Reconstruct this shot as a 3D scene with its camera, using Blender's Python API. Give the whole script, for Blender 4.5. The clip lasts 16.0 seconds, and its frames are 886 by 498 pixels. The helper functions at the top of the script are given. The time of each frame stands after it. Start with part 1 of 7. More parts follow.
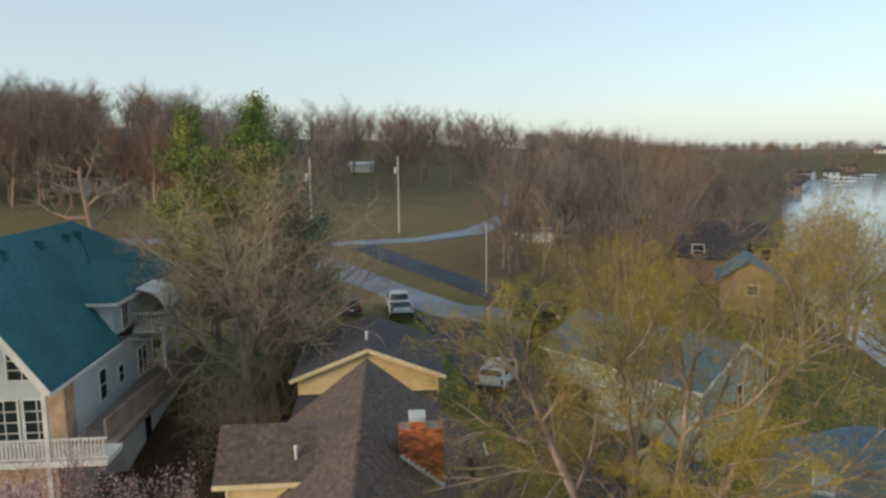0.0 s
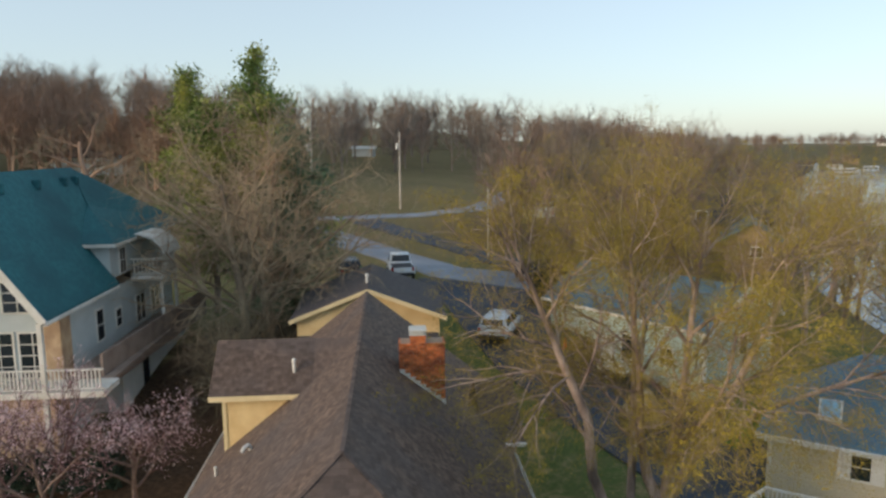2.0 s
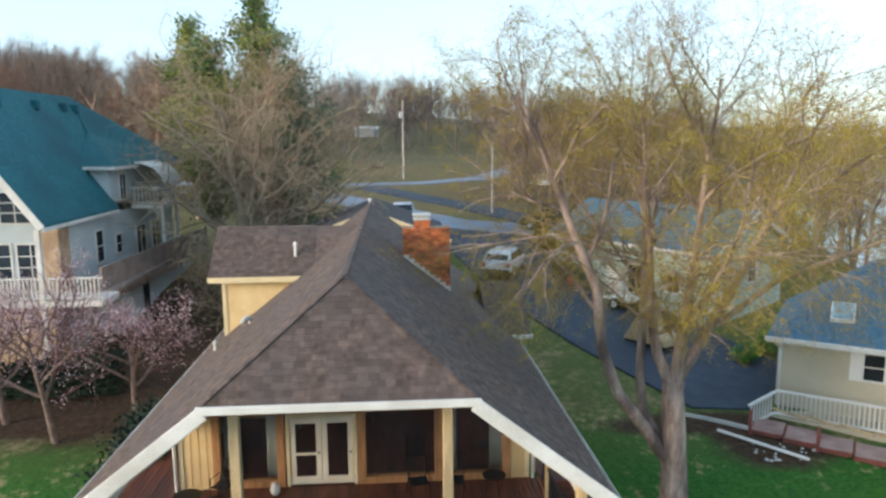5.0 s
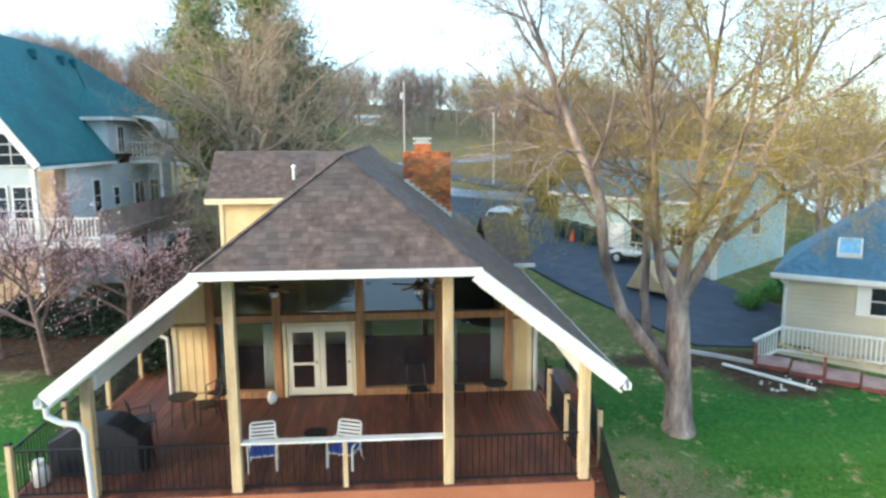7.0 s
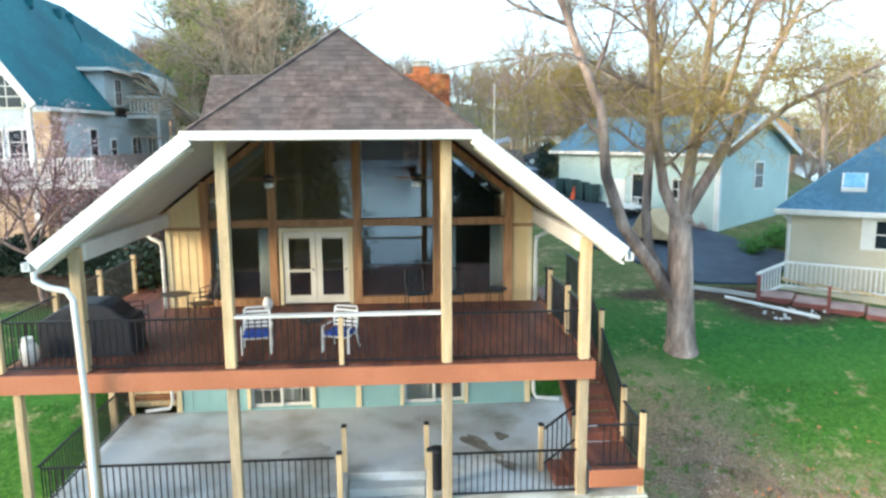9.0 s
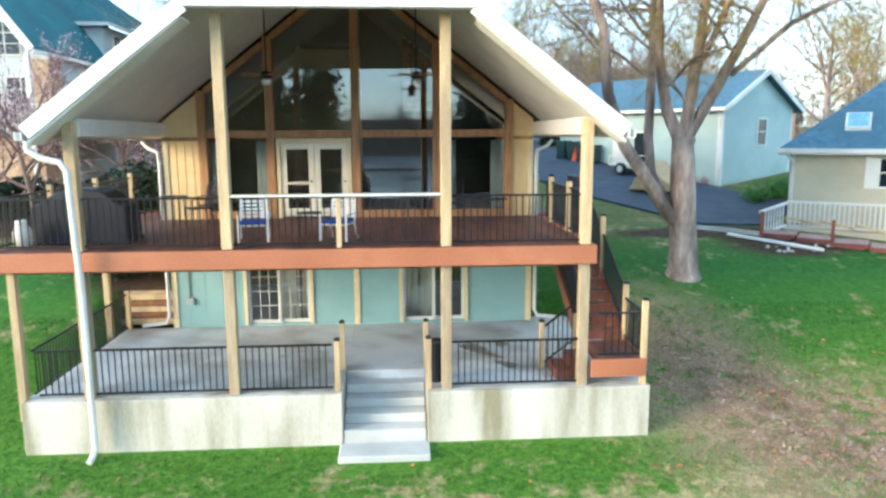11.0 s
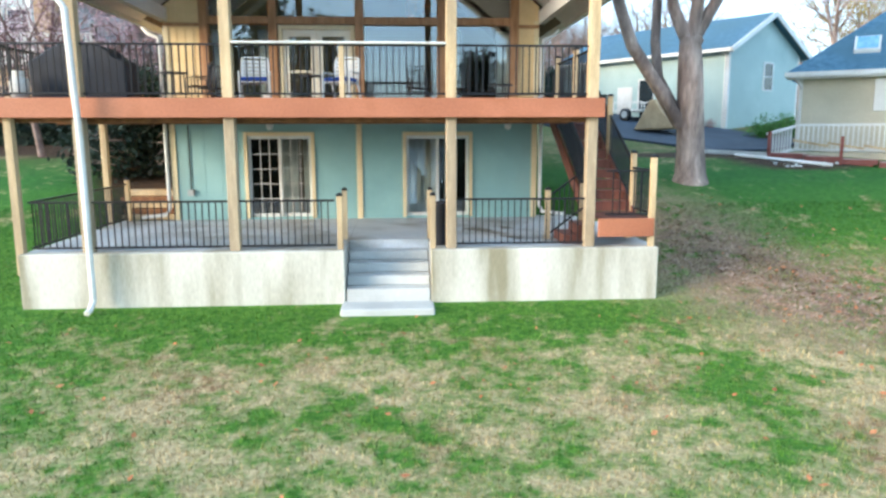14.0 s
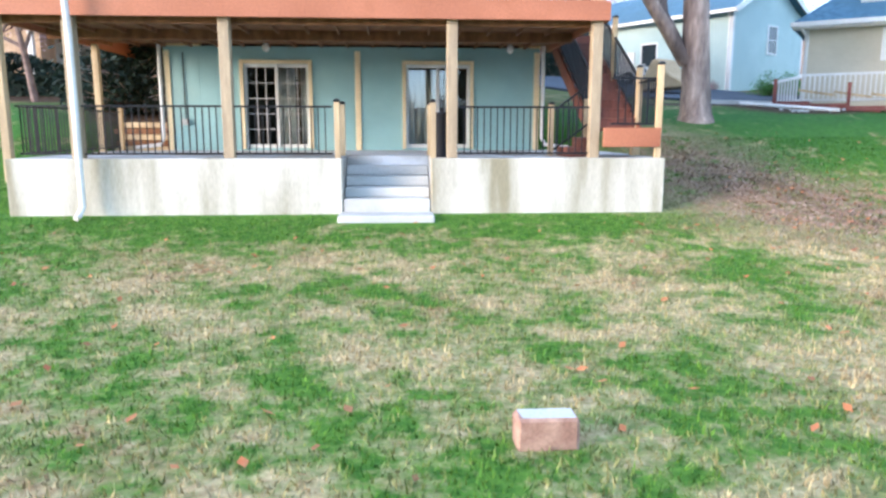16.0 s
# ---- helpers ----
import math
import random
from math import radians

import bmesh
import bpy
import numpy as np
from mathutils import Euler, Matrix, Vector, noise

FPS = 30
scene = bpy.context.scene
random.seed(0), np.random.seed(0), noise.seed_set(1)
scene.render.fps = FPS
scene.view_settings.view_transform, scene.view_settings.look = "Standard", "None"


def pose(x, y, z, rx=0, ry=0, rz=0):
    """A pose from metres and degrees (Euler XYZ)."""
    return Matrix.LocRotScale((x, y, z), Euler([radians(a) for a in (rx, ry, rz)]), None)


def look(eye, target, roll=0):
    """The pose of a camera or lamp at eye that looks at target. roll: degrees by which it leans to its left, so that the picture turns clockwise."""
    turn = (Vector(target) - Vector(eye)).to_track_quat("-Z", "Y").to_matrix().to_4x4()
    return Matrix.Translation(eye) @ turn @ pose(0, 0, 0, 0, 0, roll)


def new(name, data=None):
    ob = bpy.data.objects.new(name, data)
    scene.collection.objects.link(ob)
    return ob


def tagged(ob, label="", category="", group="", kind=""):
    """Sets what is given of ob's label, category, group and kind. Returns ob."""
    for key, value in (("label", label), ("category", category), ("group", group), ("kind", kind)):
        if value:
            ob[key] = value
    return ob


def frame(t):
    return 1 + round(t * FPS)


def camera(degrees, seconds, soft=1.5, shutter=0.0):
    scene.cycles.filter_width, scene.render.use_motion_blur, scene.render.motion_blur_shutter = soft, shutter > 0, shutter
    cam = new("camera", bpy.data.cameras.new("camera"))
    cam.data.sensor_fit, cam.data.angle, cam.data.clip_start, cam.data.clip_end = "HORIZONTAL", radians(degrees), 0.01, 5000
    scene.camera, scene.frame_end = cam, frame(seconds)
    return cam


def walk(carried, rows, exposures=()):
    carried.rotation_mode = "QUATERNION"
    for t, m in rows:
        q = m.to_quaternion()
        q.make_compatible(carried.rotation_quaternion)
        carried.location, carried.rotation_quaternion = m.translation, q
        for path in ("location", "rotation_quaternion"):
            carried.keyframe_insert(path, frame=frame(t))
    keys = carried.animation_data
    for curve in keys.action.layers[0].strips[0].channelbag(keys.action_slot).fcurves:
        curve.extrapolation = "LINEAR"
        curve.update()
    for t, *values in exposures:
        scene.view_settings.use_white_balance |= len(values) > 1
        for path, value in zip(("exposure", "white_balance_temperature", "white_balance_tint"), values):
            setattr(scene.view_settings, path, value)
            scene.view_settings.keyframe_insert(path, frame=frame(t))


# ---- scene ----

# camera: t, x, y, z, yaw, pitch, roll
cam = camera(64.3, 16.0, soft=2.7)
ROWS = [
    (0.0, -0.099, -2.383, 18.902, -4.40, -7.91, -0.64),
    (0.5, -0.084, -2.341, 18.181, -4.38, -8.03, -0.62),
    (1.0, -0.083, -2.318, 17.473, -4.35, -8.14, -0.60),
    (1.5, -0.092, -2.308, 16.786, -4.31, -8.24, -0.57),
    (2.0, -0.108, -2.305, 16.126, -4.27, -8.33, -0.55),
    (2.5, -0.128, -2.305, 15.490, -4.22, -8.43, -0.53),
    (3.0, -0.148, -2.305, 14.877, -4.18, -8.52, -0.51),
    (3.5, -0.167, -2.305, 14.280, -4.14, -8.60, -0.49),
    (4.5, -0.198, -2.299, 13.118, -4.07, -8.76, -0.45),
    (5.0, -0.208, -2.296, 12.543, -4.04, -8.83, -0.43),
    (6.0, -0.215, -2.291, 11.386, -3.99, -8.95, -0.39),
    (6.5, -0.213, -2.292, 10.801, -3.97, -9.00, -0.38),
    (7.0, -0.208, -2.297, 10.212, -3.94, -9.04, -0.37),
    (7.5, -0.200, -2.307, 9.622, -3.93, -9.07, -0.35),
    (8.0, -0.191, -2.322, 9.032, -3.91, -9.09, -0.34),
    (8.5, -0.182, -2.343, 8.446, -3.89, -9.11, -0.33),
    (9.0, -0.173, -2.370, 7.868, -3.87, -9.12, -0.32),
    (9.5, -0.165, -2.403, 7.303, -3.85, -9.12, -0.31),
    (10.0, -0.159, -2.440, 6.753, -3.82, -9.13, -0.30),
    (11.0, -0.156, -2.522, 5.715, -3.76, -9.14, -0.28),
    (11.5, -0.160, -2.563, 5.229, -3.73, -9.15, -0.26),
    (12.5, -0.177, -2.637, 4.327, -3.67, -9.19, -0.23),
    (13.0, -0.191, -2.665, 3.905, -3.63, -9.22, -0.20),
    (13.5, -0.205, -2.683, 3.499, -3.61, -9.27, -0.18),
    (14.0, -0.220, -2.690, 3.102, -3.58, -9.33, -0.15),
    (14.5, -0.233, -2.684, 2.710, -3.57, -9.40, -0.11),
    (15.0, -0.241, -2.664, 2.317, -3.57, -9.48, -0.06),
    (15.5, -0.241, -2.629, 1.919, -3.59, -9.56, -0.01),
    (16.0, -0.230, -2.581, 1.511, -3.63, -9.65, 0.05),
]
EXPOSURES = [(0.0, 0.20, 6900, 14), (3.5, 0.40, 6700, 15), (6.0, 1.24, 5950, 9), (10.0, 1.8, 5800, 6), (12.5, 1.70, 5700, 9), (14.5, 1.75, 5600, 10), (16.0, 1.88, 5500, 20)]
walk(cam, [(t, pose(x, y, z, 90 + pitch, 0, yaw) @ pose(0, 0, 0, 0, 0, roll)) for t, x, y, z, yaw, pitch, roll in ROWS], EXPOSURES)

# sky and sun
world = bpy.data.worlds.new("world")
scene.world = world
world.use_nodes = True
SUN_EL, SUN_AZ = radians(12.0), radians(243.0)   # azimuth from +y, clockwise
sky = world.node_tree.nodes.new("ShaderNodeTexSky")
sky.sky_type = "NISHITA"
sky.sun_disc = False
sky.sun_elevation, sky.sun_rotation = SUN_EL, SUN_AZ
sky.air_density, sky.dust_density, sky.ozone_density = 1.0, 0.8, 3.0
world.node_tree.nodes["Background"].inputs[1].default_value = 0.205
haze = world.node_tree.nodes.new("ShaderNodeHueSaturation")   # thin evening haze pales the sky
haze.inputs["Saturation"].default_value = 0.85
world.node_tree.links.new(sky.outputs[0], haze.inputs["Color"])
veil = world.node_tree.nodes.new("ShaderNodeMix")   # a high, even veil of cloud
veil.data_type = "RGBA"
veil.inputs[0].default_value = 0.48
veil.inputs[7].default_value = (2.85, 3.55, 3.75, 1.0)
world.node_tree.links.new(haze.outputs[0], veil.inputs[6])
world.node_tree.links.new(veil.outputs[2], world.node_tree.nodes["Background"].inputs[0])
sun = new("sun", bpy.data.lights.new("sun", "SUN"))
sun.data.energy, sun.data.angle, sun.data.color = 2.0, radians(25), (1.0, 0.76, 0.5)
to_sun = Vector((math.sin(SUN_AZ) * math.cos(SUN_EL), math.cos(SUN_AZ) * math.cos(SUN_EL), math.sin(SUN_EL)))
sun.matrix_basis = look(to_sun * 60, (0, 0, 0))

# ---- materials ----
def lin(c):
    """A colour given as 0 to 255 sRGB, in linear values."""
    return tuple(((v / 255) / 12.92 if v / 255 <= 0.04045 else ((v / 255 + 0.055) / 1.055) ** 2.4) for v in c) + (1.0,)


def mat(name, a, b, scale=3.0, rough=0.7, bump=0.15, fine=40.0, c=None, big=0.4, metal=0.0, stretch=(1, 1, 1), rand=0.0, contrast=(0.35, 0.65), spec=0.5, distance=0.01):
    """Two tones (and a third, in larger patches) mixed by noise at real size, with grain in the relief."""
    m = bpy.data.materials.new(name)
    m.use_nodes = True
    nt = m.node_tree
    n, l = nt.nodes, nt.links
    bs = n["Principled BSDF"]
    geo = n.new("ShaderNodeNewGeometry")
    mp = n.new("ShaderNodeMapping")
    mp.inputs["Scale"].default_value = stretch
    l.new(geo.outputs["Position"], mp.inputs["Vector"])

    def noise_node(s, detail=5.0):
        x = n.new("ShaderNodeTexNoise")
        x.inputs["Scale"].default_value, x.inputs["Detail"].default_value = s, detail
        l.new(mp.outputs[0], x.inputs["Vector"])
        return x

    def ramp(src, lo, hi):
        r = n.new("ShaderNodeMapRange")
        r.inputs[1].default_value, r.inputs[2].default_value = lo, hi
        l.new(src, r.inputs[0])
        return r.outputs[0]

    def mix(fac, x, y):
        r = n.new("ShaderNodeMix")
        r.data_type = "RGBA"
        l.new(fac, r.inputs[0])
        for v, s in ((x, r.inputs[6]), (y, r.inputs[7])):
            if isinstance(v, tuple):
                s.default_value = v
            else:
                l.new(v, s)
        return r.outputs[2]

    n1, n2 = noise_node(scale), noise_node(fine, 4.0)
    col = mix(ramp(n1.outputs["Fac"], *contrast), a, b)
    if c:
        col = mix(ramp(noise_node(big).outputs["Fac"], 0.45, 0.65), col, c)
    grain = mix(ramp(n2.outputs["Fac"], 0.3, 0.7), (0.82, 0.82, 0.82, 1), (1.12, 1.12, 1.12, 1))
    mul = n.new("ShaderNodeMix")
    mul.data_type, mul.blend_type = "RGBA", "MULTIPLY"
    mul.inputs[0].default_value = 1.0
    l.new(col, mul.inputs[6]), l.new(grain, mul.inputs[7])
    col = mul.outputs[2]
    if rand:
        oi = n.new("ShaderNodeObjectInfo")
        isl = n.new("ShaderNodeNewGeometry")
        add = n.new("ShaderNodeMath")
        add.operation = "ADD"
        l.new(oi.outputs["Random"], add.inputs[0]), l.new(isl.outputs["Random Per Island"], add.inputs[1])
        fr = n.new("ShaderNodeMath")
        fr.operation = "FRACT"
        l.new(add.outputs[0], fr.inputs[0])
        rr = n.new("ShaderNodeMapRange")
        rr.inputs[3].default_value, rr.inputs[4].default_value = 1 - rand, 1 + rand
        l.new(fr.outputs[0], rr.inputs[0])
        vm = n.new("ShaderNodeVectorMath")
        vm.operation = "SCALE"
        l.new(col, vm.inputs[0]), l.new(rr.outputs[0], vm.inputs["Scale"])
        col = vm.outputs[0]
    l.new(col, bs.inputs["Base Color"])
    bs.inputs["Metallic"].default_value = metal
    bs.inputs["Specular IOR Level"].default_value = spec
    rg = n.new("ShaderNodeMapRange")
    rg.inputs[3].default_value, rg.inputs[4].default_value = max(0.02, rough - 0.1), min(1.0, rough + 0.1)
    l.new(n2.outputs["Fac"], rg.inputs[0]), l.new(rg.outputs[0], bs.inputs["Roughness"])
    if bump:
        bp = n.new("ShaderNodeBump")
        bp.inputs["Strength"].default_value, bp.inputs["Distance"].default_value = bump, distance
        l.new(n2.outputs["Fac"], bp.inputs["Height"]), l.new(bp.outputs[0], bs.inputs["Normal"])
    return m


def glass(name, tint=(0.9, 0.95, 0.95, 1), rough=0.01):
    """A thin pane: clear to look through, with a mirror's gloss by its angle."""
    m = bpy.data.materials.new(name)
    m.use_nodes = True
    nt = m.node_tree
    n, l = nt.nodes, nt.links
    tr, gl, mx, fr = n.new("ShaderNodeBsdfTransparent"), n.new("ShaderNodeBsdfGlossy"), n.new("ShaderNodeMixShader"), n.new("ShaderNodeFresnel")
    tr.inputs[0].default_value = tint
    gl.inputs["Roughness"].default_value = rough
    fr.inputs[0].default_value = 2.1
    l.new(fr.outputs[0], mx.inputs[0]), l.new(tr.outputs[0], mx.inputs[1]), l.new(gl.outputs[0], mx.inputs[2])
    l.new(mx.outputs[0], n["Material Output"].inputs[0])
    return m


M = {}
M["shingle"] = mat("brown shingle", lin((80, 67, 60)), lin((112, 95, 86)), 6, 0.9, 0.5, 90, lin((90, 80, 77)), 0.5, rand=0.24)
M["shingle_teal"] = mat("teal shingle", lin((26, 90, 100)), lin((38, 108, 116)), 5, 0.85, 0.5, 80, lin((28, 84, 94)), 0.3, rand=0.12)
M["shingle_blue"] = mat("blue grey shingle", lin((62, 98, 122)), lin((82, 120, 142)), 5, 0.85, 0.5, 80, lin((70, 104, 122)), 0.3, rand=0.15)
M["shingle_dark"] = mat("dark shingle", lin((60, 58, 62)), lin((84, 78, 78)), 5, 0.9, 0.4, 80, rand=0.15)
M["cream"] = mat("cream siding", lin((226, 196, 140)), lin((236, 210, 158)), 2, 0.7, 0.2, 60, lin((214, 184, 132)), 0.6)
M["teal_wall"] = mat("teal painted siding", lin((138, 178, 178)), lin((150, 190, 188)), 1.5, 0.65, 0.2, 50, lin((146, 180, 176)), 0.5)
M["white"] = mat("white paint", lin((220, 220, 214)), lin((232, 232, 228)), 2, 0.5, 0.08, 50, lin((206, 204, 196)), 0.7)
M["soffit"] = mat("pale soffit", lin((206, 206, 202)), lin((218, 216, 210)), 1.5, 0.6, 0.08, 40)
M["trim"] = mat("pale yellow trim", lin((222, 204, 160)), lin((232, 214, 172)), 2, 0.6, 0.15, 50)
M["timber"] = mat("pine timber", lin((188, 164, 124)), lin((210, 188, 148)), 2.5, 0.7, 0.25, 30, lin((168, 148, 116)), 0.8, stretch=(4, 4, 0.5))
# greyer from weather, and darker to carry the shade below the deck
M["timber_weathered_shade"] = mat("weathered pine darkened for deck shade", lin((158, 142, 116)), lin((184, 166, 136)), 2.5, 0.75, 0.3, 30, lin((148, 132, 108)), 0.8, stretch=(4, 4, 0.5))
M["frame_wood"] = mat("brown window timber", lin((156, 112, 72)), lin((184, 138, 94)), 3, 0.6, 0.2, 30, stretch=(4, 4, 0.6))
M["deck"] = mat("red brown deck board", lin((96, 56, 44)), lin((126, 76, 58)), 2, 0.6, 0.25, 25, lin((84, 50, 44)), 0.6, stretch=(4, 0.6, 1), rand=0.14)
M["fascia"] = mat("terracotta painted fascia", lin((168, 106, 74)), lin((182, 118, 86)), 2, 0.6, 0.15, 30, lin((154, 95, 66)), 0.5)
M["underdeck"] = mat("raw joist timber", lin((112, 74, 44)), lin((140, 98, 62)), 2, 0.8, 0.2, 25, stretch=(3, 3, 1))
M["concrete"] = mat("pale concrete", lin((186, 189, 187)), lin((202, 204, 200)), 1.2, 0.85, 0.2, 60, lin((166, 168, 164)), 0.35)
M["stained"] = mat("rain stained concrete", lin((196, 194, 182)), lin((214, 212, 200)), 1.2, 0.88, 0.25, 60, lin((146, 140, 116)), 1.5, stretch=(1, 1, 0.14))
M["slab_top"] = mat("damp patio concrete", lin((196, 204, 208)), lin((214, 219, 221)), 0.9, 0.75, 0.15, 50, lin((156, 155, 148)), 0.6)
M["damp"] = mat("damp concrete", lin((104, 98, 88)), lin((140, 134, 122)), 3.5, 0.6, 0.15, 50)
M["slab_worn"] = mat("worn concrete", lin((168, 170, 168)), lin((188, 192, 192)), 3.0, 0.75, 0.15, 50)
M["black_metal"] = mat("black metal", lin((24, 25, 28)), lin((34, 35, 38)), 5, 0.45, 0.05, 60, metal=0.3)
M["black_plastic"] = mat("black plastic", lin((22, 24, 30)), lin((32, 34, 42)), 4, 0.5, 0.1, 60)
M["cover"] = mat("dark vinyl cover", lin((18, 22, 30)), lin((28, 33, 44)), 3, 0.55, 0.3, 12, distance=0.03)
M["blue_cushion"] = mat("blue cushion", lin((28, 60, 140)), lin((40, 76, 160)), 6, 0.85, 0.2, 90)
# neutral asphalt tinted blue, standing in for sky light on it
M["asphalt"] = mat("asphalt", lin((48, 60, 76)), lin((62, 74, 88)), 1.5, 0.85, 0.3, 90, lin((42, 52, 66)), 0.25)
M["road"] = mat("worn road", lin((122, 132, 146)), lin((140, 150, 162)), 0.8, 0.85, 0.2, 60, lin((112, 120, 132)), 0.2)
M["bark"] = mat("grey brown bark", lin((150, 130, 120)), lin((196, 174, 160)), 5, 0.9, 1.0, 18, lin((104, 90, 84)), 1.6, stretch=(1, 1, 0.3), distance=0.06)
M["bark_light"] = mat("bare twig bark", lin((104, 94, 78)), lin((134, 120, 98)), 2, 0.9, 0.2, 20)
M["bark_pale"] = mat("pale tan bark", lin((140, 124, 104)), lin((178, 160, 134)), 2, 0.9, 0.2, 20, lin((120, 104, 88)), 0.6)
# base paled for distance haze; the warm patches imitate sunlit crowns
M["bark_brown"] = mat("brown bark with painted haze", lin((106, 100, 98)), lin((150, 138, 126)), 0.10, 0.95, 0.0, 20, lin((150, 120, 100)), 0.022, rand=0.25, contrast=(0.42, 0.58))
M["twig_yellow"] = mat("yellowish twigs", lin((128, 110, 66)), lin((152, 130, 80)), 1.5, 0.85, 0.0, 20)
M["twig_tan"] = mat("tan twigs", lin((116, 114, 94)), lin((146, 140, 116)), 1.0, 0.9, 0.0, 20, lin((134, 116, 96)), 0.3)
M["bud"] = mat("yellow green buds", lin((132, 114, 34)), lin((164, 144, 46)), 2, 0.8, 0.0, 20, rand=0.35)
# yellow patches imitate low sun on the green needles
M["pine"] = mat("pine needles with painted sun", lin((84, 106, 52)), lin((108, 128, 60)), 0.6, 0.8, 0.0, 20, lin((150, 150, 64)), 0.25, rand=0.35)
M["pine_dull"] = mat("grey green needles", lin((76, 98, 74)), lin((98, 118, 88)), 0.6, 0.8, 0.0, 20, rand=0.35)
M["cedar"] = mat("cedar needles", lin((20, 38, 30)), lin((30, 52, 36)), 0.8, 0.85, 0.0, 20, rand=0.35)
M["shrub_green"] = mat("fresh green leaves", lin((52, 104, 40)), lin((84, 140, 52)), 3, 0.8, 0.0, 20, rand=0.3)
M["blossom"] = mat("pink blossom", lin((200, 160, 170)), lin((234, 214, 216)), 2, 0.8, 0.0, 20, rand=0.2)
M["twig_red"] = mat("reddish twigs", lin((136, 104, 104)), lin((162, 128, 124)), 1.0, 0.9, 0.0, 20)
M["twig_cherry"] = mat("dark cherry twigs", lin((96, 70, 72)), lin((122, 92, 92)), 1.0, 0.9, 0.0, 20)
M["bark_cherry"] = mat("cherry bark", lin((106, 88, 82)), lin((136, 116, 108)), 5, 0.85, 0.5, 30)
M["twig_warm"] = mat("warm brown twigs", lin((164, 146, 120)), lin((192, 172, 142)), 1.0, 0.9, 0.0, 20, lin((160, 124, 96)), 0.3)
M["brick"] = mat("orange brick", lin((192, 104, 60)), lin((214, 132, 82)), 9, 0.85, 0.3, 60, lin((136, 78, 56)), 3.0, rand=0.4)
M["mortar"] = mat("mortar", lin((150, 130, 112)), lin((168, 148, 130)), 5, 0.9, 0.3, 60)
M["siding_pale"] = mat("pale siding", lin((182, 194, 196)), lin((194, 204, 206)), 1, 0.65, 0.15, 40)
M["siding_green"] = mat("sage lap siding", lin((172, 194, 188)), lin((182, 202, 196)), 1, 0.65, 0.15, 40, lin((164, 186, 182)), 0.4)
M["siding_cream"] = mat("oatmeal lap siding", lin((190, 182, 158)), lin((200, 192, 168)), 1, 0.65, 0.15, 40)
# dark brown puts the unlit room's shade into the wall colour
M["dark_room"] = mat("room wall darkened for shade", lin((70, 62, 54)), lin((84, 74, 64)), 1, 0.8, 0.0, 20)
M["curtain"] = mat("sheer curtain", lin((216, 222, 216)), lin((232, 236, 230)), 3, 0.85, 0.1, 40, stretch=(6, 6, 0.4))
M["pane"] = glass("window glass")
M["redwood"] = mat("dark red deck stain", lin((118, 66, 58)), lin((142, 84, 74)), 2, 0.7, 0.2, 25, rand=0.12)
M["ramp_top"] = mat("worn ramp boards", lin((148, 122, 116)), lin((170, 144, 136)), 2, 0.75, 0.2, 25, lin((132, 104, 98)), 1.2, rand=0.1)
M["stone"] = mat("tan ledge stone", lin((176, 150, 120)), lin((200, 176, 146)), 3, 0.85, 0.4, 40, lin((156, 128, 104)), 1.5, rand=0.2)
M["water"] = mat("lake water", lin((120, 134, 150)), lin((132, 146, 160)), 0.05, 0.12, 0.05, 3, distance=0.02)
M["brown_house"] = mat("tan house siding", lin((150, 124, 104)), lin((164, 138, 118)), 0.8, 0.75, 0.1, 20)
M["wood_block"] = mat("weathered block", lin((146, 112, 96)), lin((178, 146, 126)), 8, 0.9, 0.4, 50)

M["tail_red"] = mat("red lens", lin((150, 20, 22)), lin((170, 30, 30)), 3, 0.25, 0.0, 10)
M["car_white"] = mat("white car paint", lin((206, 214, 222)), lin((214, 222, 228)), 2, 0.25, 0.0, 10)
M["car_silver"] = mat("silver car paint", lin((150, 158, 166)), lin((160, 168, 176)), 2, 0.28, 0.0, 10, metal=0.4)
M["car_black"] = mat("dark car paint", lin((28, 32, 40)), lin((36, 40, 48)), 2, 0.25, 0.0, 10)
M["pole_wood"] = mat("pale pole", lin((178, 172, 164)), lin((196, 190, 182)), 1.0, 0.8, 0.1, 20)
M["bin_green"] = mat("dark green plastic", lin((34, 60, 62)), lin((42, 70, 70)), 2, 0.5, 0.0, 20)
M["cone_orange"] = mat("orange plastic", lin((222, 84, 40)), lin((232, 96, 50)), 2, 0.5, 0.0, 20)
M["canvas"] = mat("tan canvas", lin((176, 152, 118)), lin((192, 168, 132)), 3, 0.9, 0.3, 20)
M["parapet"] = mat("grey brown boards", lin((130, 114, 106)), lin((152, 136, 126)), 1.5, 0.75, 0.15, 30)
M["door_cream"] = mat("cream painted door", lin((226, 216, 192)), lin((236, 228, 206)), 2, 0.5, 0.05, 40)
# skylight glass; its pale blue is the reflected sky, put into the colour
M["sky_pane"] = mat("skylight glass with painted sky", lin((118, 170, 200)), lin((140, 188, 212)), 2, 0.12, 0.0, 10)
M["dark_glass"] = mat("dark window glass", lin((26, 34, 42)), lin((36, 46, 54)), 0.6, 0.1, 0.0, 10, spec=0.5)


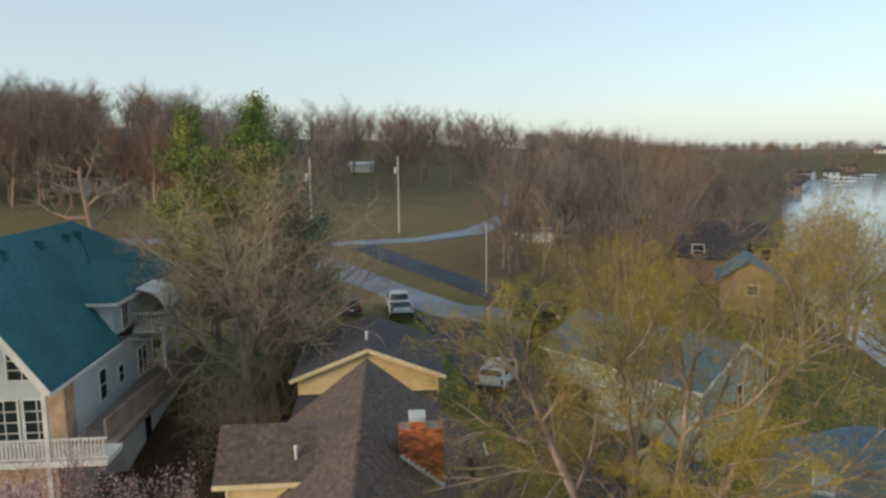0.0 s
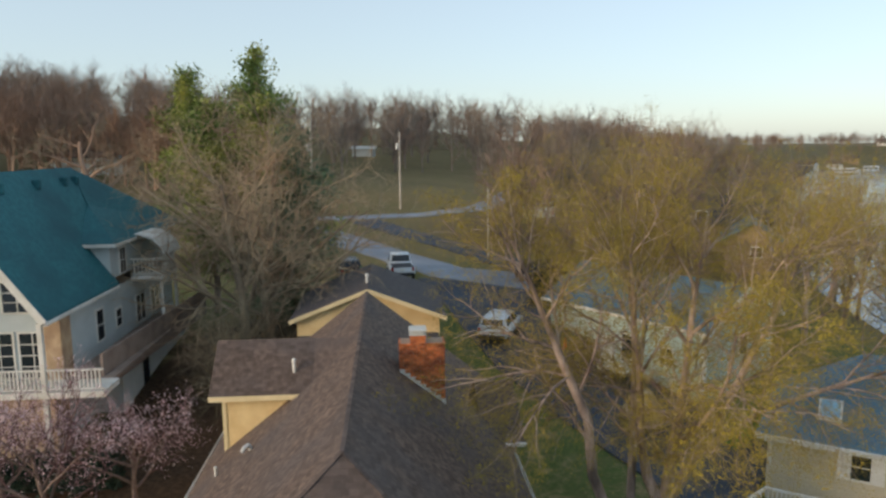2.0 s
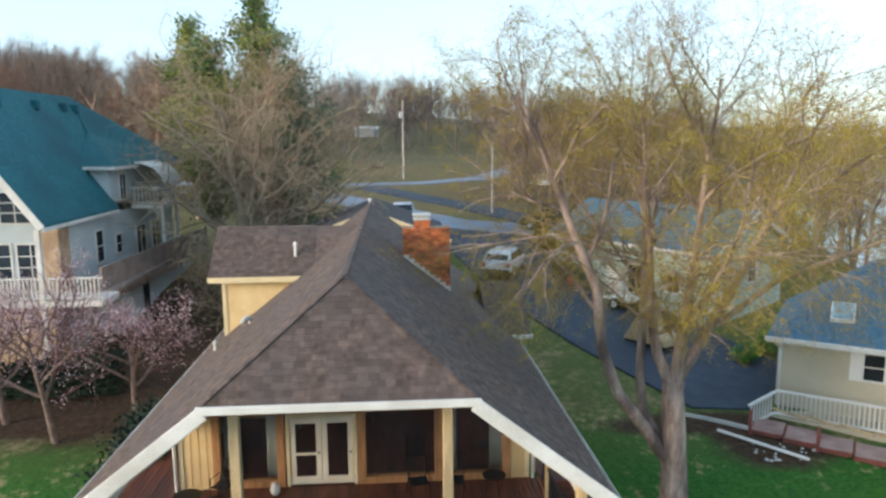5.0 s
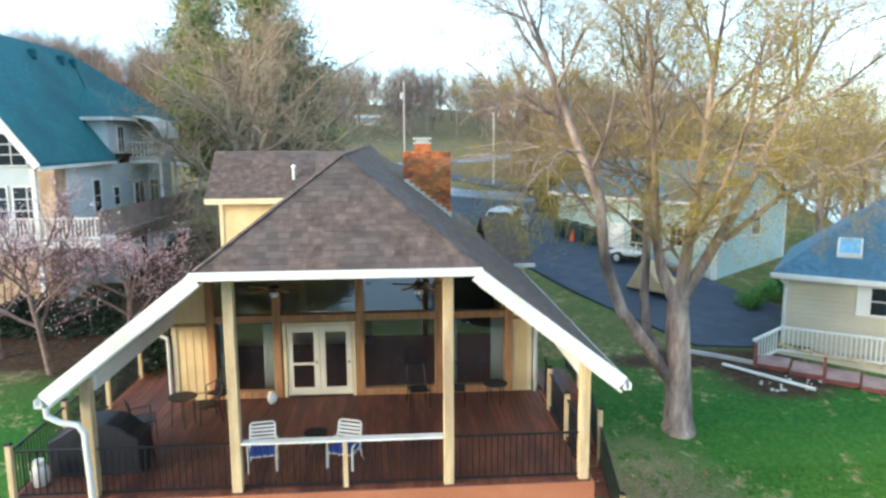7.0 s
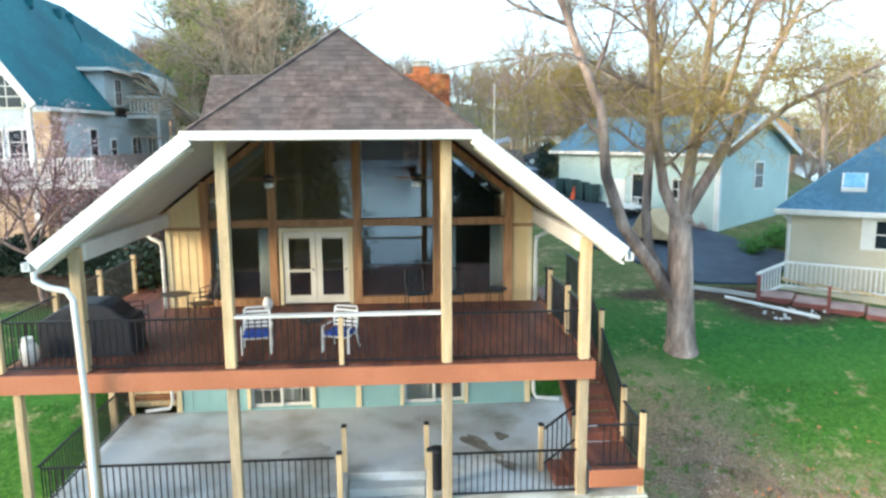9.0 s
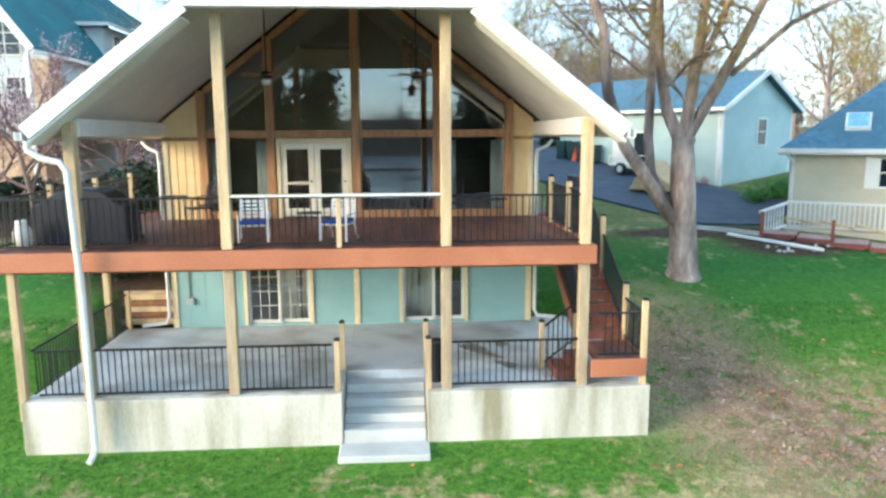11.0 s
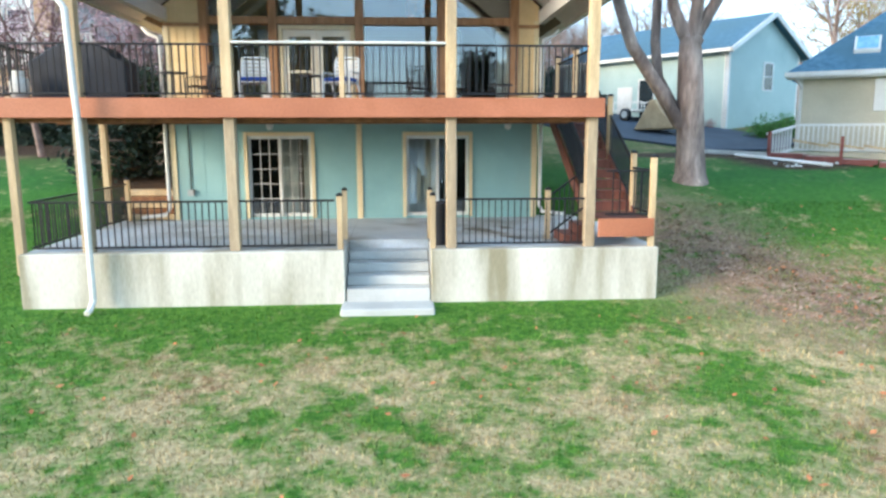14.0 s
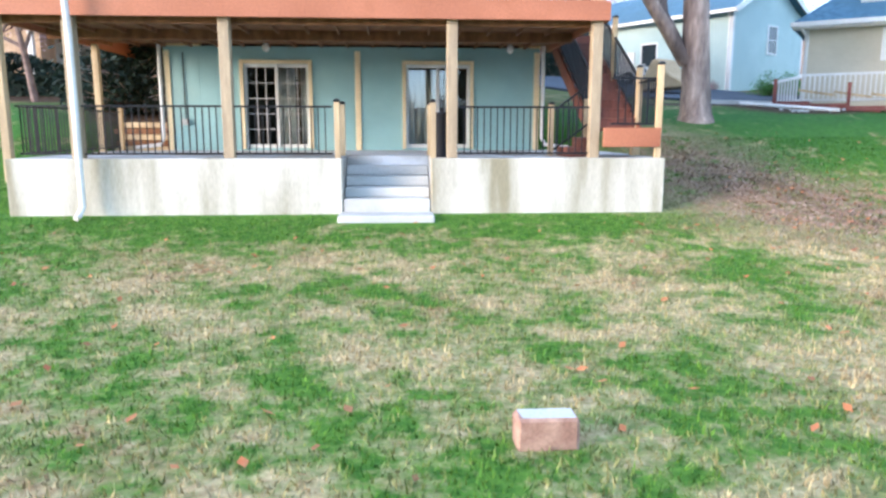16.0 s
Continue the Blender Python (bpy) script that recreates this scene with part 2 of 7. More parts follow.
def grass_material(name="patchy lawn", blades=False):
    m = bpy.data.materials.new(name)
    m.use_nodes = True
    nt = m.node_tree
    n, l = nt.nodes, nt.links
    geo = n.new("ShaderNodeNewGeometry")

    def nz(s, d=6.0, rough=0.6):
        x = n.new("ShaderNodeTexNoise")
        x.inputs["Scale"].default_value, x.inputs["Detail"].default_value, x.inputs["Roughness"].default_value = s, d, rough
        l.new(geo.outputs["Position"], x.inputs["Vector"])
        return x.outputs["Fac"]

    def rng(f, lo, hi):
        r = n.new("ShaderNodeMapRange")
        r.inputs[1].default_value, r.inputs[2].default_value = lo, hi
        l.new(f, r.inputs[0])
        return r.outputs[0]

    def mix(f, a, b):
        r = n.new("ShaderNodeMix")
        r.data_type = "RGBA"
        l.new(f, r.inputs[0])
        for v, s in ((a, r.inputs[6]), (b, r.inputs[7])):
            if isinstance(v, tuple):
                s.default_value = v
            else:
                l.new(v, s)
        return r.outputs[2]

    def blend(f, g):
        a = n.new("ShaderNodeMath")
        a.operation = "MULTIPLY_ADD"
        a.inputs[1].default_value, a.inputs[2].default_value = 0.38, 0.0
        l.new(g, a.inputs[0])
        b = n.new("ShaderNodeMath")
        b.operation = "MULTIPLY_ADD"
        b.inputs[1].default_value = 0.62
        l.new(f, b.inputs[0]), l.new(a.outputs[0], b.inputs[2])
        return b.outputs[0]

    def lawn_bias(f):
        """Greener behind the wall's line and to the right, drier towards the lake."""
        sx = n.new("ShaderNodeSeparateXYZ")
        l.new(geo.outputs["Position"], sx.inputs[0])
        lo = n.new("ShaderNodeMapRange")
        lo.inputs[1].default_value, lo.inputs[2].default_value, lo.inputs[3].default_value, lo.inputs[4].default_value = 7.4, 9.8, 0.0, -0.11
        l.new(sx.outputs["Y"], lo.inputs[0])
        hi = n.new("ShaderNodeMapRange")
        hi.inputs[1].default_value, hi.inputs[2].default_value, hi.inputs[3].default_value, hi.inputs[4].default_value = 17.0, 22.0, 0.0, 0.05
        l.new(sx.outputs["Y"], hi.inputs[0])
        ad = n.new("ShaderNodeMath")
        ad.operation = "ADD"
        l.new(f, ad.inputs[0]), l.new(lo.outputs[0], ad.inputs[1])
        a2 = n.new("ShaderNodeMath")
        a2.operation = "ADD"
        l.new(ad.outputs[0], a2.inputs[0]), l.new(hi.outputs[0], a2.inputs[1])
        return a2.outputs[0]

    green = mix(rng(nz(9), 0.35, 0.65), lin((60, 101, 36)), lin((96, 134, 50)))
    sy = n.new("ShaderNodeSeparateXYZ")
    l.new(geo.outputs["Position"], sy.inputs[0])
    lush = mix(rng(nz(7), 0.35, 0.65), lin((38, 84, 34)), lin((62, 108, 42)))
    green = mix(rng(sy.outputs["Y"], 12.0, 17.0), green, lush)
    straw = mix(rng(nz(14), 0.35, 0.65), lin((150, 134, 98)), lin((200, 182, 140)))
    leaf = mix(rng(nz(6), 0.4, 0.6), straw, lin((138, 108, 80)))
    straw = mix(rng(nz(0.35), 0.5, 0.62), straw, leaf)
    col = mix(rng(lawn_bias(blend(nz(0.55, 8, 0.72), nz(3.2, 6, 0.7))), 0.44, 0.555), green, straw)
    sep = n.new("ShaderNodeSeparateXYZ")
    l.new(geo.outputs["Position"], sep.inputs[0])
    litter = mix(rng(nz(0.12), 0.4, 0.6), lin((124, 114, 88)), lin((106, 100, 80)))
    field = mix(rng(nz(0.06), 0.35, 0.6), lin((140, 118, 86)), lin((118, 108, 74)))
    col = mix(rng(sep.outputs["Y"], 40.0, 70.0), col, field)
    col = mix(rng(sep.outputs["Y"], 118.0, 132.0), col, litter)
    dull = n.new("ShaderNodeMapRange")
    dull.inputs[1].default_value, dull.inputs[2].default_value, dull.inputs[4].default_value = 18.0, 23.0, 0.6
    l.new(sep.outputs["Y"], dull.inputs[0])
    col = mix(dull.outputs[0], col, mix(rng(nz(0.8, 8, 0.7), 0.4, 0.6), lin((92, 92, 58)), lin((108, 96, 70))))

    col = mix(rng(sep.outputs["Y"], -120.0, -280.0), col, mix(rng(nz(0.12), 0.4, 0.6), lin((84, 76, 66)), lin((66, 62, 56))))

    def patch(x, y, rx, ry, soft):
        """How far a place lies inside an uneven oval of bare, littered ground."""
        d = n.new("ShaderNodeVectorMath")
        d.operation = "SUBTRACT"
        l.new(geo.outputs["Position"], d.inputs[0])
        d.inputs[1].default_value = (x, y, 0)
        k = n.new("ShaderNodeVectorMath")
        k.operation = "MULTIPLY"
        l.new(d.outputs[0], k.inputs[0])
        k.inputs[1].default_value = (1 / rx, 1 / ry, 0)
        le = n.new("ShaderNodeVectorMath")
        le.operation = "LENGTH"
        l.new(k.outputs[0], le.inputs[0])
        ad = n.new("ShaderNodeMath")
        ad.operation = "ADD"
        l.new(le.outputs["Value"], ad.inputs[0]), l.new(nz(1.1, 8, 0.7), ad.inputs[1])
        return rng(ad.outputs[0], 1.5 + soft, 1.5 - soft)

    mulch = mix(rng(nz(5), 0.35, 0.65), lin((52, 42, 34)), lin((80, 64, 50)))
    col = mix(patch(-8.5, 33.0, 5.5, 12.0, 0.15), col, mulch)
    col = mix(patch(-12.5, 23.8, 5.0, 2.6, 0.25), col, mulch)
    col = mix(patch(30.0, 78.0, 22.0, 30.0, 0.3), col, mix(rng(nz(0.5, 8, 0.7), 0.4, 0.6), lin((116, 92, 72)), lin((96, 84, 62))))
    bare = mix(rng(nz(16, 8, 0.7), 0.38, 0.62), lin((120, 104, 84)), lin((166, 146, 118)))
    bare = mix(rng(nz(2.2, 9, 0.78), 0.52, 0.60), bare, col)
    col = mix(patch(6.4, 12.2, 1.9, 3.2, 0.55), col, bare)
    col = mix(patch(8.8, 9.6, 3.0, 2.3, 0.4), col, mix(rng(nz(10, 8, 0.75), 0.42, 0.58), mix(rng(nz(3, 8, 0.75), 0.49, 0.55), lin((166, 142, 120)), col), mix(rng(nz(1.6, 8, 0.75), 0.50, 0.56), lin((146, 116, 96)), col)))
    # dirt below the side deck, its dark brown also painting the deck's shadow
    col = mix(patch(-6.8, 17.6, 1.8, 1.8, 0.25), col, mulch)
    col = mix(patch(12.6, 19.8, 2.0, 1.6, 0.2), col, mulch)
    col = mix(patch(10.6, 21.2, 3.4, 0.8, 0.2), col, mulch)
    bs = n["Principled BSDF"]
    if blades:
        k = n.new("ShaderNodeMapRange")
        k.inputs[3].default_value, k.inputs[4].default_value = 0.55, 1.5
        l.new(geo.outputs["Random Per Island"], k.inputs[0])
        vm = n.new("ShaderNodeVectorMath")
        vm.operation = "SCALE"
        l.new(col, vm.inputs[0]), l.new(k.outputs[0], vm.inputs["Scale"])
        col = vm.outputs[0]
    l.new(col, bs.inputs["Base Color"])
    bs.inputs["Roughness"].default_value = 0.95
    bs.inputs["Specular IOR Level"].default_value = 0.15
    bp = n.new("ShaderNodeBump")
    bp.inputs["Strength"].default_value, bp.inputs["Distance"].default_value = 0.6, 0.04
    l.new(nz(30), bp.inputs["Height"]), l.new(bp.outputs[0], bs.inputs["Normal"])
    return m


M["grass"] = grass_material()
M["blade"] = grass_material("grass blades", True)
M["leaf"] = mat("fallen leaf", lin((176, 98, 56)), lin((150, 106, 70)), 3, 0.8, 0.0, 20, lin((196, 128, 80)), 1.0, rand=0.3)

M["litter"] = mat("dry leaf litter", lin((132, 104, 88)), lin((184, 160, 142)), 4, 0.85, 0.0, 20, lin((104, 84, 72)), 1.5, rand=0.4)

# ---- mesh helpers ----
ORIGIN = {}


def thing(name, at, label="", category="", group="", kind="", turn=0.0, local=False):
    """An empty at a thing's base, which parents its parts. local: its parts are given from the base, else in the world."""
    ob = new(name)
    ob.empty_display_size = 0.2
    ob.matrix_basis = pose(*at, 0, 0, turn)
    ORIGIN[ob] = Vector((0, 0, 0)) if local else Vector(at)
    return tagged(ob, label, category, group, kind)


def link(name, mesh, material, parent=None, label=""):
    ob = new(name, mesh)
    if not mesh.materials:
        mesh.materials.append(M[material])
    if parent:
        ob.parent = parent
        ORIGIN[ob] = ORIGIN.get(parent, Vector((0, 0, 0)))
    if label:
        ob["label"] = label
    return ob


def part(name, bm, material, parent=None, label="", smooth=False):
    """One mesh object under a thing or under a part."""
    if parent is not None:
        o = ORIGIN.get(parent, Vector((0, 0, 0)))
        for v in bm.verts:
            v.co -= o
    me = bpy.data.meshes.new(name)
    bm.normal_update()
    bm.to_mesh(me)
    bm.free()
    if smooth:
        me.shade_smooth()
    return link(name, me, material, parent, label)


def raw(name, verts, faces, material, parent=None, label="", smooth=False):
    me = bpy.data.meshes.new(name)
    o = ORIGIN.get(parent, Vector((0, 0, 0))) if parent is not None else Vector((0, 0, 0))
    verts = np.asarray(verts, dtype=float) - np.array(o)
    me.from_pydata(verts.tolist(), [], faces if isinstance(faces, list) else faces.tolist())
    me.update()
    if smooth:
        me.shade_smooth()
    return link(name, me, material, parent, label)


def hexa(bm, p):
    """A six-sided block from its eight corners: four below, four above, both anticlockwise from above."""
    v = [bm.verts.new(q) for q in p]
    for f in ((3, 2, 1, 0), (4, 5, 6, 7), (0, 1, 5, 4), (1, 2, 6, 5), (2, 3, 7, 6), (3, 0, 4, 7)):
        bm.faces.new([v[i] for i in f])
    return bm


def box(x0, x1, y0, y1, z0, z1, bevel=0.0, bm=None):
    b = bmesh.new()
    hexa(b, [(x0, y0, z0), (x1, y0, z0), (x1, y1, z0), (x0, y1, z0), (x0, y0, z1), (x1, y0, z1), (x1, y1, z1), (x0, y1, z1)])
    if bevel:
        bmesh.ops.bevel(b, geom=b.edges[:], offset=bevel, segments=1, affect="EDGES")
    return merge(bm, b)


def merge(bm, b):
    if bm is None:
        return b
    me = bpy.data.meshes.new("tmp")
    b.to_mesh(me)
    b.free()
    bm.from_mesh(me)
    bpy.data.meshes.remove(me)
    return bm


def beam(a, b, w, h, bevel=0.0, bm=None, up=(0, 0, 1)):
    """A square bar from a to b, w wide and h high."""
    a, b, up = Vector(a), Vector(b), Vector(up)
    d = (b - a).normalized()
    s = d.cross(up)
    if s.length < 1e-3:
        s = Vector((1, 0, 0))
    s.normalize()
    u = s.cross(d)
    s, u = s * w / 2, u * h / 2
    m = bmesh.new()
    hexa(m, [a - s - u, a + s - u, b + s - u, b - s - u, a - s + u, a + s + u, b + s + u, b - s + u])
    if bevel:
        bmesh.ops.bevel(m, geom=m.edges[:], offset=bevel, segments=1, affect="EDGES")
    return merge(bm, m)


def slab(pts, depth, bm=None):
    """A flat polygon with thickness: depth is the way from the given face to the other."""
    m = bmesh.new() if bm is None else bm
    d = Vector(depth)
    top = [m.verts.new(p) for p in pts]
    bot = [m.verts.new(Vector(p) + d) for p in pts]
    m.faces.new(top)
    m.faces.new(bot[::-1])
    k = len(pts)
    for i in range(k):
        m.faces.new([top[i], bot[i], bot[(i + 1) % k], top[(i + 1) % k]])
    bmesh.ops.recalc_face_normals(m, faces=m.faces[:])
    return m


def tube(pts, radii, sides=8, bm=None, caps=True):
    """A round bar through points, with a radius at each."""
    m = bmesh.new() if bm is None else bm
    pts = [Vector(p) for p in pts]
    if isinstance(radii, (int, float)):
        radii = [radii] * len(pts)
    rings, ref = [], None
    for i, p in enumerate(pts):
        d = (pts[min(i + 1, len(pts) - 1)] - pts[max(i - 1, 0)]).normalized()
        if ref is None:
            ref = d.orthogonal().normalized()
        ref = (ref - d * ref.dot(d)).normalized()
        o = d.cross(ref)
        rings.append([m.verts.new(p + (ref * math.cos(k * math.tau / sides) + o * math.sin(k * math.tau / sides)) * radii[i]) for k in range(sides)])
    for a, b in zip(rings, rings[1:]):
        for k in range(sides):
            m.faces.new([a[k], a[(k + 1) % sides], b[(k + 1) % sides], b[k]])
    if caps:
        m.faces.new(rings[0][::-1])
        m.faces.new(rings[-1])
    return m


def lathe(profile, at=(0, 0, 0), sides=16, bm=None):
    """A turned solid from (radius, height) pairs."""
    return tube([(at[0], at[1], at[2] + z) for r, z in profile], [max(r, 0.002) for r, z in profile], sides, bm)


def smoothstep(a, b, x):
    t = min(1.0, max(0.0, (x - a) / (b - a)))
    return t * t * (3 - 2 * t)


# ---- ground ----
PROFILE_Y = [-900, -420, -330, -300, -60, -30, -18, -6, 1.5, 4.5, 7, 10, 13, 16.3, 20.5, 29, 37.5, 52, 65, 90, 105, 150, 200, 300, 900]
PROFILE_Z = [30, 12, -3.4, -6, -6, -4.4, -2.6, -0.8, -0.48, -0.42, -0.34, 0.0, 0.72, 1.7, 2.28, 3.05, 4.25, 5.5, 6.1, 6.4, 6.9, 9.6, 14.0, 24, 30]
SHORE_Y = [-40, -30, 0, 20, 88, 165, 440, 600, 680]
SHORE_X = [-40, 10, 34, 42, 62, 106, 276, 450, 3000]
WATER_Z = -4.0


def ground_z(x, y):
    z = float(np.interp(y, PROFILE_Y, PROFILE_Z))
    if y > 65:   # the rise falls away towards the lake
        z = 6.1 + (z - 6.1) * (1 - 0.72 * smoothstep(-0.05, 0.42, x / y))
    z += 7.0 * smoothstep(-20, -140, x) * smoothstep(70, 170, y)
    if -60 < y < 680:
        z = -6.0 + (z + 6.0) * smoothstep(-3, 24 + min(60, max(0, y - 88) * 0.25), float(np.interp(y, SHORE_Y, SHORE_X)) - x)
    if (-6.6 < x < 4.5 and 10.2 < y < 15.2) or (-7.3 < x < -5.5 and 12.5 < y < 16.1):
        z = min(z, 0.6)
    if -5.6 < x < 3.1 and 15.0 < y < 27:
        z = min(z, 0.6)
    return z


def axis(lo, hi, step, growth, centre):
    """Places along one axis, close at the centre and ever wider apart."""
    out = [centre]
    for sign, end in ((1, hi), (-1, lo)):
        v, s = centre, step
        while (end - v) * sign > 0:
            if abs(v - centre) > 16:
                s *= growth
            v += sign * s
            out.append(v)
    return sorted(out)


def draped(name, ys, lefts, rights, lift, material, label, category, cuts=8):
    """A ribbon of road laid on the ground, between a left and a right edge."""
    ys = np.asarray(ys, float)
    steps = np.linspace(0, len(ys) - 1, (len(ys) - 1) * 6 + 1)
    idx = np.arange(len(ys))
    verts, faces = [], []
    for s in steps:
        a = [np.interp(s, idx, [p[k] for p in lefts]) for k in (0, 1)]
        b = [np.interp(s, idx, [p[k] for p in rights]) for k in (0, 1)]
        for k in range(cuts + 1):
            f = k / cuts
            x, y = a[0] + (b[0] - a[0]) * f, a[1] + (b[1] - a[1]) * f
            verts.append((x, y, max(ground_z(x, y), ground_z(x + 0.4, y), ground_z(x - 0.4, y), ground_z(x, y + 0.4), ground_z(x, y - 0.4)) + lift))
    w = cuts + 1
    for i in range(len(steps) - 1):
        for k in range(cuts):
            q = i * w + k
            faces.append((q, q + 1, q + w + 1, q + w))
    n = len(verts)
    verts += [(x, y, z - 0.3) for x, y, z in verts]
    rim = [k for k in range(w)] + [i * w + cuts for i in range(1, len(steps))] + [(len(steps) - 1) * w + k for k in range(cuts - 1, -1, -1)] + [i * w for i in range(len(steps) - 2, 0, -1)]
    for i, r in enumerate(rim):
        q = rim[(i + 1) % len(rim)]
        faces.append((r, r + n, q + n, q))
    ob = raw(name, verts, faces, material)
    return tagged(ob, label, category, kind="structure")

# ---- the large structure: ground, lake, roads ----
XS, YS = axis(-1500, 1500, 0.45, 1.06, 0.0), axis(-700, 2200, 0.45, 1.06, 12.0)
gv = [(x, y, ground_z(x, y)) for y in YS for x in XS]
gw = len(XS)
gf = [(j * gw + i, j * gw + i + 1, (j + 1) * gw + i + 1, (j + 1) * gw + i) for j in range(len(YS) - 1) for i in range(gw - 1)]
tagged(raw("ground", gv, gf, "grass", smooth=True), "patchy green and straw coloured lawn sloping to the lake", "lawn", kind="structure")
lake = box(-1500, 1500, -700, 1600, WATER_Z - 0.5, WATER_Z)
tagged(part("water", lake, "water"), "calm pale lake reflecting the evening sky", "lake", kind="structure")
draped("driveway", range(8), [(10.9, 22.3), (9.3, 25.9), (7.6, 30.0), (5.6, 35.0), (4.6, 40.0), (3.6, 46.0), (2.6, 51.0), (2.0, 53.4)],
       [(13.2, 22.0), (16.6, 25.4), (15.2, 29.6), (12.0, 35.0), (10.6, 40.0), (10.3, 46.0), (10.4, 51.0), (10.6, 55.0)], 0.05, "asphalt", "dark asphalt driveway beside the house, tinted blue for sky light", "driveway")
draped("road", range(5), [(12.0, 48.0), (3.4, 53.5), (-1.0, 61.0), (-7.5, 72.0), (-18.0, 86.0)],
       [(12.0, 54.0), (6.1, 56.7), (1.5, 64.0), (-5.5, 79.5), (-14.0, 92.0)], 0.06, "road", "worn pale grey road bending past the houses", "road")
draped("asphalt_lane", range(4), [(10.2, 55.0), (6.8, 62.0), (0.5, 76.0), (-5.2, 89.0)], [(13.0, 57.0), (9.0, 65.0), (3.0, 79.0), (-2.0, 92.0)], 0.08, "asphalt", "dark asphalt lane across the grass", "lane")
draped("side_road", range(8), [(-60.0, 100.0), (-20.0, 95.0), (-7.0, 91.5), (5.0, 94.0), (14.0, 101.0), (20.0, 113.0), (25.0, 130.0), (30.0, 160.0)],
       [(-60.0, 104.0), (-20.0, 98.5), (-7.0, 95.0), (4.0, 97.5), (11.5, 105.0), (17.0, 116.0), (22.0, 132.0), (27.0, 160.0)], 0.1, "road", "pale grey lane climbing between the trees", "road")

# ---- the lake house ----
RX, RZ, SLOPE = -1.2, 9.88, 0.785
XL, XR, EZ = -6.27, 3.87, 5.9
FY, AY, BY = 9.7, 11.65, 28.0
TW, TZ = 2.45, 7.957
DECK, PATIO = 3.72, 1.0
WX0, WX1, WY = -5.75, 3.25, 15.0

house = thing("lake_house", (RX, 20.0, 0.5), "cream and teal lake house with a clipped brown shingle roof", "house")
ROOF_L = [(RX, AY, RZ), (RX, BY, RZ), (XL, BY, EZ), (XL, FY, EZ), (RX - TW, FY, TZ)]
ROOF_R = [(RX, AY, RZ), (RX + TW, FY, TZ), (XR, FY, EZ), (XR, BY, EZ), (RX, BY, RZ)]
ROOF_F = [(RX, AY, RZ), (RX - TW, FY, TZ), (RX + TW, FY, TZ)]
roof = part("roof", slab(ROOF_L, (0, 0, -0.1)), "shingle", house, "brown asphalt shingle roof")
part("roof_slope", slab(ROOF_R, (0, 0, -0.1)), "shingle", house)
part("roof_hip", slab(ROOF_F, (0, 0, -0.1)), "shingle", house)
# sloped porch ceiling
for s, e in ((-1, XL), (1, XR)):
    part("soffit", slab([(RX + s * TW, FY + 0.03, TZ - 0.115), (e, FY + 0.03, EZ - 0.115), (e, WY + 0.1, EZ - 0.115), (RX, WY + 0.1, RZ - 0.115), (RX, AY, RZ - 0.115)], (0, 0, -0.04)),
         "soffit", house, "white sloped porch ceiling")
part("soffit", slab([(RX, AY, RZ - 0.115), (RX - TW, FY + 0.03, TZ - 0.115), (RX + TW, FY + 0.03, TZ - 0.115)], (0, 0, -0.04)), "soffit", house)
# barge boards and gutters
for s, e in ((-1, XL), (1, XR)):
    part("barge_board", beam((RX + s * TW - s * 0.05, FY - 0.02, TZ - 0.11), (e, FY - 0.02, EZ - 0.11), 0.05, 0.26, 0.008), "white", house, "white barge board")
    part("rake_soffit", beam((RX + s * TW, FY + 0.28, TZ - 0.30), (e, FY + 0.28, EZ - 0.30), 0.55, 0.05, 0.006), "white", house)
    part("side_beam", beam((e - s * 0.55, FY + 0.6, EZ - 0.02), (e - s * 0.55, WY, EZ - 0.02), 0.16, 0.32, 0.01), "soffit", house, "boxed porch beam")
    gutter = bmesh.new()
    for k in (0, 1):
        beam((e + s * (0.02 + k * 0.11), FY - 0.08, EZ - 0.16 + k * 0.0), (e + s * (0.02 + k * 0.11), BY, EZ - 0.16), 0.015, 0.13, 0, gutter)
    beam((e + s * 0.075, FY - 0.08, EZ - 0.225), (e + s * 0.075, BY, EZ - 0.225), 0.13, 0.015, 0, gutter)
    part("gutter", gutter, "white", house, "white metal gutter")
part("fascia_board", beam((RX - TW - 0.06, FY - 0.035, TZ - 0.065), (RX + TW + 0.06, FY - 0.035, TZ - 0.065), 0.05, 0.15, 0.008), "white", house, "white fascia")
# downspout at the left front corner, and two at the wall
part("downspout", tube([(XL + 0.02, FY + 0.0, EZ - 0.25), (XL + 0.02, FY, EZ - 0.4), (XL + 0.22, FY + 0.02, EZ - 0.53), (XL + 0.5, FY + 0.05, EZ - 0.6), (XL + 0.6, FY + 0.05, EZ - 0.75), (XL + 0.65, FY + 0.1, 3.0), (XL + 0.65, FY + 0.1, 0.2), (XL + 0.63, FY - 0.02, 0.06), (XL + 0.61, FY - 0.12, 0.02)], 0.055, 8), "white", house, "white downspout")
for s, e in ((-1, WX0), (1, WX1)):
    part("downspout", tube([(e + s * 0.5, WY + 0.1, EZ - 0.3), (e + s * 0.35, WY, EZ - 0.45), (e + s * 0.1, WY - 0.06, EZ - 0.55), (e + s * 0.08, WY - 0.06, EZ - 0.8), (e + s * 0.08, WY - 0.06, 1.3), (e + s * 0.16, WY - 0.06, 1.14), (e + s * 0.75, WY - 0.06, 1.07)], 0.045, 8), "white", house, "white downspout")
# walls: basement, front sides, flanks
WT = 0.18


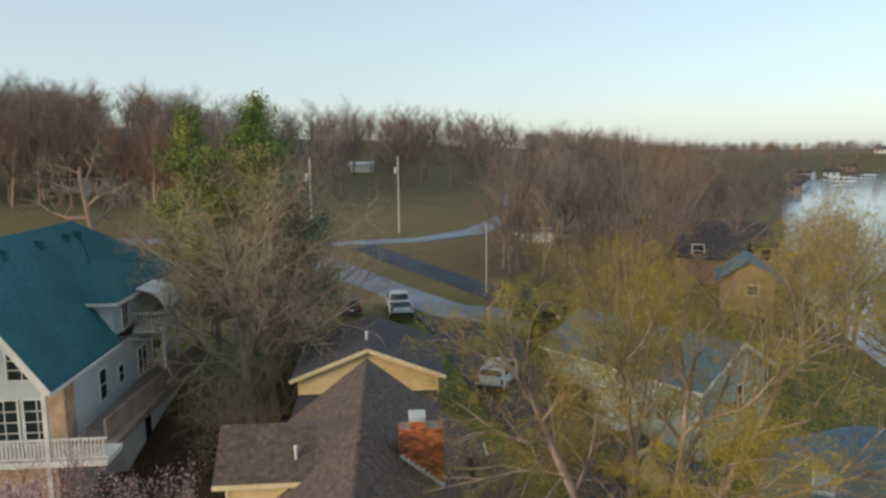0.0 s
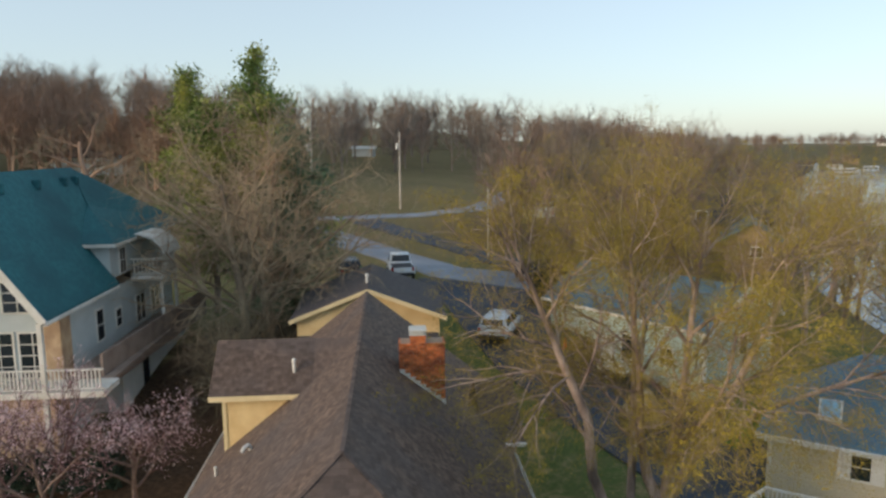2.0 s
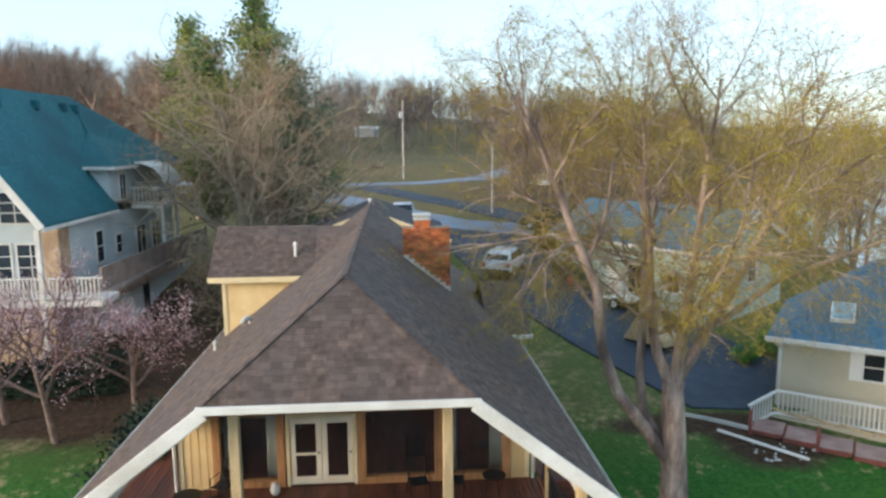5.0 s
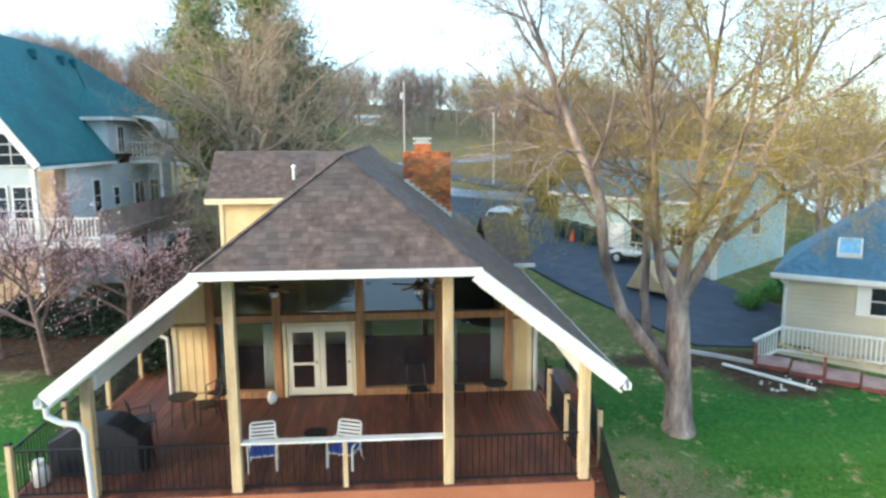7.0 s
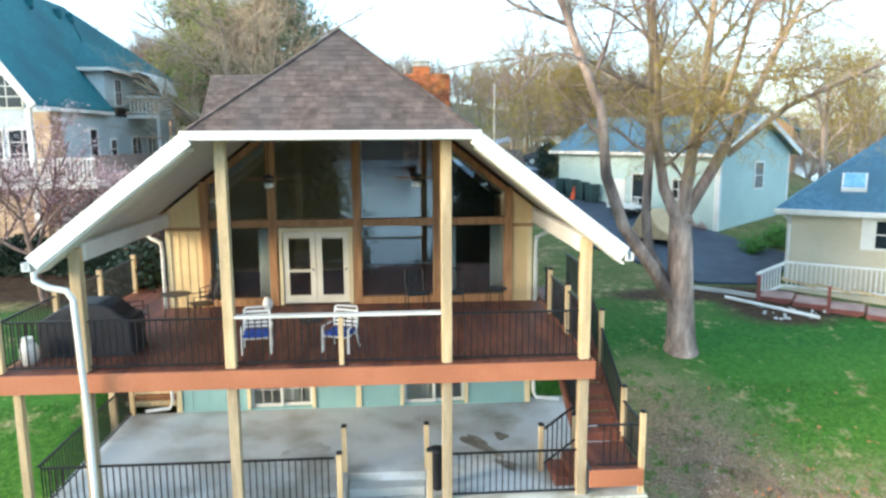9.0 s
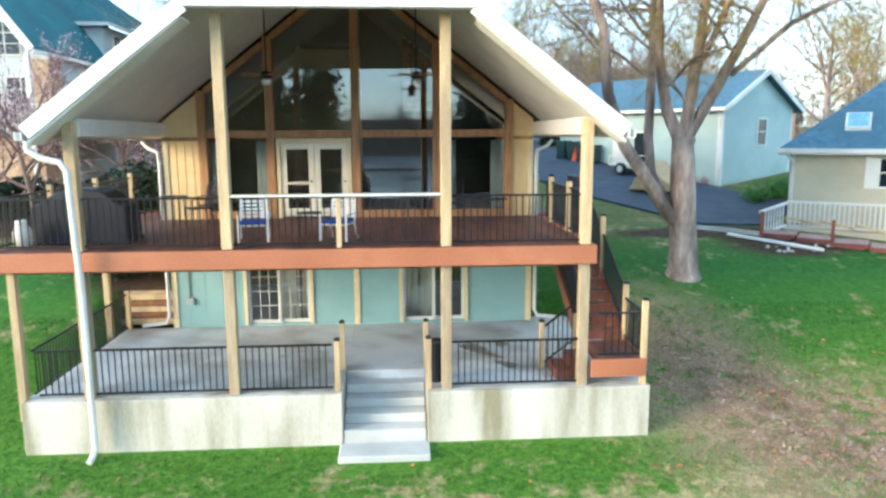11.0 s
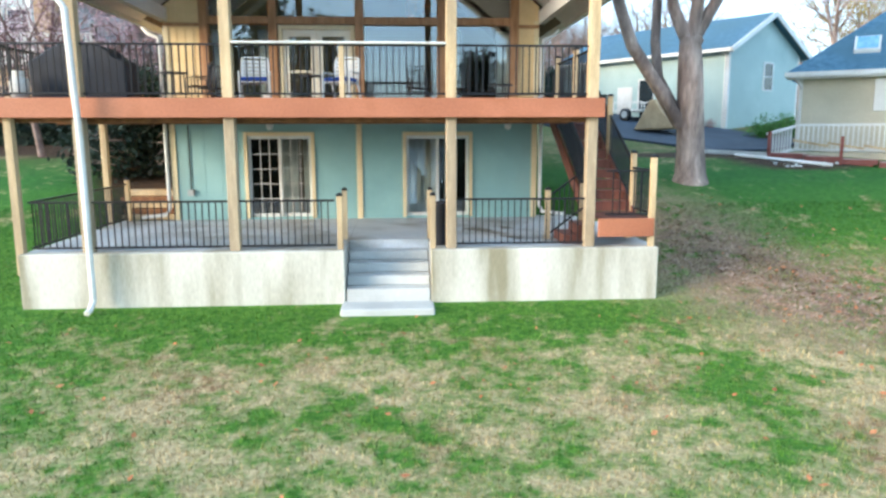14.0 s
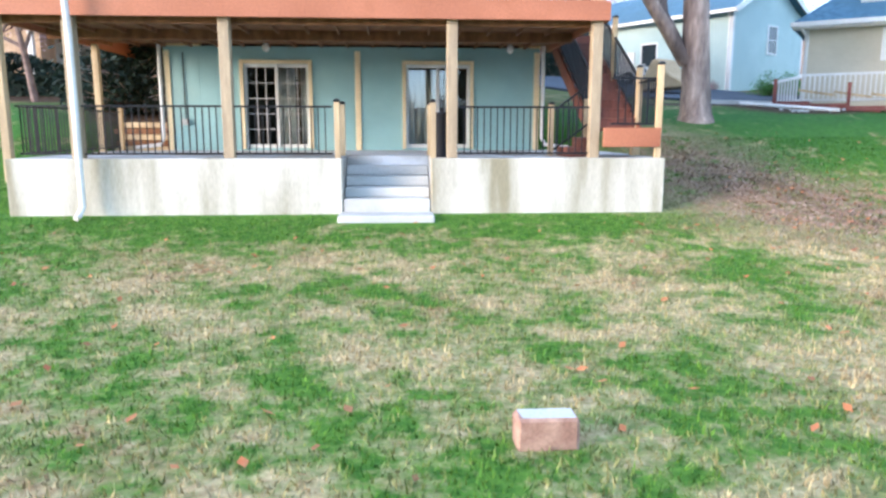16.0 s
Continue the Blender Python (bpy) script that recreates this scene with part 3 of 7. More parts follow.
def wall_with_holes(y0, y1, x0, x1, z0, z1, holes, material, name="wall", label=""):
    """A wall across x with rectangular openings through it."""
    bm = bmesh.new()
    xs = sorted({x0, x1, *[h[0] for h in holes], *[h[1] for h in holes]})
    zs = sorted({z0, z1, *[h[2] for h in holes], *[h[3] for h in holes]})
    for xa, xb in zip(xs, xs[1:]):
        for za, zb in zip(zs, zs[1:]):
            cx, cz = (xa + xb) / 2, (za + zb) / 2
            if not any(h[0] < cx < h[1] and h[2] < cz < h[3] for h in holes):
                box(xa, xb, y0, y1, za, zb, 0, bm)
    bmesh.ops.remove_doubles(bm, verts=bm.verts[:], dist=0.0005)
    return part(name, bm, material, house, label)


SL = [(-3.9, -2.36), (-0.02, 1.54)]
wall_with_holes(WY, WY + WT, WX0, WX1, 0.3, 3.45, [(a, b, 1.05, 3.05) for a, b in SL], "teal_wall", "wall", "teal painted basement wall")
GX0, GX1 = -4.9, 2.75


def roof_z(x):
    return RZ - SLOPE * abs(x - RX)


for a, b in ((WX0, GX0), (GX1, WX1)):
    part("wall", slab([(a, WY, 3.45), (b, WY, 3.45), (b, WY, roof_z(b) - 0.25), (a, WY, roof_z(a) - 0.25)], (0, WT, 0)), "cream", house, "cream vertical board wall")
for x in (WX0, WX1 - WT):
    part("side_wall", slab([(x, WY + WT, 0.3), (x + WT, WY + WT, 0.3), (x + WT, WY + WT, EZ + 0.05), (x, WY + WT, EZ + 0.05)], (0, BY - WY - WT, 0)), "cream", house)
# boards on the corners and the middle of the basement
for x in (WX0 + 0.07, -1.18, WX1 - 0.07):
    part("corner_board", box(x - 0.07, x + 0.07, WY - 0.03, WY, PATIO, 3.35, 0.006), "trim", house, "pale yellow trim board")
for x in (WX0 + 0.06, WX1 - 0.06):
    part("corner_board", box(x - 0.06, x + 0.06, WY - 0.03, WY, DECK, EZ - 0.1, 0.006), "trim", house)
for x in np.arange(WX0 + 0.3, GX0 - 0.05, 0.2):
    part("batten", box(x - 0.015, x + 0.015, WY - 0.012, WY, DECK + 0.05, roof_z(x) - 0.3), "cream", house)
for x in np.arange(GX1 + 0.2, WX1 - 0.1, 0.2):
    part("batten", box(x - 0.015, x + 0.015, WY - 0.012, WY, DECK + 0.05, roof_z(x) - 0.3), "cream", house)
for x in [v for v in np.arange(WX0 + 0.4, WX1, 0.406) if not any(a - 0.15 < v < b + 0.15 for a, b in SL) and abs(v + 1.18) > 0.1]:
    part("batten", box(x - 0.006, x + 0.006, WY - 0.006, WY, PATIO + 0.02, 3.35), "teal_wall", house)
for a, b in ((WX0, GX0), (GX1, WX1)):
    part("band_board", box(a, b, WY - 0.035, WY, 5.62, 5.70, 0.005), "frame_wood", house)

# glass gable: timber posts, rails, panes
posts_x = [GX0 + 0.1, -3.18, -1.12, 0.86, GX1 - 0.1]
for x in posts_x:
    part("mullion", box(x - 0.1, x + 0.1, WY - 0.05, WY + WT, DECK, roof_z(x) - 0.26, 0.008), "frame_wood", house, "brown timber window post")
for a, b in zip(posts_x, posts_x[1:]):
    part("transom", box(a + 0.1, b - 0.1, WY - 0.04, WY + WT, 5.68, 5.86, 0.008), "frame_wood", house)
    if b < -1.5 or a > -1.5:
        part("sill_rail", box(a + 0.1, b - 0.1, WY - 0.04, WY + WT, DECK, DECK + 0.18, 0.008), "frame_wood", house)
    x0, x1 = a + 0.1, b - 0.1
    peak = [(RX, WY + 0.09, roof_z(RX) - 0.4)] if x0 < RX < x1 else []
    top = [(x1, WY + 0.09, roof_z(x1) - 0.4)] + peak + [(x0, WY + 0.09, roof_z(x0) - 0.4)]
    part("pane", slab([(x0, WY + 0.09, 5.86), (x1, WY + 0.09, 5.86)] + top, (0, 0.012, 0)), "pane", house, "upper gable window glass").visible_shadow = False
    for p, q in zip(top, top[1:]):
        part("rake_frame", beam((p[0], WY + 0.05, p[2] + 0.04), (q[0], WY + 0.05, q[2] + 0.04), 0.2, 0.14), "frame_wood", house)
    if not (a < -3 and b > -1.2 and b < 0) and not (a > -3.3 and b < -1.0):
        part("pane", box(x0, x1, WY + 0.084, WY + 0.096, DECK + 0.18, 5.68), "pane", house).visible_shadow = False
# french door pair
D0, D1 = -3.05, -1.24
part("door_frame", merge(merge(box(D0, D0 + 0.09, WY - 0.03, WY + WT, DECK, 5.66, 0.005), box(D1 - 0.09, D1, WY - 0.03, WY + WT, DECK, 5.66, 0.005)), box(D0 + 0.09, D1 - 0.09, WY - 0.03, WY + WT, 5.56, 5.66, 0.005)), "trim", house, "white door frame")
for k in (0, 1):
    a = D0 + 0.1 + k * 0.81
    b = a + 0.8
    leaf = bmesh.new()
    for q in ((a, a + 0.14, DECK + 0.04, 5.55), (b - 0.14, b, DECK + 0.04, 5.55), (a + 0.14, b - 0.14, DECK + 0.04, DECK + 0.24), (a + 0.14, b - 0.14, 5.40, 5.55)):
        box(q[0], q[1], WY, WY + 0.05, q[2], q[3], 0.004, leaf)
    if k == 0:
        box(a + 0.14, b - 0.14, WY, WY + 0.04, 4.55, 4.61, 0, leaf)
    door = part("door", leaf, "door_cream", house, "cream glazed french door")
    part("pane", box(a + 0.14, b - 0.14, WY + 0.02, WY + 0.03, DECK + 0.24, 5.40), "pane", door).visible_shadow = False
    part("door_handle", tube([(b - 0.07 if k else a + 0.73, WY - 0.005, 4.62), (b - 0.07 if k else a + 0.73, WY - 0.06, 4.62)], 0.025, 8), "black_metal", door)

# sliding doors of the basement
for i, (a, b) in enumerate(SL):
    z0, z1 = 1.05, 3.05
    fr = bmesh.new()
    for q in ((a - 0.09, a, z0 - 0.02, z1 + 0.09), (b, b + 0.09, z0 - 0.02, z1 + 0.09), (a, b, z1, z1 + 0.09)):
        box(q[0], q[1], WY - 0.04, WY - 0.002, q[2], q[3], 0.005, fr)
    slider = part("sliding_door", fr, "trim", house, "sliding glass door with white grid bars" if i == 0 else "sliding glass door with a pale curtain drawn behind it")
    mid = (a + b) / 2
    for k, (x0, x1, y) in enumerate(((a, mid + 0.03, WY + 0.05), (mid - 0.03, b, WY + 0.10))):
        sash = bmesh.new()
        for q in ((x0, x0 + 0.07, z0, z1), (x1 - 0.07, x1, z0, z1), (x0 + 0.07, x1 - 0.07, z0, z0 + 0.09), (x0 + 0.07, x1 - 0.07, z1 - 0.08, z1)):
            box(q[0], q[1], y, y + 0.04, q[2], q[3], 0.004, sash)
        s = part("sash", sash, "white", slider)
        part("pane", box(x0 + 0.07, x1 - 0.07, y + 0.015, y + 0.025, z0 + 0.09, z1 - 0.08), "pane", s).visible_shadow = False
        gx0, gx1, gz0, gz1 = x0 + 0.07, x1 - 0.07, z0 + 0.09, z1 - 0.08
        cols = 3
        if i == 1:
            continue
        for c in range(1, cols):
            x = gx0 + (gx1 - gx0) * c / cols
            part("glazing_bar", box(x - 0.008, x + 0.008, y + 0.005, y + 0.014, gz0, gz1), "white", s)
        for r in range(1, 5):
            z = gz0 + (gz1 - gz0) * r / 5
            part("glazing_bar", box(gx0, gx1, y + 0.005, y + 0.0135, z - 0.008, z + 0.008), "white", s)

# rooms behind the glass
part("room_floor", box(WX0 + WT, WX1 - WT, WY + WT, BY - 0.3, DECK - 0.25, DECK - 0.02), "deck", house)
part("room_floor", box(WX0 + WT, WX1 - WT, WY + WT, 20, 0.75, 0.98), "concrete", house)
# back walls, coloured dark so the interior looks unlit
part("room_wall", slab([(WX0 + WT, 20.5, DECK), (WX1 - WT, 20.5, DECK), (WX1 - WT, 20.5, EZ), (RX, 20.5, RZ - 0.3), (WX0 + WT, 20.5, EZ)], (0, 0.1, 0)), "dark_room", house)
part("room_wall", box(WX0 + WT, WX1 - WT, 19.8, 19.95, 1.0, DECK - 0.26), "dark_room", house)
for a, b, y, z0, z1 in ((-4.7, -4.35, 15.4, DECK, 5.6), (-3.6, -3.3, 15.4, DECK, 5.6), (1.1, 1.35, 15.4, DECK, 5.6), (2.25, 2.6, 15.4, DECK, 5.6), (-3.15, -2.75, 15.45, 1.05, 3.0), (-2.6, -2.4, 15.45, 1.05, 3.0), (-0.0, 0.78, 15.3, 1.05, 3.0), (0.95, 1.2, 15.45, 1.05, 3.0)):
    n = 14
    pts = [(a + (b - a) * k / n, y + 0.035 * math.sin(k * 2.2), z0) for k in range(n + 1)]
    cv = [p for p in pts] + [(p[0], p[1], z1) for p in pts]
    me = raw("curtain", cv, [(k, k + 1, n + 2 + k, n + 1 + k) for k in range(n)], "curtain", house, "pale hanging curtain", True)
    sol = me.modifiers.new("thick", "SOLIDIFY")
    sol.thickness = 0.01

# side wing with its own ridge across, over the left flank
WYF, WYR, WEZ, WRZ, WGX = 19.68, 20.9, 8.66, 9.78, -5.55
part("wing_wall", slab([(WGX, WYF, 3.5), (RX, WYF, 3.5), (RX, WYF, WEZ - 0.2), (WGX, WYF, WEZ - 0.2)], (0, WT, 0)), "cream", house, "cream wing wall over the roof")
part("wing_wall", slab([(WGX, WYF + WT, 0.8), (WGX, 2 * WYR - WYF - WT, 0.8), (WGX, 2 * WYR - WYF - WT, WEZ), (WGX, WYR, WRZ - 0.15), (WGX, WYF + WT, WEZ)], (WT, 0, 0)), "cream", house)
for s in (-1, 1):
    ye = WYR + s * (WYR - WYF + 0.35)
    ez = WEZ - 0.24
    part("wing_roof", slab([(WGX - 0.35, WYR, WRZ), (RX, WYR, WRZ), (RX, ye, ez), (WGX - 0.35, ye, ez)] if s > 0 else
                           [(WGX - 0.35, WYR, WRZ), (WGX - 0.35, ye, ez), (RX, ye, ez), (RX, WYR, WRZ)], (0, 0, -0.15)), "shingle", house, "brown shingle wing roof")
part("fascia_board", box(WGX - 0.36, -2.95, WYF - 0.375, WYF - 0.35, WEZ - 0.42, WEZ - 0.25, 0.004), "trim", house)
part("corner_board", box(WGX - 0.02, WGX + 0.1, WYF - 0.025, WYF, EZ, WEZ - 0.1, 0.004), "trim", house)
vent = part("vent_pipe", lathe([(0.05, -0.2), (0.05, 0.28), (0.07, 0.28), (0.07, 0.36), (0.02, 0.4)], (-3.3, 19.95, 9.0), 10), "white", house, "white roof vent pipe")
part("vent_pipe", lathe([(0.045, -0.15), (0.045, 0.22), (0.06, 0.22), (0.06, 0.27), (0.02, 0.3)], (-5.35, 17.6, roof_z(-5.35)), 10), "white", house, "short white roof vent")
vz = roof_z(-4.3)
part("vent_hood", tube([(-4.28, 17.45, vz - 0.1), (-4.28, 17.42, vz + 0.12), (-4.33, 17.34, vz + 0.2), (-4.42, 17.24, vz + 0.16), (-4.48, 17.18, vz + 0.06)], 0.06, 8), "concrete", house, "grey gooseneck roof vent")
part("vent_flashing", box(-3.42, -3.18, 19.84, 20.08, 8.72, 8.86, 0.02), "white", house)

# rear wing with the wide cream gable
GY, GZ, GH, GS = 32.3, 9.17, 3.9, 0.385
GX = RX - 0.09
part("link_wall", box(-4.6, 2.0, 28.0, 32.3, 1.5, 6.6), "cream", house)
part("link_roof", box(-4.8, 2.2, 28.0, 32.3, 6.6, 6.8), "shingle_dark", house)
part("rear_wall", slab([(GX - GH + 0.35, GY, 2.5), (GX + GH - 0.35, GY, 2.5), (GX + GH - 0.35, GY, GZ - 0.15 - GS * (GH - 0.35)), (GX, GY, GZ - 0.15), (GX - GH + 0.35, GY, GZ - 0.15 - GS * (GH - 0.35))], (0, 7, 0)), "cream", house, "cream gable wall of the rear wing")
for s in (-1, 1):
    q = [(GX, GY - 0.35, GZ), (GX + s * GH, GY - 0.35, GZ - GS * GH), (GX + s * GH, GY + 7.3, GZ - GS * GH), (GX, GY + 7.3, GZ)]
    part("rear_roof", slab(q if s > 0 else q[::-1], (0, 0, -0.16)), "shingle_dark", house, "dark shingle roof of the rear wing")
    part("barge_board", beam((GX, GY - 0.37, GZ - 0.09), (GX + s * GH, GY - 0.37, GZ - GS * GH - 0.09), 0.04, 0.2, 0.005), "trim", house)
part("vent_pipe", lathe([(0.06, -0.2), (0.06, 0.3), (0.1, 0.32), (0.1, 0.4), (0.02, 0.46)], (GX - 0.1, GY + 1.5, GZ), 10), "white", house)

# low cross gable on the right flank
SG = [(2.9, 20.3, 6.08), (4.35, 20.3, 6.08), (4.35, 23.0, 7.38), (2.9, 23.0, 7.38), (4.35, 25.7, 6.08), (2.9, 25.7, 6.08)]
part("side_roof", slab([SG[0], SG[1], SG[2], SG[3]], (0, 0, -0.1)), "shingle", house, "brown shingle roof of the side gable")
part("side_roof", slab([SG[3], SG[2], SG[4], SG[5]], (0, 0, -0.1)), "shingle", house)
part("gutter", box(3.3, 4.37, 20.2, 20.3, 5.96, 6.08, 0.01), "white", house)
part("side_wall", slab([(4.1, 20.6, 1.8), (4.1, 25.4, 1.8), (4.1, 25.4, 6.05), (4.1, 23.0, 7.2), (4.1, 20.6, 6.05)], (-0.15, 0, 0)), "cream", house)
part("side_wall", box(WX1, 3.95, 20.6, 20.75, 1.8, 6.0), "cream", house)

# chimney
chim = part("chimney", box(0.12, 1.56, 19.97, 20.75, 6.5, 9.74), "mortar", house, "orange brick chimney with a metal cap")
part("flue", box(0.46, 0.96, 20.05, 20.6, 9.74, 10.0), "brick", chim)
part("chimney_cap", merge(box(0.43, 0.99, 20.01, 20.65, 10.0, 10.04, 0.01), merge(box(0.52, 0.9, 20.1, 20.55, 10.04, 10.13), box(0.42, 1.0, 20.0, 20.66, 10.13, 10.19, 0.02))), "concrete", chim, "pale metal chimney cap")
rb = random.Random(8)
bw = bmesh.new()
for k in range(43):
    z = 6.55 + k * 0.075
    off = 0.11 * (k % 2)
    for m in range(-1, 7):
        a, b = max(0.10, 0.12 + off + m * 0.22), min(1.58, 0.12 + off + m * 0.22 + 0.208)
        if b - a > 0.04:
            box(a, b, 19.95 - rb.random() * 0.012, 19.99, z, z + 0.064, 0, bw)
    for m in range(-1, 4):
        a, b = max(19.97, 19.97 + off + m * 0.22), min(20.75, 19.97 + off + m * 0.22 + 0.208)
        if b - a > 0.04:
            box(0.10 - rb.random() * 0.01, 0.14, a, b, z, z + 0.064, 0, bw)
            box(1.54, 1.58 + rb.random() * 0.01, a, b, z, z + 0.064, 0, bw)
tagged(part("brickwork", bw, "brick", chim, "orange brick courses"), kind="stuff")
for k in range(9):
    x = 1.6 - k * 0.165
    part("flashing_step", box(x - 0.17, x, 19.85, 19.94, roof_z(x) - 0.05, roof_z(x - 0.17) + 0.06), "white", chim)

# deck frame, patio, posts
patio = thing("patio", (RX, 12.4, 0.0), "pale stained concrete patio with a retaining wall", "patio", kind="structure")
part("retaining_wall", box(-6.95, -1.22, 10.0, 10.3, -0.3, PATIO, 0.015), "stained", patio, "rain stained concrete wall")
part("retaining_wall", box(0.36, 4.6, 10.0, 10.3, -0.3, PATIO, 0.015), "stained", patio, "rain stained concrete wall")
part("slab", box(-6.95, -1.22, 10.3, WY, -0.1, PATIO - 0.003, 0.01), "slab_top", patio)
part("slab", box(0.36, 4.6, 10.3, WY + 0.6, -0.1, PATIO - 0.003, 0.01), "slab_top", patio)
part("slab", box(-1.22, 0.36, 11.35, WY, -0.1, PATIO - 0.003, 0.01), "slab_top", patio)
rw = random.Random(6)
for cx, cy, rx, ry, turn in ((1.62, 12.55, 0.62, 0.2, -1.0), (2.18, 12.95, 0.14, 0.22, 0.2), (2.1, 11.5, 0.16, 0.3, 0.6), (-2.2, 12.6, 0.5, 0.3, 0.3)):
    pts = []
    for k in range(22):
        a = k * math.tau / 22
        q = 1 + 0.22 * math.sin(3 * a + cx) + rw.uniform(-0.12, 0.12)
        u, v = rx * q * math.cos(a), ry * q * math.sin(a)
        pts.append((cx + u * math.cos(turn) - v * math.sin(turn), cy + u * math.sin(turn) + v * math.cos(turn), PATIO + 0.003))
    part("damp_stain", slab(pts, (0, 0, -0.004)), "damp" if cx > 0 else "slab_worn", patio, "dark damp stain on the concrete" if cx > 0 else "worn grey mark on the concrete")
steps = thing("concrete_steps", (-0.43, 10.6, 0.0), "concrete steps rising through the patio wall", "steps")
for k in range(4):
    part("step", box(-1.2, 0.34, 10.02 + k * 0.33, 11.36, 0.0 if k == 0 else 0.28 + (k - 1) * 0.18 + 0.005, 0.28 + k * 0.18, 0.012), "concrete", steps)
part("landing_pad", box(-1.27, 0.39, 9.4, 10.0, -0.3, 0.05, 0.02), "concrete", steps)

deck = thing("deck", (RX, 12.4, DECK), "raised red brown timber deck with a terracotta fascia", "deck")
DX0, DX1 = -7.3, 3.5
part("front_fascia", box(DX0, DX1, 10.0, 10.05, DECK - 0.34, DECK + 0.0, 0.006), "fascia", deck, "terracotta painted fascia board")
part("side_fascia", box(DX0 - 0.0, DX0 + 0.05, 10.05, 20.0, DECK - 0.34, DECK, 0.006), "fascia", deck)
part("side_fascia", box(DX1 - 0.05, DX1, 10.05, WY, DECK - 0.34, DECK, 0.006), "fascia", deck)
part("ceiling_board", box(DX0 + 0.06, DX1 - 0.06, 10.06, WY - 0.01, DECK - 0.22, DECK - 0.2), "underdeck", deck, "brown boarded underside")
for y in (10.35, 12.6):
    part("girder", box(DX0 + 0.06, DX1 - 0.06, y - 0.06, y + 0.06, DECK - 0.42, DECK - 0.22, 0.006), "underdeck", deck)
for x in np.arange(DX0 + 0.4, DX1 - 0.2, 0.61):
    part("joist", box(x - 0.02, x + 0.02, 10.06, WY - 0.02, DECK - 0.30, DECK - 0.22), "underdeck", deck)
PX = [-5.78, -3.19, 0.74, 3.32]
for i, x in enumerate(PX):
    # lower posts: weathered tone with the deck's shade painted in
    part("post", box(x - 0.095, x + 0.095, 10.12, 10.31, PATIO, DECK - 0.2, 0.012), "timber_weathered_shade", deck, "square pine timber post")
    part("post", box(x - 0.095, x + 0.095, 10.12, 10.31, DECK - 0.0, min(roof_z(x) - 0.32, TZ - 0.15), 0.012), "timber", deck)
for x, y in ((-6.97, 10.2), (-7.1, 14.5), (-7.1, 19.0)):
    part("post", box(x - 0.07, x + 0.07, y - 0.07, y + 0.07, ground_z(x, y) - 0.2 if y > 10.5 else PATIO - 0.4, DECK - 0.3, 0.01), "timber", deck)


def shared(name, bm, material):
    """A mesh that many alike pieces share."""
    me = bpy.data.meshes.new(name)
    bm.to_mesh(me)
    bm.free()
    me.materials.append(M[material])
    return me


def rail_run(parent, a, b, height, step=0.115, bar=0.02, low=0.08, material="black_metal", square=True, rail=0.035):
    """A railing between two foot points: top and bottom rails and each baluster."""
    a, b = Vector(a), Vector(b)
    up = Vector((0, 0, 1))
    d = b - a
    part("top_rail", beam(a + up * height, b + up * height, rail * 1.4, rail, 0.004), material, parent)
    part("bottom_rail", beam(a + up * low, b + up * low, rail, rail, 0.004), material, parent)
    n = max(2, int(d.length / step))
    o = ORIGIN.get(parent, Vector((0, 0, 0)))
    me = shared("baluster", box(-bar / 2, bar / 2, -bar / 2, bar / 2, low, height), material)
    for k in range(1, n):
        ob = link("baluster", me, material, parent)
        ob.location = a + d * (k / n) - o


def wood_post(parent, x, y, z, h, w=0.1, cap=True):
    p = part("rail_post", box(x - w / 2, x + w / 2, y - w / 2, y + w / 2, z, z + h, 0.006), "timber", parent, "pine rail post")
    if cap:
        part("post_cap", lathe([(w * 0.8, 0), (w * 0.8, 0.025), (w * 0.5, 0.05), (0.01, 0.06)], (x, y, z + h), 4), "black_metal", p, "black post cap")


deck_rail = thing("deck_railing", (RX, 10.2, DECK), "black metal deck railing between pine posts", "railing")
xs = [DX0 + 0.08] + PX + [DX1 - 0.02]
for a, b in zip(xs, xs[1:]):
    if b - a > 0.4:
        rail_run(deck_rail, (a + 0.1, 10.22, DECK), (b - 0.1, 10.22, DECK), 0.92)
part("bar_top", box(PX[1] + 0.1, PX[2] - 0.1, 10.1, 10.3, DECK + 0.93, DECK + 0.97, 0.008), "white", deck_rail, "pale bar top along the rail")
wood_post(deck_rail, -1.2, 10.22, DECK, 0.9, 0.09, False)
ys = [10.2, 12.4, 14.6, 16.8, 19.0]
for y in ys:
    wood_post(deck_rail, DX0 + 0.08, y, DECK, 1.05)
for a, b in zip(ys, ys[1:]):
    rail_run(deck_rail, (DX0 + 0.08, a + 0.06, DECK), (DX0 + 0.08, b - 0.06, DECK), 0.92)
for y in (11.9, 13.6, 15.3):
    wood_post(deck_rail, DX1 - 0.08, y, DECK, 1.05)
for a, b in ((10.3, 11.9), (11.9, 13.6)):
    rail_run(deck_rail, (DX1 - 0.08, a + 0.06, DECK), (DX1 - 0.08, b - 0.06, DECK), 0.92)

patio_rail = thing("patio_railing", (RX, 10.1, PATIO), "black metal patio railing between pine posts", "railing")
for a, b in ((-6.8, PX[0]), (PX[0], PX[1]), (PX[1], -1.3), (0.42, PX[2]), (PX[2], PX[3])):
    if b - a > 0.5:
        rail_run(patio_rail, (a + 0.1, 10.2, PATIO), (b - 0.09, 10.2, PATIO), 0.9)
rail_run(patio_rail, (-6.8, 10.25, PATIO), (-6.8, WY - 0.2, PATIO), 0.9)
for x in (-1.3, 0.40):
    wood_post(patio_rail, x, 10.2, PATIO, 0.98)
    wood_post(patio_rail, x, 11.45, PATIO, 0.98)
wood_post(patio_rail, -6.8, WY - 0.1, PATIO, 1.0)

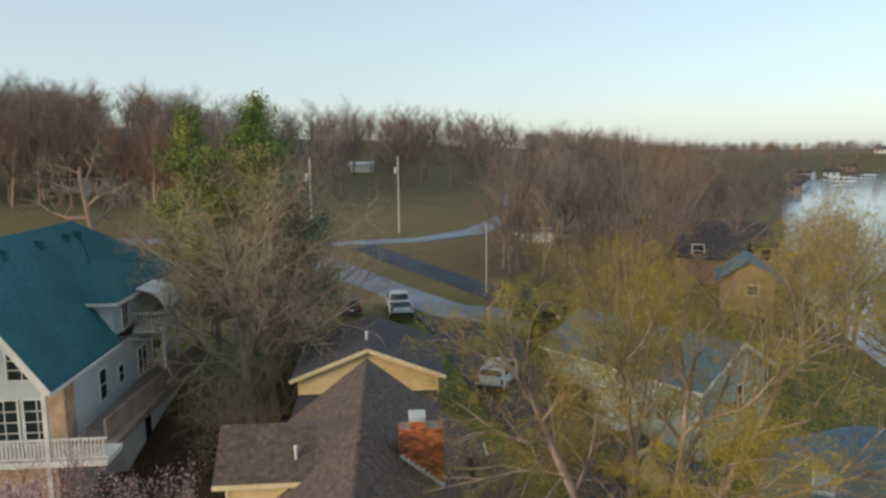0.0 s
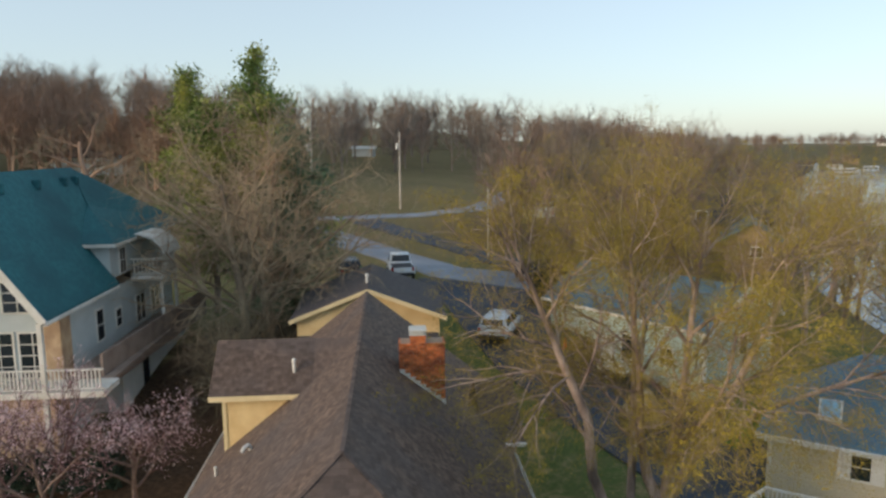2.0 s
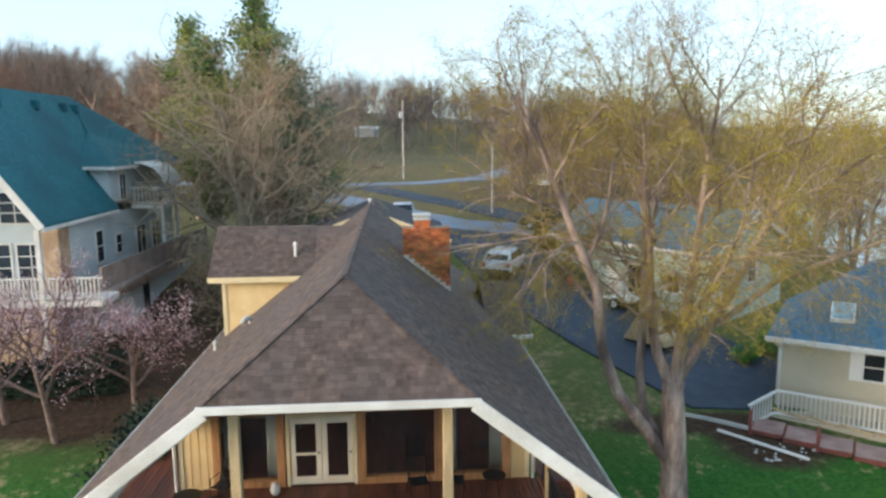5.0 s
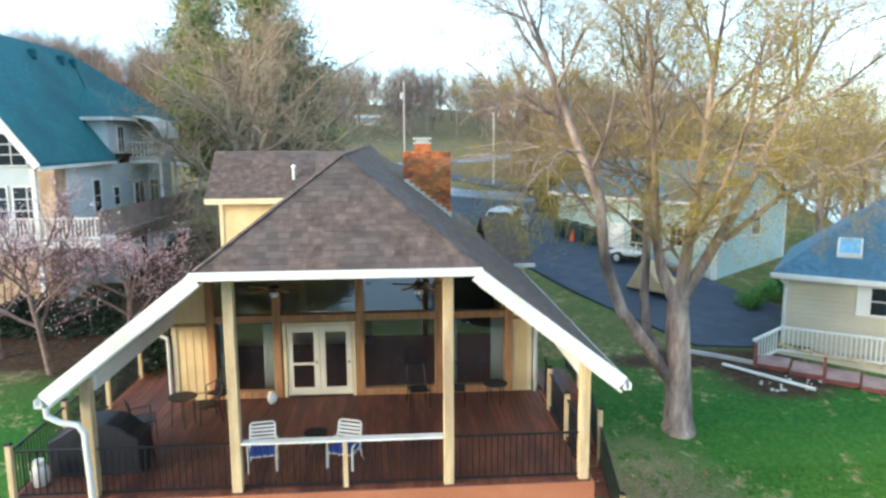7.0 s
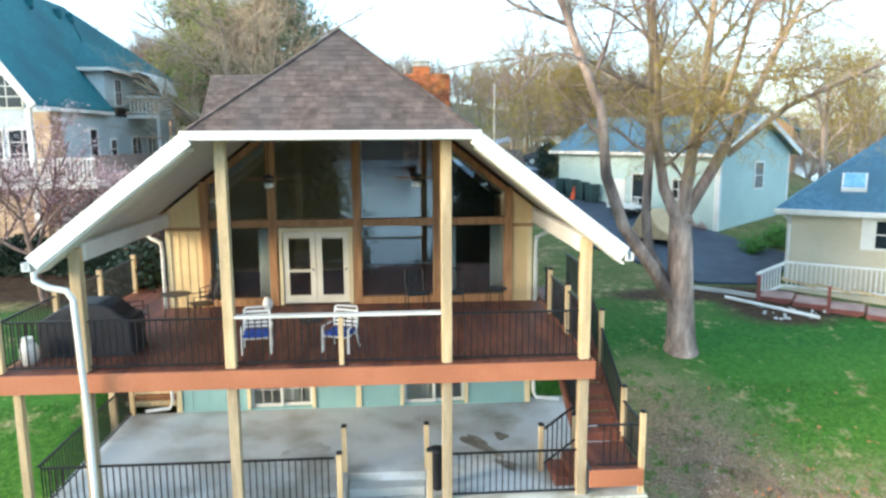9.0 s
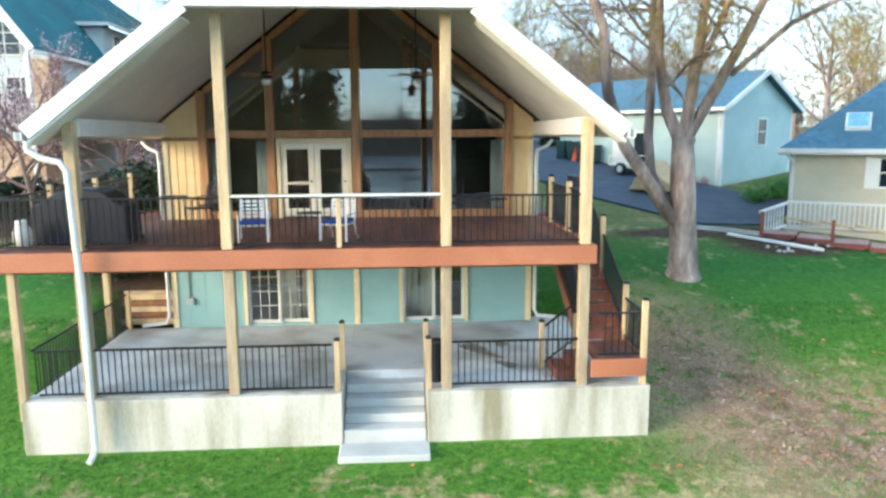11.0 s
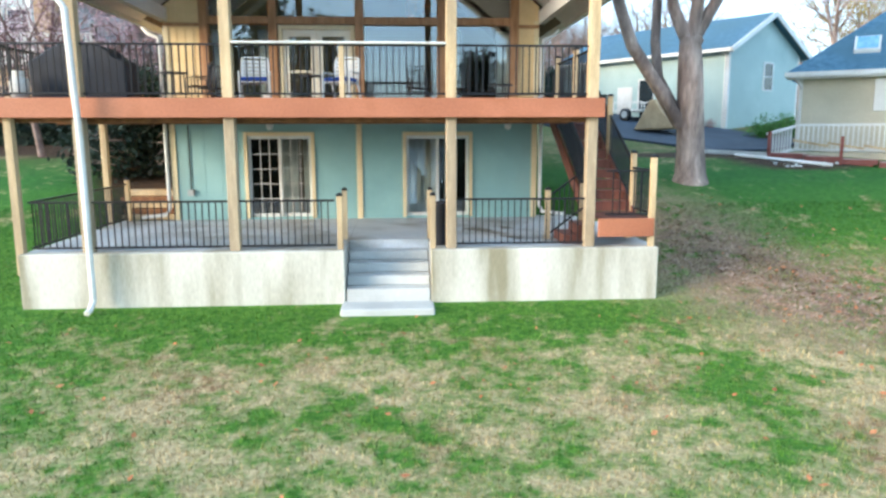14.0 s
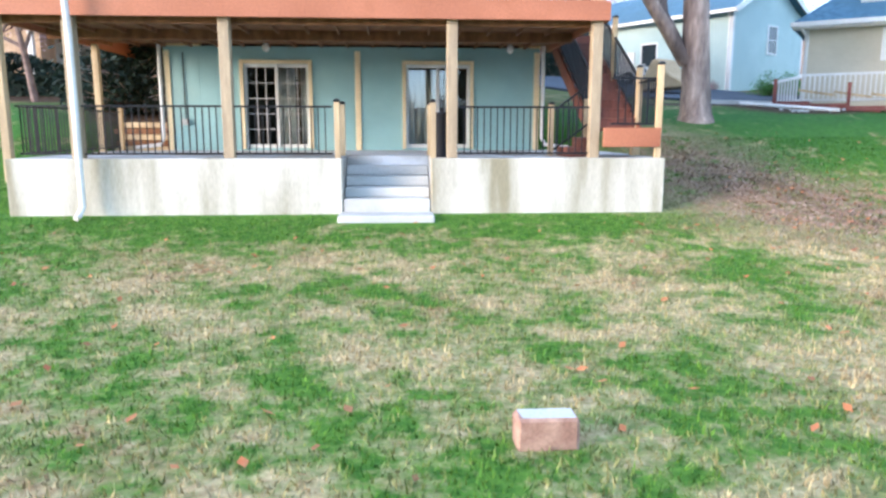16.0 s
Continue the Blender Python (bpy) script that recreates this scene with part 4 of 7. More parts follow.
stair = thing("deck_stairs", (4.0, 12.5, PATIO), "red brown timber stairs from deck to patio", "stairs")
SX0, SX1 = 3.55, 4.5
part("landing", box(SX0, SX1, 10.06, 11.3, 1.47, 1.53, 0.006), "deck", stair)
part("landing_fascia", box(SX0 - 0.1, SX1, 10.0, 10.05, 1.2, 1.54, 0.006), "fascia", stair, "terracotta landing fascia")
part("landing_fascia", box(SX1 - 0.05, SX1, 10.05, 11.3, 1.2, 1.53, 0.006), "fascia", stair)
NT = 11
for k in range(1, NT):
    y, z = 11.3 + (k - 1) * 0.34, 1.53 + k * (DECK - 1.53) / NT
    part("tread", box(SX0 + 0.04, SX1 - 0.04, y, y + 0.33, z - 0.04, z, 0.006), "deck", stair)
    part("riser", box(SX0 + 0.05, SX1 - 0.05, y + 0.02, y + 0.04, z - 0.19, z - 0.04), "deck", stair)
for x in (SX0, SX1):
    part("stringer", beam((x, 11.1, 1.36), (x, 11.3 + NT * 0.34, DECK - 0.12), 0.05, 0.3, 0.005), "deck", stair)
part("top_landing", box(SX0, SX1, 11.3 + (NT - 1) * 0.34, 16.6, DECK - 0.2, DECK - 0.004), "deck", stair)
for x, y in ((SX0 + 0.1, 11.2), (SX1 - 0.1, 11.2)):
    part("leg", box(x - 0.05, x + 0.05, y - 0.05, y + 0.05, PATIO, 1.47), "timber", stair)
for x, y, z, h in ((SX1 - 0.02, 10.1, PATIO, 1.65), (SX1 + 0.02, 11.35, 1.0, 1.7), (SX1 + 0.02, 13.1, 1.9, 2.0), (SX1 + 0.02, 15.0, 2.6, 2.2), (SX0 - 0.06, 11.4, PATIO, 1.1)):
    wood_post(stair, x, y, z, h)
for x in (SX0 + 0.04, SX1 + 0.02):
    rail_run(stair, (x, 11.4, 1.66), (x, 14.95, DECK), 0.86)
rail_run(stair, (SX1, 10.15, 1.53), (SX1, 11.3, 1.53), 0.88)
rail_run(stair, (SX0 + 0.05, 10.12, 1.53), (SX1 - 0.1, 10.12, 1.53), 0.88)
for k in range(2):
    part("side_step", box(SX0 - 0.35 - k * 0.3, SX0 - 0.05 - k * 0.3, 10.5, 11.3, PATIO, 1.36 - k * 0.18, 0.006), "deck", stair)
wood_post(stair, 2.75, 11.2, PATIO, 0.98)
rail_run(stair, (2.8, 11.25, PATIO + 0.02), (SX0 - 0.05, 11.3, 1.53), 0.84)
rail_run(stair, (SX1 + 0.02, 15.05, DECK), (SX1 + 0.02, 16.6, DECK), 0.92)

# ---- the neighbours ----
def window(parent, x, y, z, w, h, face, bars=(2, 3), frame_mat="white", dark=True):
    """A window on a wall of a local frame. face: the outward way, as 'y-' or 'x+' and so on."""
    ax = face[0]
    s = 1 if face[1] == "+" else -1

    def bx(u0, u1, d0, d1, z0, z1):
        lo, hi = sorted((d0 * s, d1 * s))
        return box(x + u0, x + u1, y + lo, y + hi, z0, z1) if ax == "y" else box(x + lo, x + hi, y + u0, y + u1, z0, z1)

    fr = merge(merge(bx(-w / 2 - 0.08, -w / 2, 0, 0.06, z - 0.08, z + h + 0.08), bx(w / 2, w / 2 + 0.08, 0, 0.06, z - 0.08, z + h + 0.08)),
               merge(bx(-w / 2, w / 2, 0, 0.06, z + h, z + h + 0.08), bx(-w / 2, w / 2, 0, 0.08, z - 0.08, z)))
    win = part("window", fr, frame_mat, parent, "white framed window")
    part("pane", bx(-w / 2, w / 2, 0.024, 0.032, z, z + h), "dark_glass", win)
    for c in range(1, bars[0]):
        u = -w / 2 + w * c / bars[0]
        part("glazing_bar", bx(u - 0.02, u + 0.02, 0.032, 0.05, z, z + h), frame_mat, win)
    for r in range(1, bars[1]):
        q = z + h * r / bars[1]
        part("glazing_bar", bx(-w / 2, w / 2, 0.032, 0.048, q - 0.02, q + 0.02), frame_mat, win)
    return win



# big pale house with the teal roof
lh = thing("pale_lakeside_house", (-19, 33, 3.0), "large pale house with a steep teal shingle roof", "house")
LX0, LX1, LY0, LY1 = -22.1, -14.3, 28.2, 44.0
LEZ, LRX, LRZ = 9.1, -18.2, 14.95
LS = (LRZ - LEZ) / (-13.95 - LRX)
part("wall", box(LX0, LX1, LY0, LY1, 2.5, 9.3), "siding_pale", lh, "pale blue white siding")
part("gable_wall", slab([(LX0, LY0, 9.3), (LX1, LY0, 9.3), (LRX, LY0, LRZ - 0.45)], (0, 0.2, 0)), "siding_pale", lh)
for s in (-1, 1):
    e = LRX + s * (-13.95 - LRX)
    y1 = 34.2 if s > 0 else 39.6
    q = [(LRX, 26.1, LRZ), (e, 26.1, LEZ), (e, y1, LEZ), (LRX, y1, LRZ)]
    part("roof", slab(q if s > 0 else q[::-1], (0, 0, -0.25)), "shingle_teal", lh, "teal shingle roof")
    if s > 0:
        q = [(LRX, 34.2, LRZ), (-15.2, 34.2, LEZ + LS * 1.25), (-15.2, 38.8, LEZ + LS * 1.25), (LRX, 39.6, LRZ)]
        part("roof", slab(q, (0, 0, -0.25)), "shingle_teal", lh)
    part("barge_board", beam((LRX, 26.07, LRZ - 0.14), (e, 26.07, LEZ - 0.14), 0.06, 0.3, 0.01), "white", lh)
part("gutter", box(-14.0, -13.86, 26.1, 34.1, LEZ - 0.26, LEZ - 0.12), "white", lh)
# side dormer block with balcony
part("dormer_wall", box(-17.4, -14.3, 34.15, 44.5, 8.8, 11.05), "siding_pale", lh)
part("dormer_roof", slab([(-15.7, 33.75, 11.2), (-13.85, 33.75, 11.2), (-16.6, 37.6, 12.9)], (0, 0, -0.2)), "shingle_teal", lh, "teal dormer roof")
part("dormer_roof", slab([(-13.85, 33.75, 11.2), (-13.85, 45.5, 11.2), (-18.2, 39.6, 14.9), (-16.6, 37.6, 12.9)], (0, 0, -0.2)), "shingle_teal", lh)
part("fascia_board", box(-15.6, -13.83, 33.72, 33.75, 11.0, 11.17), "white", lh)
part("fascia_board", box(-13.85, -13.82, 33.75, 45.5, 11.0, 11.17), "white", lh)
window(lh, -14.3, 35.8, 9.4, 0.8, 1.3, "x+", (2, 2))
window(lh, -14.3, 32.3, 6.6, 0.8, 1.5, "x+", (1, 2))
window(lh, -14.3, 34.7, 6.7, 0.7, 0.9, "x+", (1, 2))
window(lh, -14.3, 38.0, 6.2, 1.4, 1.5, "x+", (2, 1))
window(lh, -14.3, 40.5, 6.2, 1.4, 1.5, "x+", (2, 1))
for x in (-15.5, -16.9, -18.6, -20.2):
    window(lh, x, LY0, 6.05, 1.1, 2.0, "y-", (2, 4))
window(lh, -16.0, LY0, 9.0, 1.2, 1.3, "y-", (2, 3))
window(lh, -18.0, LY0, 9.0, 1.3, 2.4, "y-", (2, 4))
part("stone_pier", box(-15.0, -14.25, LY0 - 0.12, LY0 + 0.9, 5.9, 8.8, 0.03), "stone", lh, "tan stone facing")
part("front_deck", box(LX0, -11.9, 26.3, LY0 - 0.13, 5.7, 5.95), "white", lh, "white front deck")
part("front_base", box(LX0, -14.2, 26.9, LY0, 2.2, 5.7), "stone", lh)
part("column", box(-14.42, -14.22, 26.35, 26.55, 2.2, 8.9, 0.01), "white", lh)
part("column", box(-18.6, -18.4, 26.35, 26.55, 2.2, 5.7, 0.01), "white", lh)
rail_run(lh, (LX0, 26.42, 5.95), (-14.4, 26.42, 5.95), 0.93, 0.16, 0.06, 0.12, "white", rail=0.07)
rail_run(lh, (-14.2, 26.42, 5.95), (-11.9, 26.42, 5.95), 0.93, 0.16, 0.06, 0.12, "white", rail=0.07)
part("side_deck", box(-14.3, -12.2, LY0 - 0.13, 43.0, 5.75, 5.95), "parapet", lh)
part("side_parapet", slab([(-12.7, 28.4, 5.3), (-11.9, 43.0, 5.3), (-11.9, 43.0, 6.95), (-12.7, 28.4, 6.95)], (-0.1, 0, 0)), "parapet", lh, "grey brown boarded side parapet")
part("lower_wall", box(-14.3, -12.9, 31.0, 43.0, 2.4, 5.75), "siding_pale", lh)
part("lower_door", box(-12.92, -12.84, 33.8, 34.6, 3.0, 5.2), "dark_glass", lh)
part("balcony_floor", box(-14.3, -12.6, 36.9, 39.6, 8.75, 8.95), "white", lh)
for a, b in (((-14.3, 36.95, 8.95), (-12.65, 36.95, 8.95)), ((-12.65, 36.95, 8.95), (-12.65, 39.5, 8.95))):
    rail_run(lh, a, b, 0.95, 0.2, 0.06, 0.1, "white", rail=0.07)
for y in (37.0, 39.5):
    part("column", box(-12.75, -12.6, y - 0.08, y + 0.08, 5.95, 8.75), "white", lh)
aw = [(-14.3, 11.3), (-13.7, 11.3), (-13.0, 11.05), (-12.6, 10.6), (-12.4, 10.1)]
part("awning", slab([(x, 36.9, z) for x, z in aw] + [(x - 0.02, 36.9, z - 0.08) for x, z in aw[::-1]], (0, 3.0, 0)), "white", lh, "curved white balcony awning")
for y in (30.5, 34.0, 37.0, 38.4):
    part("roof_vent", box(LRX + 0.45, LRX + 0.8, y, y + 0.3, LRZ - 0.95, LRZ - 0.45, 0.05), "shingle_teal", lh)
lh.location += Vector((-0.3, 0.7, 0.15))

hz = ground_z(-15.0, 25.2)
hedge = thing("hedge", (-15.0, 25.2, hz), "clipped dark evergreen hedge before the house", "hedge")
rh_ = random.Random(44)
hv, hf = [], []
for k in range(5200):
    p = Vector((rh_.uniform(-20.5, -11.0), 25.2 + rh_.gauss(0, 0.35), 0))
    p.z = ground_z(p.x, p.y) + rh_.random() ** 0.7 * (1.35 + 0.2 * math.sin(p.x * 2.1))
    a = Vector((rh_.uniform(-1, 1), rh_.uniform(-1, 1), rh_.uniform(-1, 1))).normalized()
    b, s, q = a.orthogonal().normalized(), rh_.uniform(0.06, 0.13), len(hv)
    hv += [tuple(p - a * s), tuple(p + b * s * 0.6), tuple(p + a * s), tuple(p - b * s * 0.6)]
    hf.append((q, q + 1, q + 2, q + 3))
raw("foliage", hv, hf, "cedar", hedge)
part("woody_core", box(-20.3, -11.2, 25.05, 25.35, hz - 0.4, hz + 0.8), "cedar", hedge)

# sage garage: local x runs along the gable wall, local y along the long wall, away from the near corner
gar = thing("sage_garage", (15.27, 30.35, 2.8), "sage lap sided garage with a blue grey roof", "garage", turn=33.0, local=True)
GW, GL, GE, GP = 6.4, 10.46, 4.37, 6.07
part("wall", slab([(0, 0, -0.3), (GW, 0, -0.3), (GW, 0, GE), (GW / 2, 0, GP - 0.15), (0, 0, GE)], (0, GL, 0)), "siding_green", gar, "sage lap siding")
for s in (-1, 1):
    q = [(GW / 2, -0.4, GP), (GW / 2 + s * (GW / 2 + 0.45), -0.4, GE - 0.2), (GW / 2 + s * (GW / 2 + 0.45), GL + 0.4, GE - 0.2), (GW / 2, GL + 0.4, GP)]
    part("roof", slab(q if s > 0 else q[::-1], (0, 0, -0.18)), "shingle_blue", gar, "blue grey shingle roof")
    part("barge_board", beam((GW / 2, -0.42, GP - 0.1), (GW / 2 + s * (GW / 2 + 0.45), -0.42, GE - 0.3), 0.05, 0.24), "white", gar)
    part("gutter", box(GW / 2 + s * (GW / 2 + 0.45) - 0.06, GW / 2 + s * (GW / 2 + 0.45) + 0.06, -0.4, GL + 0.4, GE - 0.36, GE - 0.2), "white", gar)
for x in (0.05, GW - 0.05):
    part("corner_board", box(x - 0.08, x + 0.08, -0.03, 0.08, -0.2, GE - 0.2), "white", gar)
part("corner_board", box(-0.03, 0.02, 0.08, 0.2, -0.2, GE - 0.2), "white", gar)
part("downspout", tube([(-0.3, 0.1, GE - 0.3), (-0.08, 0.1, GE - 0.6), (-0.08, 0.1, 0.0)], 0.05), "white", gar)
window(gar, 3.45, 0, 2.4, 0.75, 1.25, "y-", (1, 2))
window(gar, 0, 2.2, 1.9, 0.7, 0.9, "x-", (2, 2))
window(gar, 0, 4.6, 1.5, 0.9, 1.5, "x-", (1, 1))
part("door", box(-0.06, 0, 5.5, 6.5, 0.6, 2.7, 0.01), "white", gar, "white side door")
for z in np.arange(0.0, GE - 0.3, 0.18):
    part("lap_board", slab([(0, -0.004, z), (GW, -0.004, z), (GW, -0.02, z), (0, -0.02, z)], (0, 0.004, 0.175)), "siding_green", gar)
    part("lap_board", slab([(-0.004, 0, z), (-0.02, 0, z), (-0.02, GL, z), (-0.004, GL, z)], (0.004, 0, 0.175)), "siding_green", gar)

# cottage on the right: local x runs along its front, local y into the house
rh = thing("cream_cottage", (13.65, 22.33, 2.0), "oatmeal sided cottage with a blue hip roof", "house", turn=-35.0, local=True)
CW, CD, CE_Z, CR_Z = 17.0, 6.4, 3.2, 5.9
part("wall", box(0.4, CW, 0.5, CD, -0.8, CE_Z - 0.1), "siding_cream", rh, "oatmeal lap siding")
CRN = [(3.4, 3.4, CR_Z), (CW, 3.4, CR_Z)]
CEN = [(0, 0, CE_Z), (CW + 0.4, 0, CE_Z), (CW + 0.4, 6.8, CE_Z), (0, 6.8, CE_Z)]
part("roof", slab([CEN[0], CEN[1], CRN[1], CRN[0]], (0, 0, -0.16)), "shingle_blue", rh, "blue shingle hip roof")
part("roof", slab([CEN[0], CRN[0], CEN[3]], (0, 0, -0.16)), "shingle_blue", rh)
part("roof", slab([CEN[3], CRN[0], CRN[1], CEN[2]], (0, 0, -0.16)), "shingle_blue", rh)
part("gutter", box(-0.05, CW, -0.12, 0.0, CE_Z - 0.16, CE_Z), "white", rh)
part("soffit", box(0.0, CW, 0.0, 0.5, CE_Z - 0.22, CE_Z - 0.17), "white", rh)
part("corner_board", box(0.38, 0.52, 0.47, 0.5, -0.4, CE_Z - 0.2), "white", rh)
part("downspout", tube([(0.25, -0.02, CE_Z - 0.15), (0.45, 0.3, CE_Z - 0.45), (0.48, 0.44, CE_Z - 0.6), (0.48, 0.44, 0.2)], 0.05), "white", rh)
window(rh, 3.5, 0.5, 1.9, 0.62, 0.95, "y-", (1, 2))
for x in (2.93, 3.62 + 0.45):
    sh = part("shutter", box(x - 0.19, x + 0.19, 0.42, 0.478, 1.82, 2.93, 0.008), "white", rh, "white louvred shutter")
    for k in range(9):
        part("louvre", box(x - 0.14, x + 0.14, 0.408, 0.42, 1.9 + k * 0.11, 1.97 + k * 0.11), "white", sh)
for z in np.arange(-0.3, CE_Z - 0.3, 0.18):
    part("lap_board", slab([(0.4, 0.496, z), (CW, 0.496, z), (CW, 0.48, z), (0.4, 0.48, z)], (0, 0.004, 0.175)), "siding_cream", rh)


def on_cottage_roof(x, v, lift):
    """A place on the front slope, v up it from the eave."""
    return (x, v * 3.4 / 4.35, CE_Z + v * 2.7 / 4.35 + lift)


part("skylight", slab([on_cottage_roof(2.0, 1.0, 0.12), on_cottage_roof(2.8, 1.0, 0.12), on_cottage_roof(2.8, 1.85, 0.12), on_cottage_roof(2.0, 1.85, 0.12)], (0, 0, -0.13)), "white", rh, "white framed skylight")
# flat pane, the sky's reflection painted as its base colour
part("skylight_pane", slab([on_cottage_roof(2.07, 1.07, 0.15), on_cottage_roof(2.73, 1.07, 0.15), on_cottage_roof(2.73, 1.78, 0.15), on_cottage_roof(2.07, 1.78, 0.15)], (0, 0, -0.04)), "sky_pane", rh, "skylight pane with sky blue painted in")
porch = thing("cottage_porch", (13.65, 22.33, 2.0), "white railed timber porch along the cottage wall", "porch", turn=-35.0, local=True)
part("porch_floor", box(0.4, 16, -0.75, 0.46, 0.15, 0.4), "siding_cream", porch)
rail_run(porch, (0.45, -0.65, 0.4), (15.5, -0.65, 0.4), 0.95, 0.15, 0.05, 0.1, "white", rail=0.08)
rail_run(porch, (-0.25, -1.9, 0.15), (0.45, -0.7, 0.4), 0.9, 0.15, 0.05, 0.1, "white", rail=0.08)
for x in np.arange(0.5, 15, 2.0):
    part("porch_leg", box(x - 0.06, x + 0.06, -0.72, -0.6, -1.2, 0.15), "white", porch)
ramp = thing("timber_ramp", (13.65, 22.33, 2.0), "dark red stained timber ramp in stepped sections", "ramp", turn=-35.0, local=True)
RF = -2.45   # the ramp's outer edge
for k in range(13):
    x, z = -0.1 + k * 1.06, 0.42 - k * 0.085
    part("ramp_section", slab([(x, RF, z), (x + 1.02, RF, z - 0.03), (x + 1.02, -1.2, z - 0.03), (x, -1.2, z)], (0, 0, -0.06)), "ramp_top", ramp, "worn grey pink ramp boards")
    part("ramp_edge", box(x, x + 1.02, RF - 0.03, RF, z - 0.16, z - 0.01, 0.004), "redwood", ramp)
    part("ramp_nosing", box(x, x + 0.05, RF, -1.2, z - 0.01, z + 0.012, 0.004), "redwood", ramp)
    part("ramp_skirt", box(x + 0.3, x + 0.9, RF + 0.02, RF + 0.06, z - 0.36, z - 0.16), "redwood", ramp)
    part("ramp_leg", box(x + 0.1, x + 0.2, RF + 0.05, RF + 0.15, -1.6, z - 0.07), "redwood", ramp)
    if k % 2 == 0:
        part("ramp_post", box(x - 0.05, x + 0.05, RF - 0.12, RF - 0.03, z - 0.6, z + 0.72), "redwood", ramp)
    if k > 0:
        part("ramp_rail", beam((x - 0.5, -1.12, z + 0.5), (x + 0.6, -1.12, z + 0.3), 0.05, 0.08), "timber", ramp)

# houses and sheds in the distance


def far_house(name, x, y, w, d, h, rise, turn, wall, roof_mat, label, wins):
    z = ground_z(x, y)
    t = thing(name, (x, y, z), label, "house", turn=turn, local=True)
    part("wall", slab([(-w / 2, -d / 2, -0.6), (w / 2, -d / 2, -0.6), (w / 2, -d / 2, h), (0, -d / 2, h + rise - 0.15), (-w / 2, -d / 2, h)], (0, d, 0)), wall, t)
    for s in (-1, 1):
        q = [(0, -d / 2 - 0.4, h + rise), (s * (w / 2 + 0.5), -d / 2 - 0.4, h - 0.2), (s * (w / 2 + 0.5), d / 2 + 0.4, h - 0.2), (0, d / 2 + 0.4, h + rise)]
        part("roof", slab(q if s > 0 else q[::-1], (0, 0, -0.2)), roof_mat, t)
    for face, u, v, ww, wh in wins:
        if face == "y-":
            window(t, u, -d / 2, v, ww, wh, "y-", (1, 2))
        else:
            window(t, -w / 2, u, v, ww, wh, "x-", (1, 2))
    return t


far_house("tan_house", 30.2, 54.5, 4.0, 5.0, 3.0, 1.5, -25, "brown_house", "shingle_blue", "tan lakeside house with a blue grey roof", [("y-", 0.3, 1.5, 0.8, 0.8)])
far_house("tan_house", 31.5, 64.0, 5.0, 6.0, 2.8, 1.6, 60, "brown_house", "shingle_dark", "tan lakeside house with a dark roof", [("x-", 1.0, 2.6, 1.0, 1.1)])
far_house("dark_roof_house", 43.0, 82.0, 6.0, 10.0, 3.2, 2.4, 65, "brown_house", "shingle_dark", "tan house with a wide dark roof", [("x-", -3.4, 1.2, 1.3, 1.4), ("x-", -1.6, 1.2, 1.3, 1.4)])
far_house("low_house", 33.0, 86.0, 6.0, 7.0, 2.8, 1.6, -20, "brown_house", "shingle_dark", "low tan house among bare trees", [("y-", 0.0, 1.2, 1.0, 1.0)])
far_house("pale_shed", 20.0, 94.0, 3.0, 5.0, 1.9, 0.5, 80, "siding_pale", "shingle_dark", "pale shed beside the lane", [])
far_house("woodland_cottage", -62.0, 150.0, 6.0, 13.0, 3.4, 1.4, 88, "siding_pale", "shingle_dark", "small pale cottage at the edge of the woods", [("x-", -3.0, 1.2, 1.4, 1.2), ("x-", 2.5, 1.2, 1.4, 1.2)])
far_house("white_trailer", -7.0, 195.0, 3.0, 6.0, 2.2, 0.5, 85, "siding_pale", "siding_pale", "white trailer parked at the wood's edge", [])
for k, (x, y, turn, wall) in enumerate(((238.0, 392.0, 40, "siding_pale"), (262.0, 430.0, 62, "brown_house"), (290.0, 470.0, 35, "white"), (332.0, 505.0, 55, "siding_pale"), (382.0, 560.0, 48, "brown_house"), (470.0, 640.0, 20, "white"), (205.0, 345.0, 52, "brown_house"))):
    far_house("shore_house", x, y, 8.0, 11.0, 4.2, 2.4, turn, wall, "shingle_dark", "distant lakeside house among bare trees", [("x-", -2.0, 1.8, 1.4, 1.6), ("x-", 2.0, 1.8, 1.4, 1.6)])
for x, y, ln in ((268.0, 396.0, 14), (300.0, 446.0, 16), (338.0, 478.0, 16), (412.0, 545.0, 20)):
    dock = thing("boat_dock", (x, y, WATER_Z), "distant white roofed boat dock on the lake", "dock")
    part("deck", box(x - 5, x + ln * 0.5, y - 2.5, y + 2.5, WATER_Z - 0.3, WATER_Z + 0.5), "siding_pale", dock)
    part("roof", slab([(x, y - 3.4, WATER_Z + 2.4), (x + ln * 0.5, y - 3.4, WATER_Z + 2.4), (x + ln * 0.5, y, WATER_Z + 3.1), (x, y, WATER_Z + 3.1)], (0, 0, -0.2)), "white", dock)
    part("roof", slab([(x, y, WATER_Z + 3.1), (x + ln * 0.5, y, WATER_Z + 3.1), (x + ln * 0.5, y + 3.4, WATER_Z + 2.4), (x, y + 3.4, WATER_Z + 2.4)], (0, 0, -0.2)), "white", dock)
    for px_ in (x + 0.3, x + ln * 0.5 - 0.3):
        for py_ in (y - 2.3, y + 2.3):
            part("post", box(px_ - 0.15, px_ + 0.15, py_ - 0.15, py_ + 0.15, WATER_Z, WATER_Z + 2.6), "white", dock)

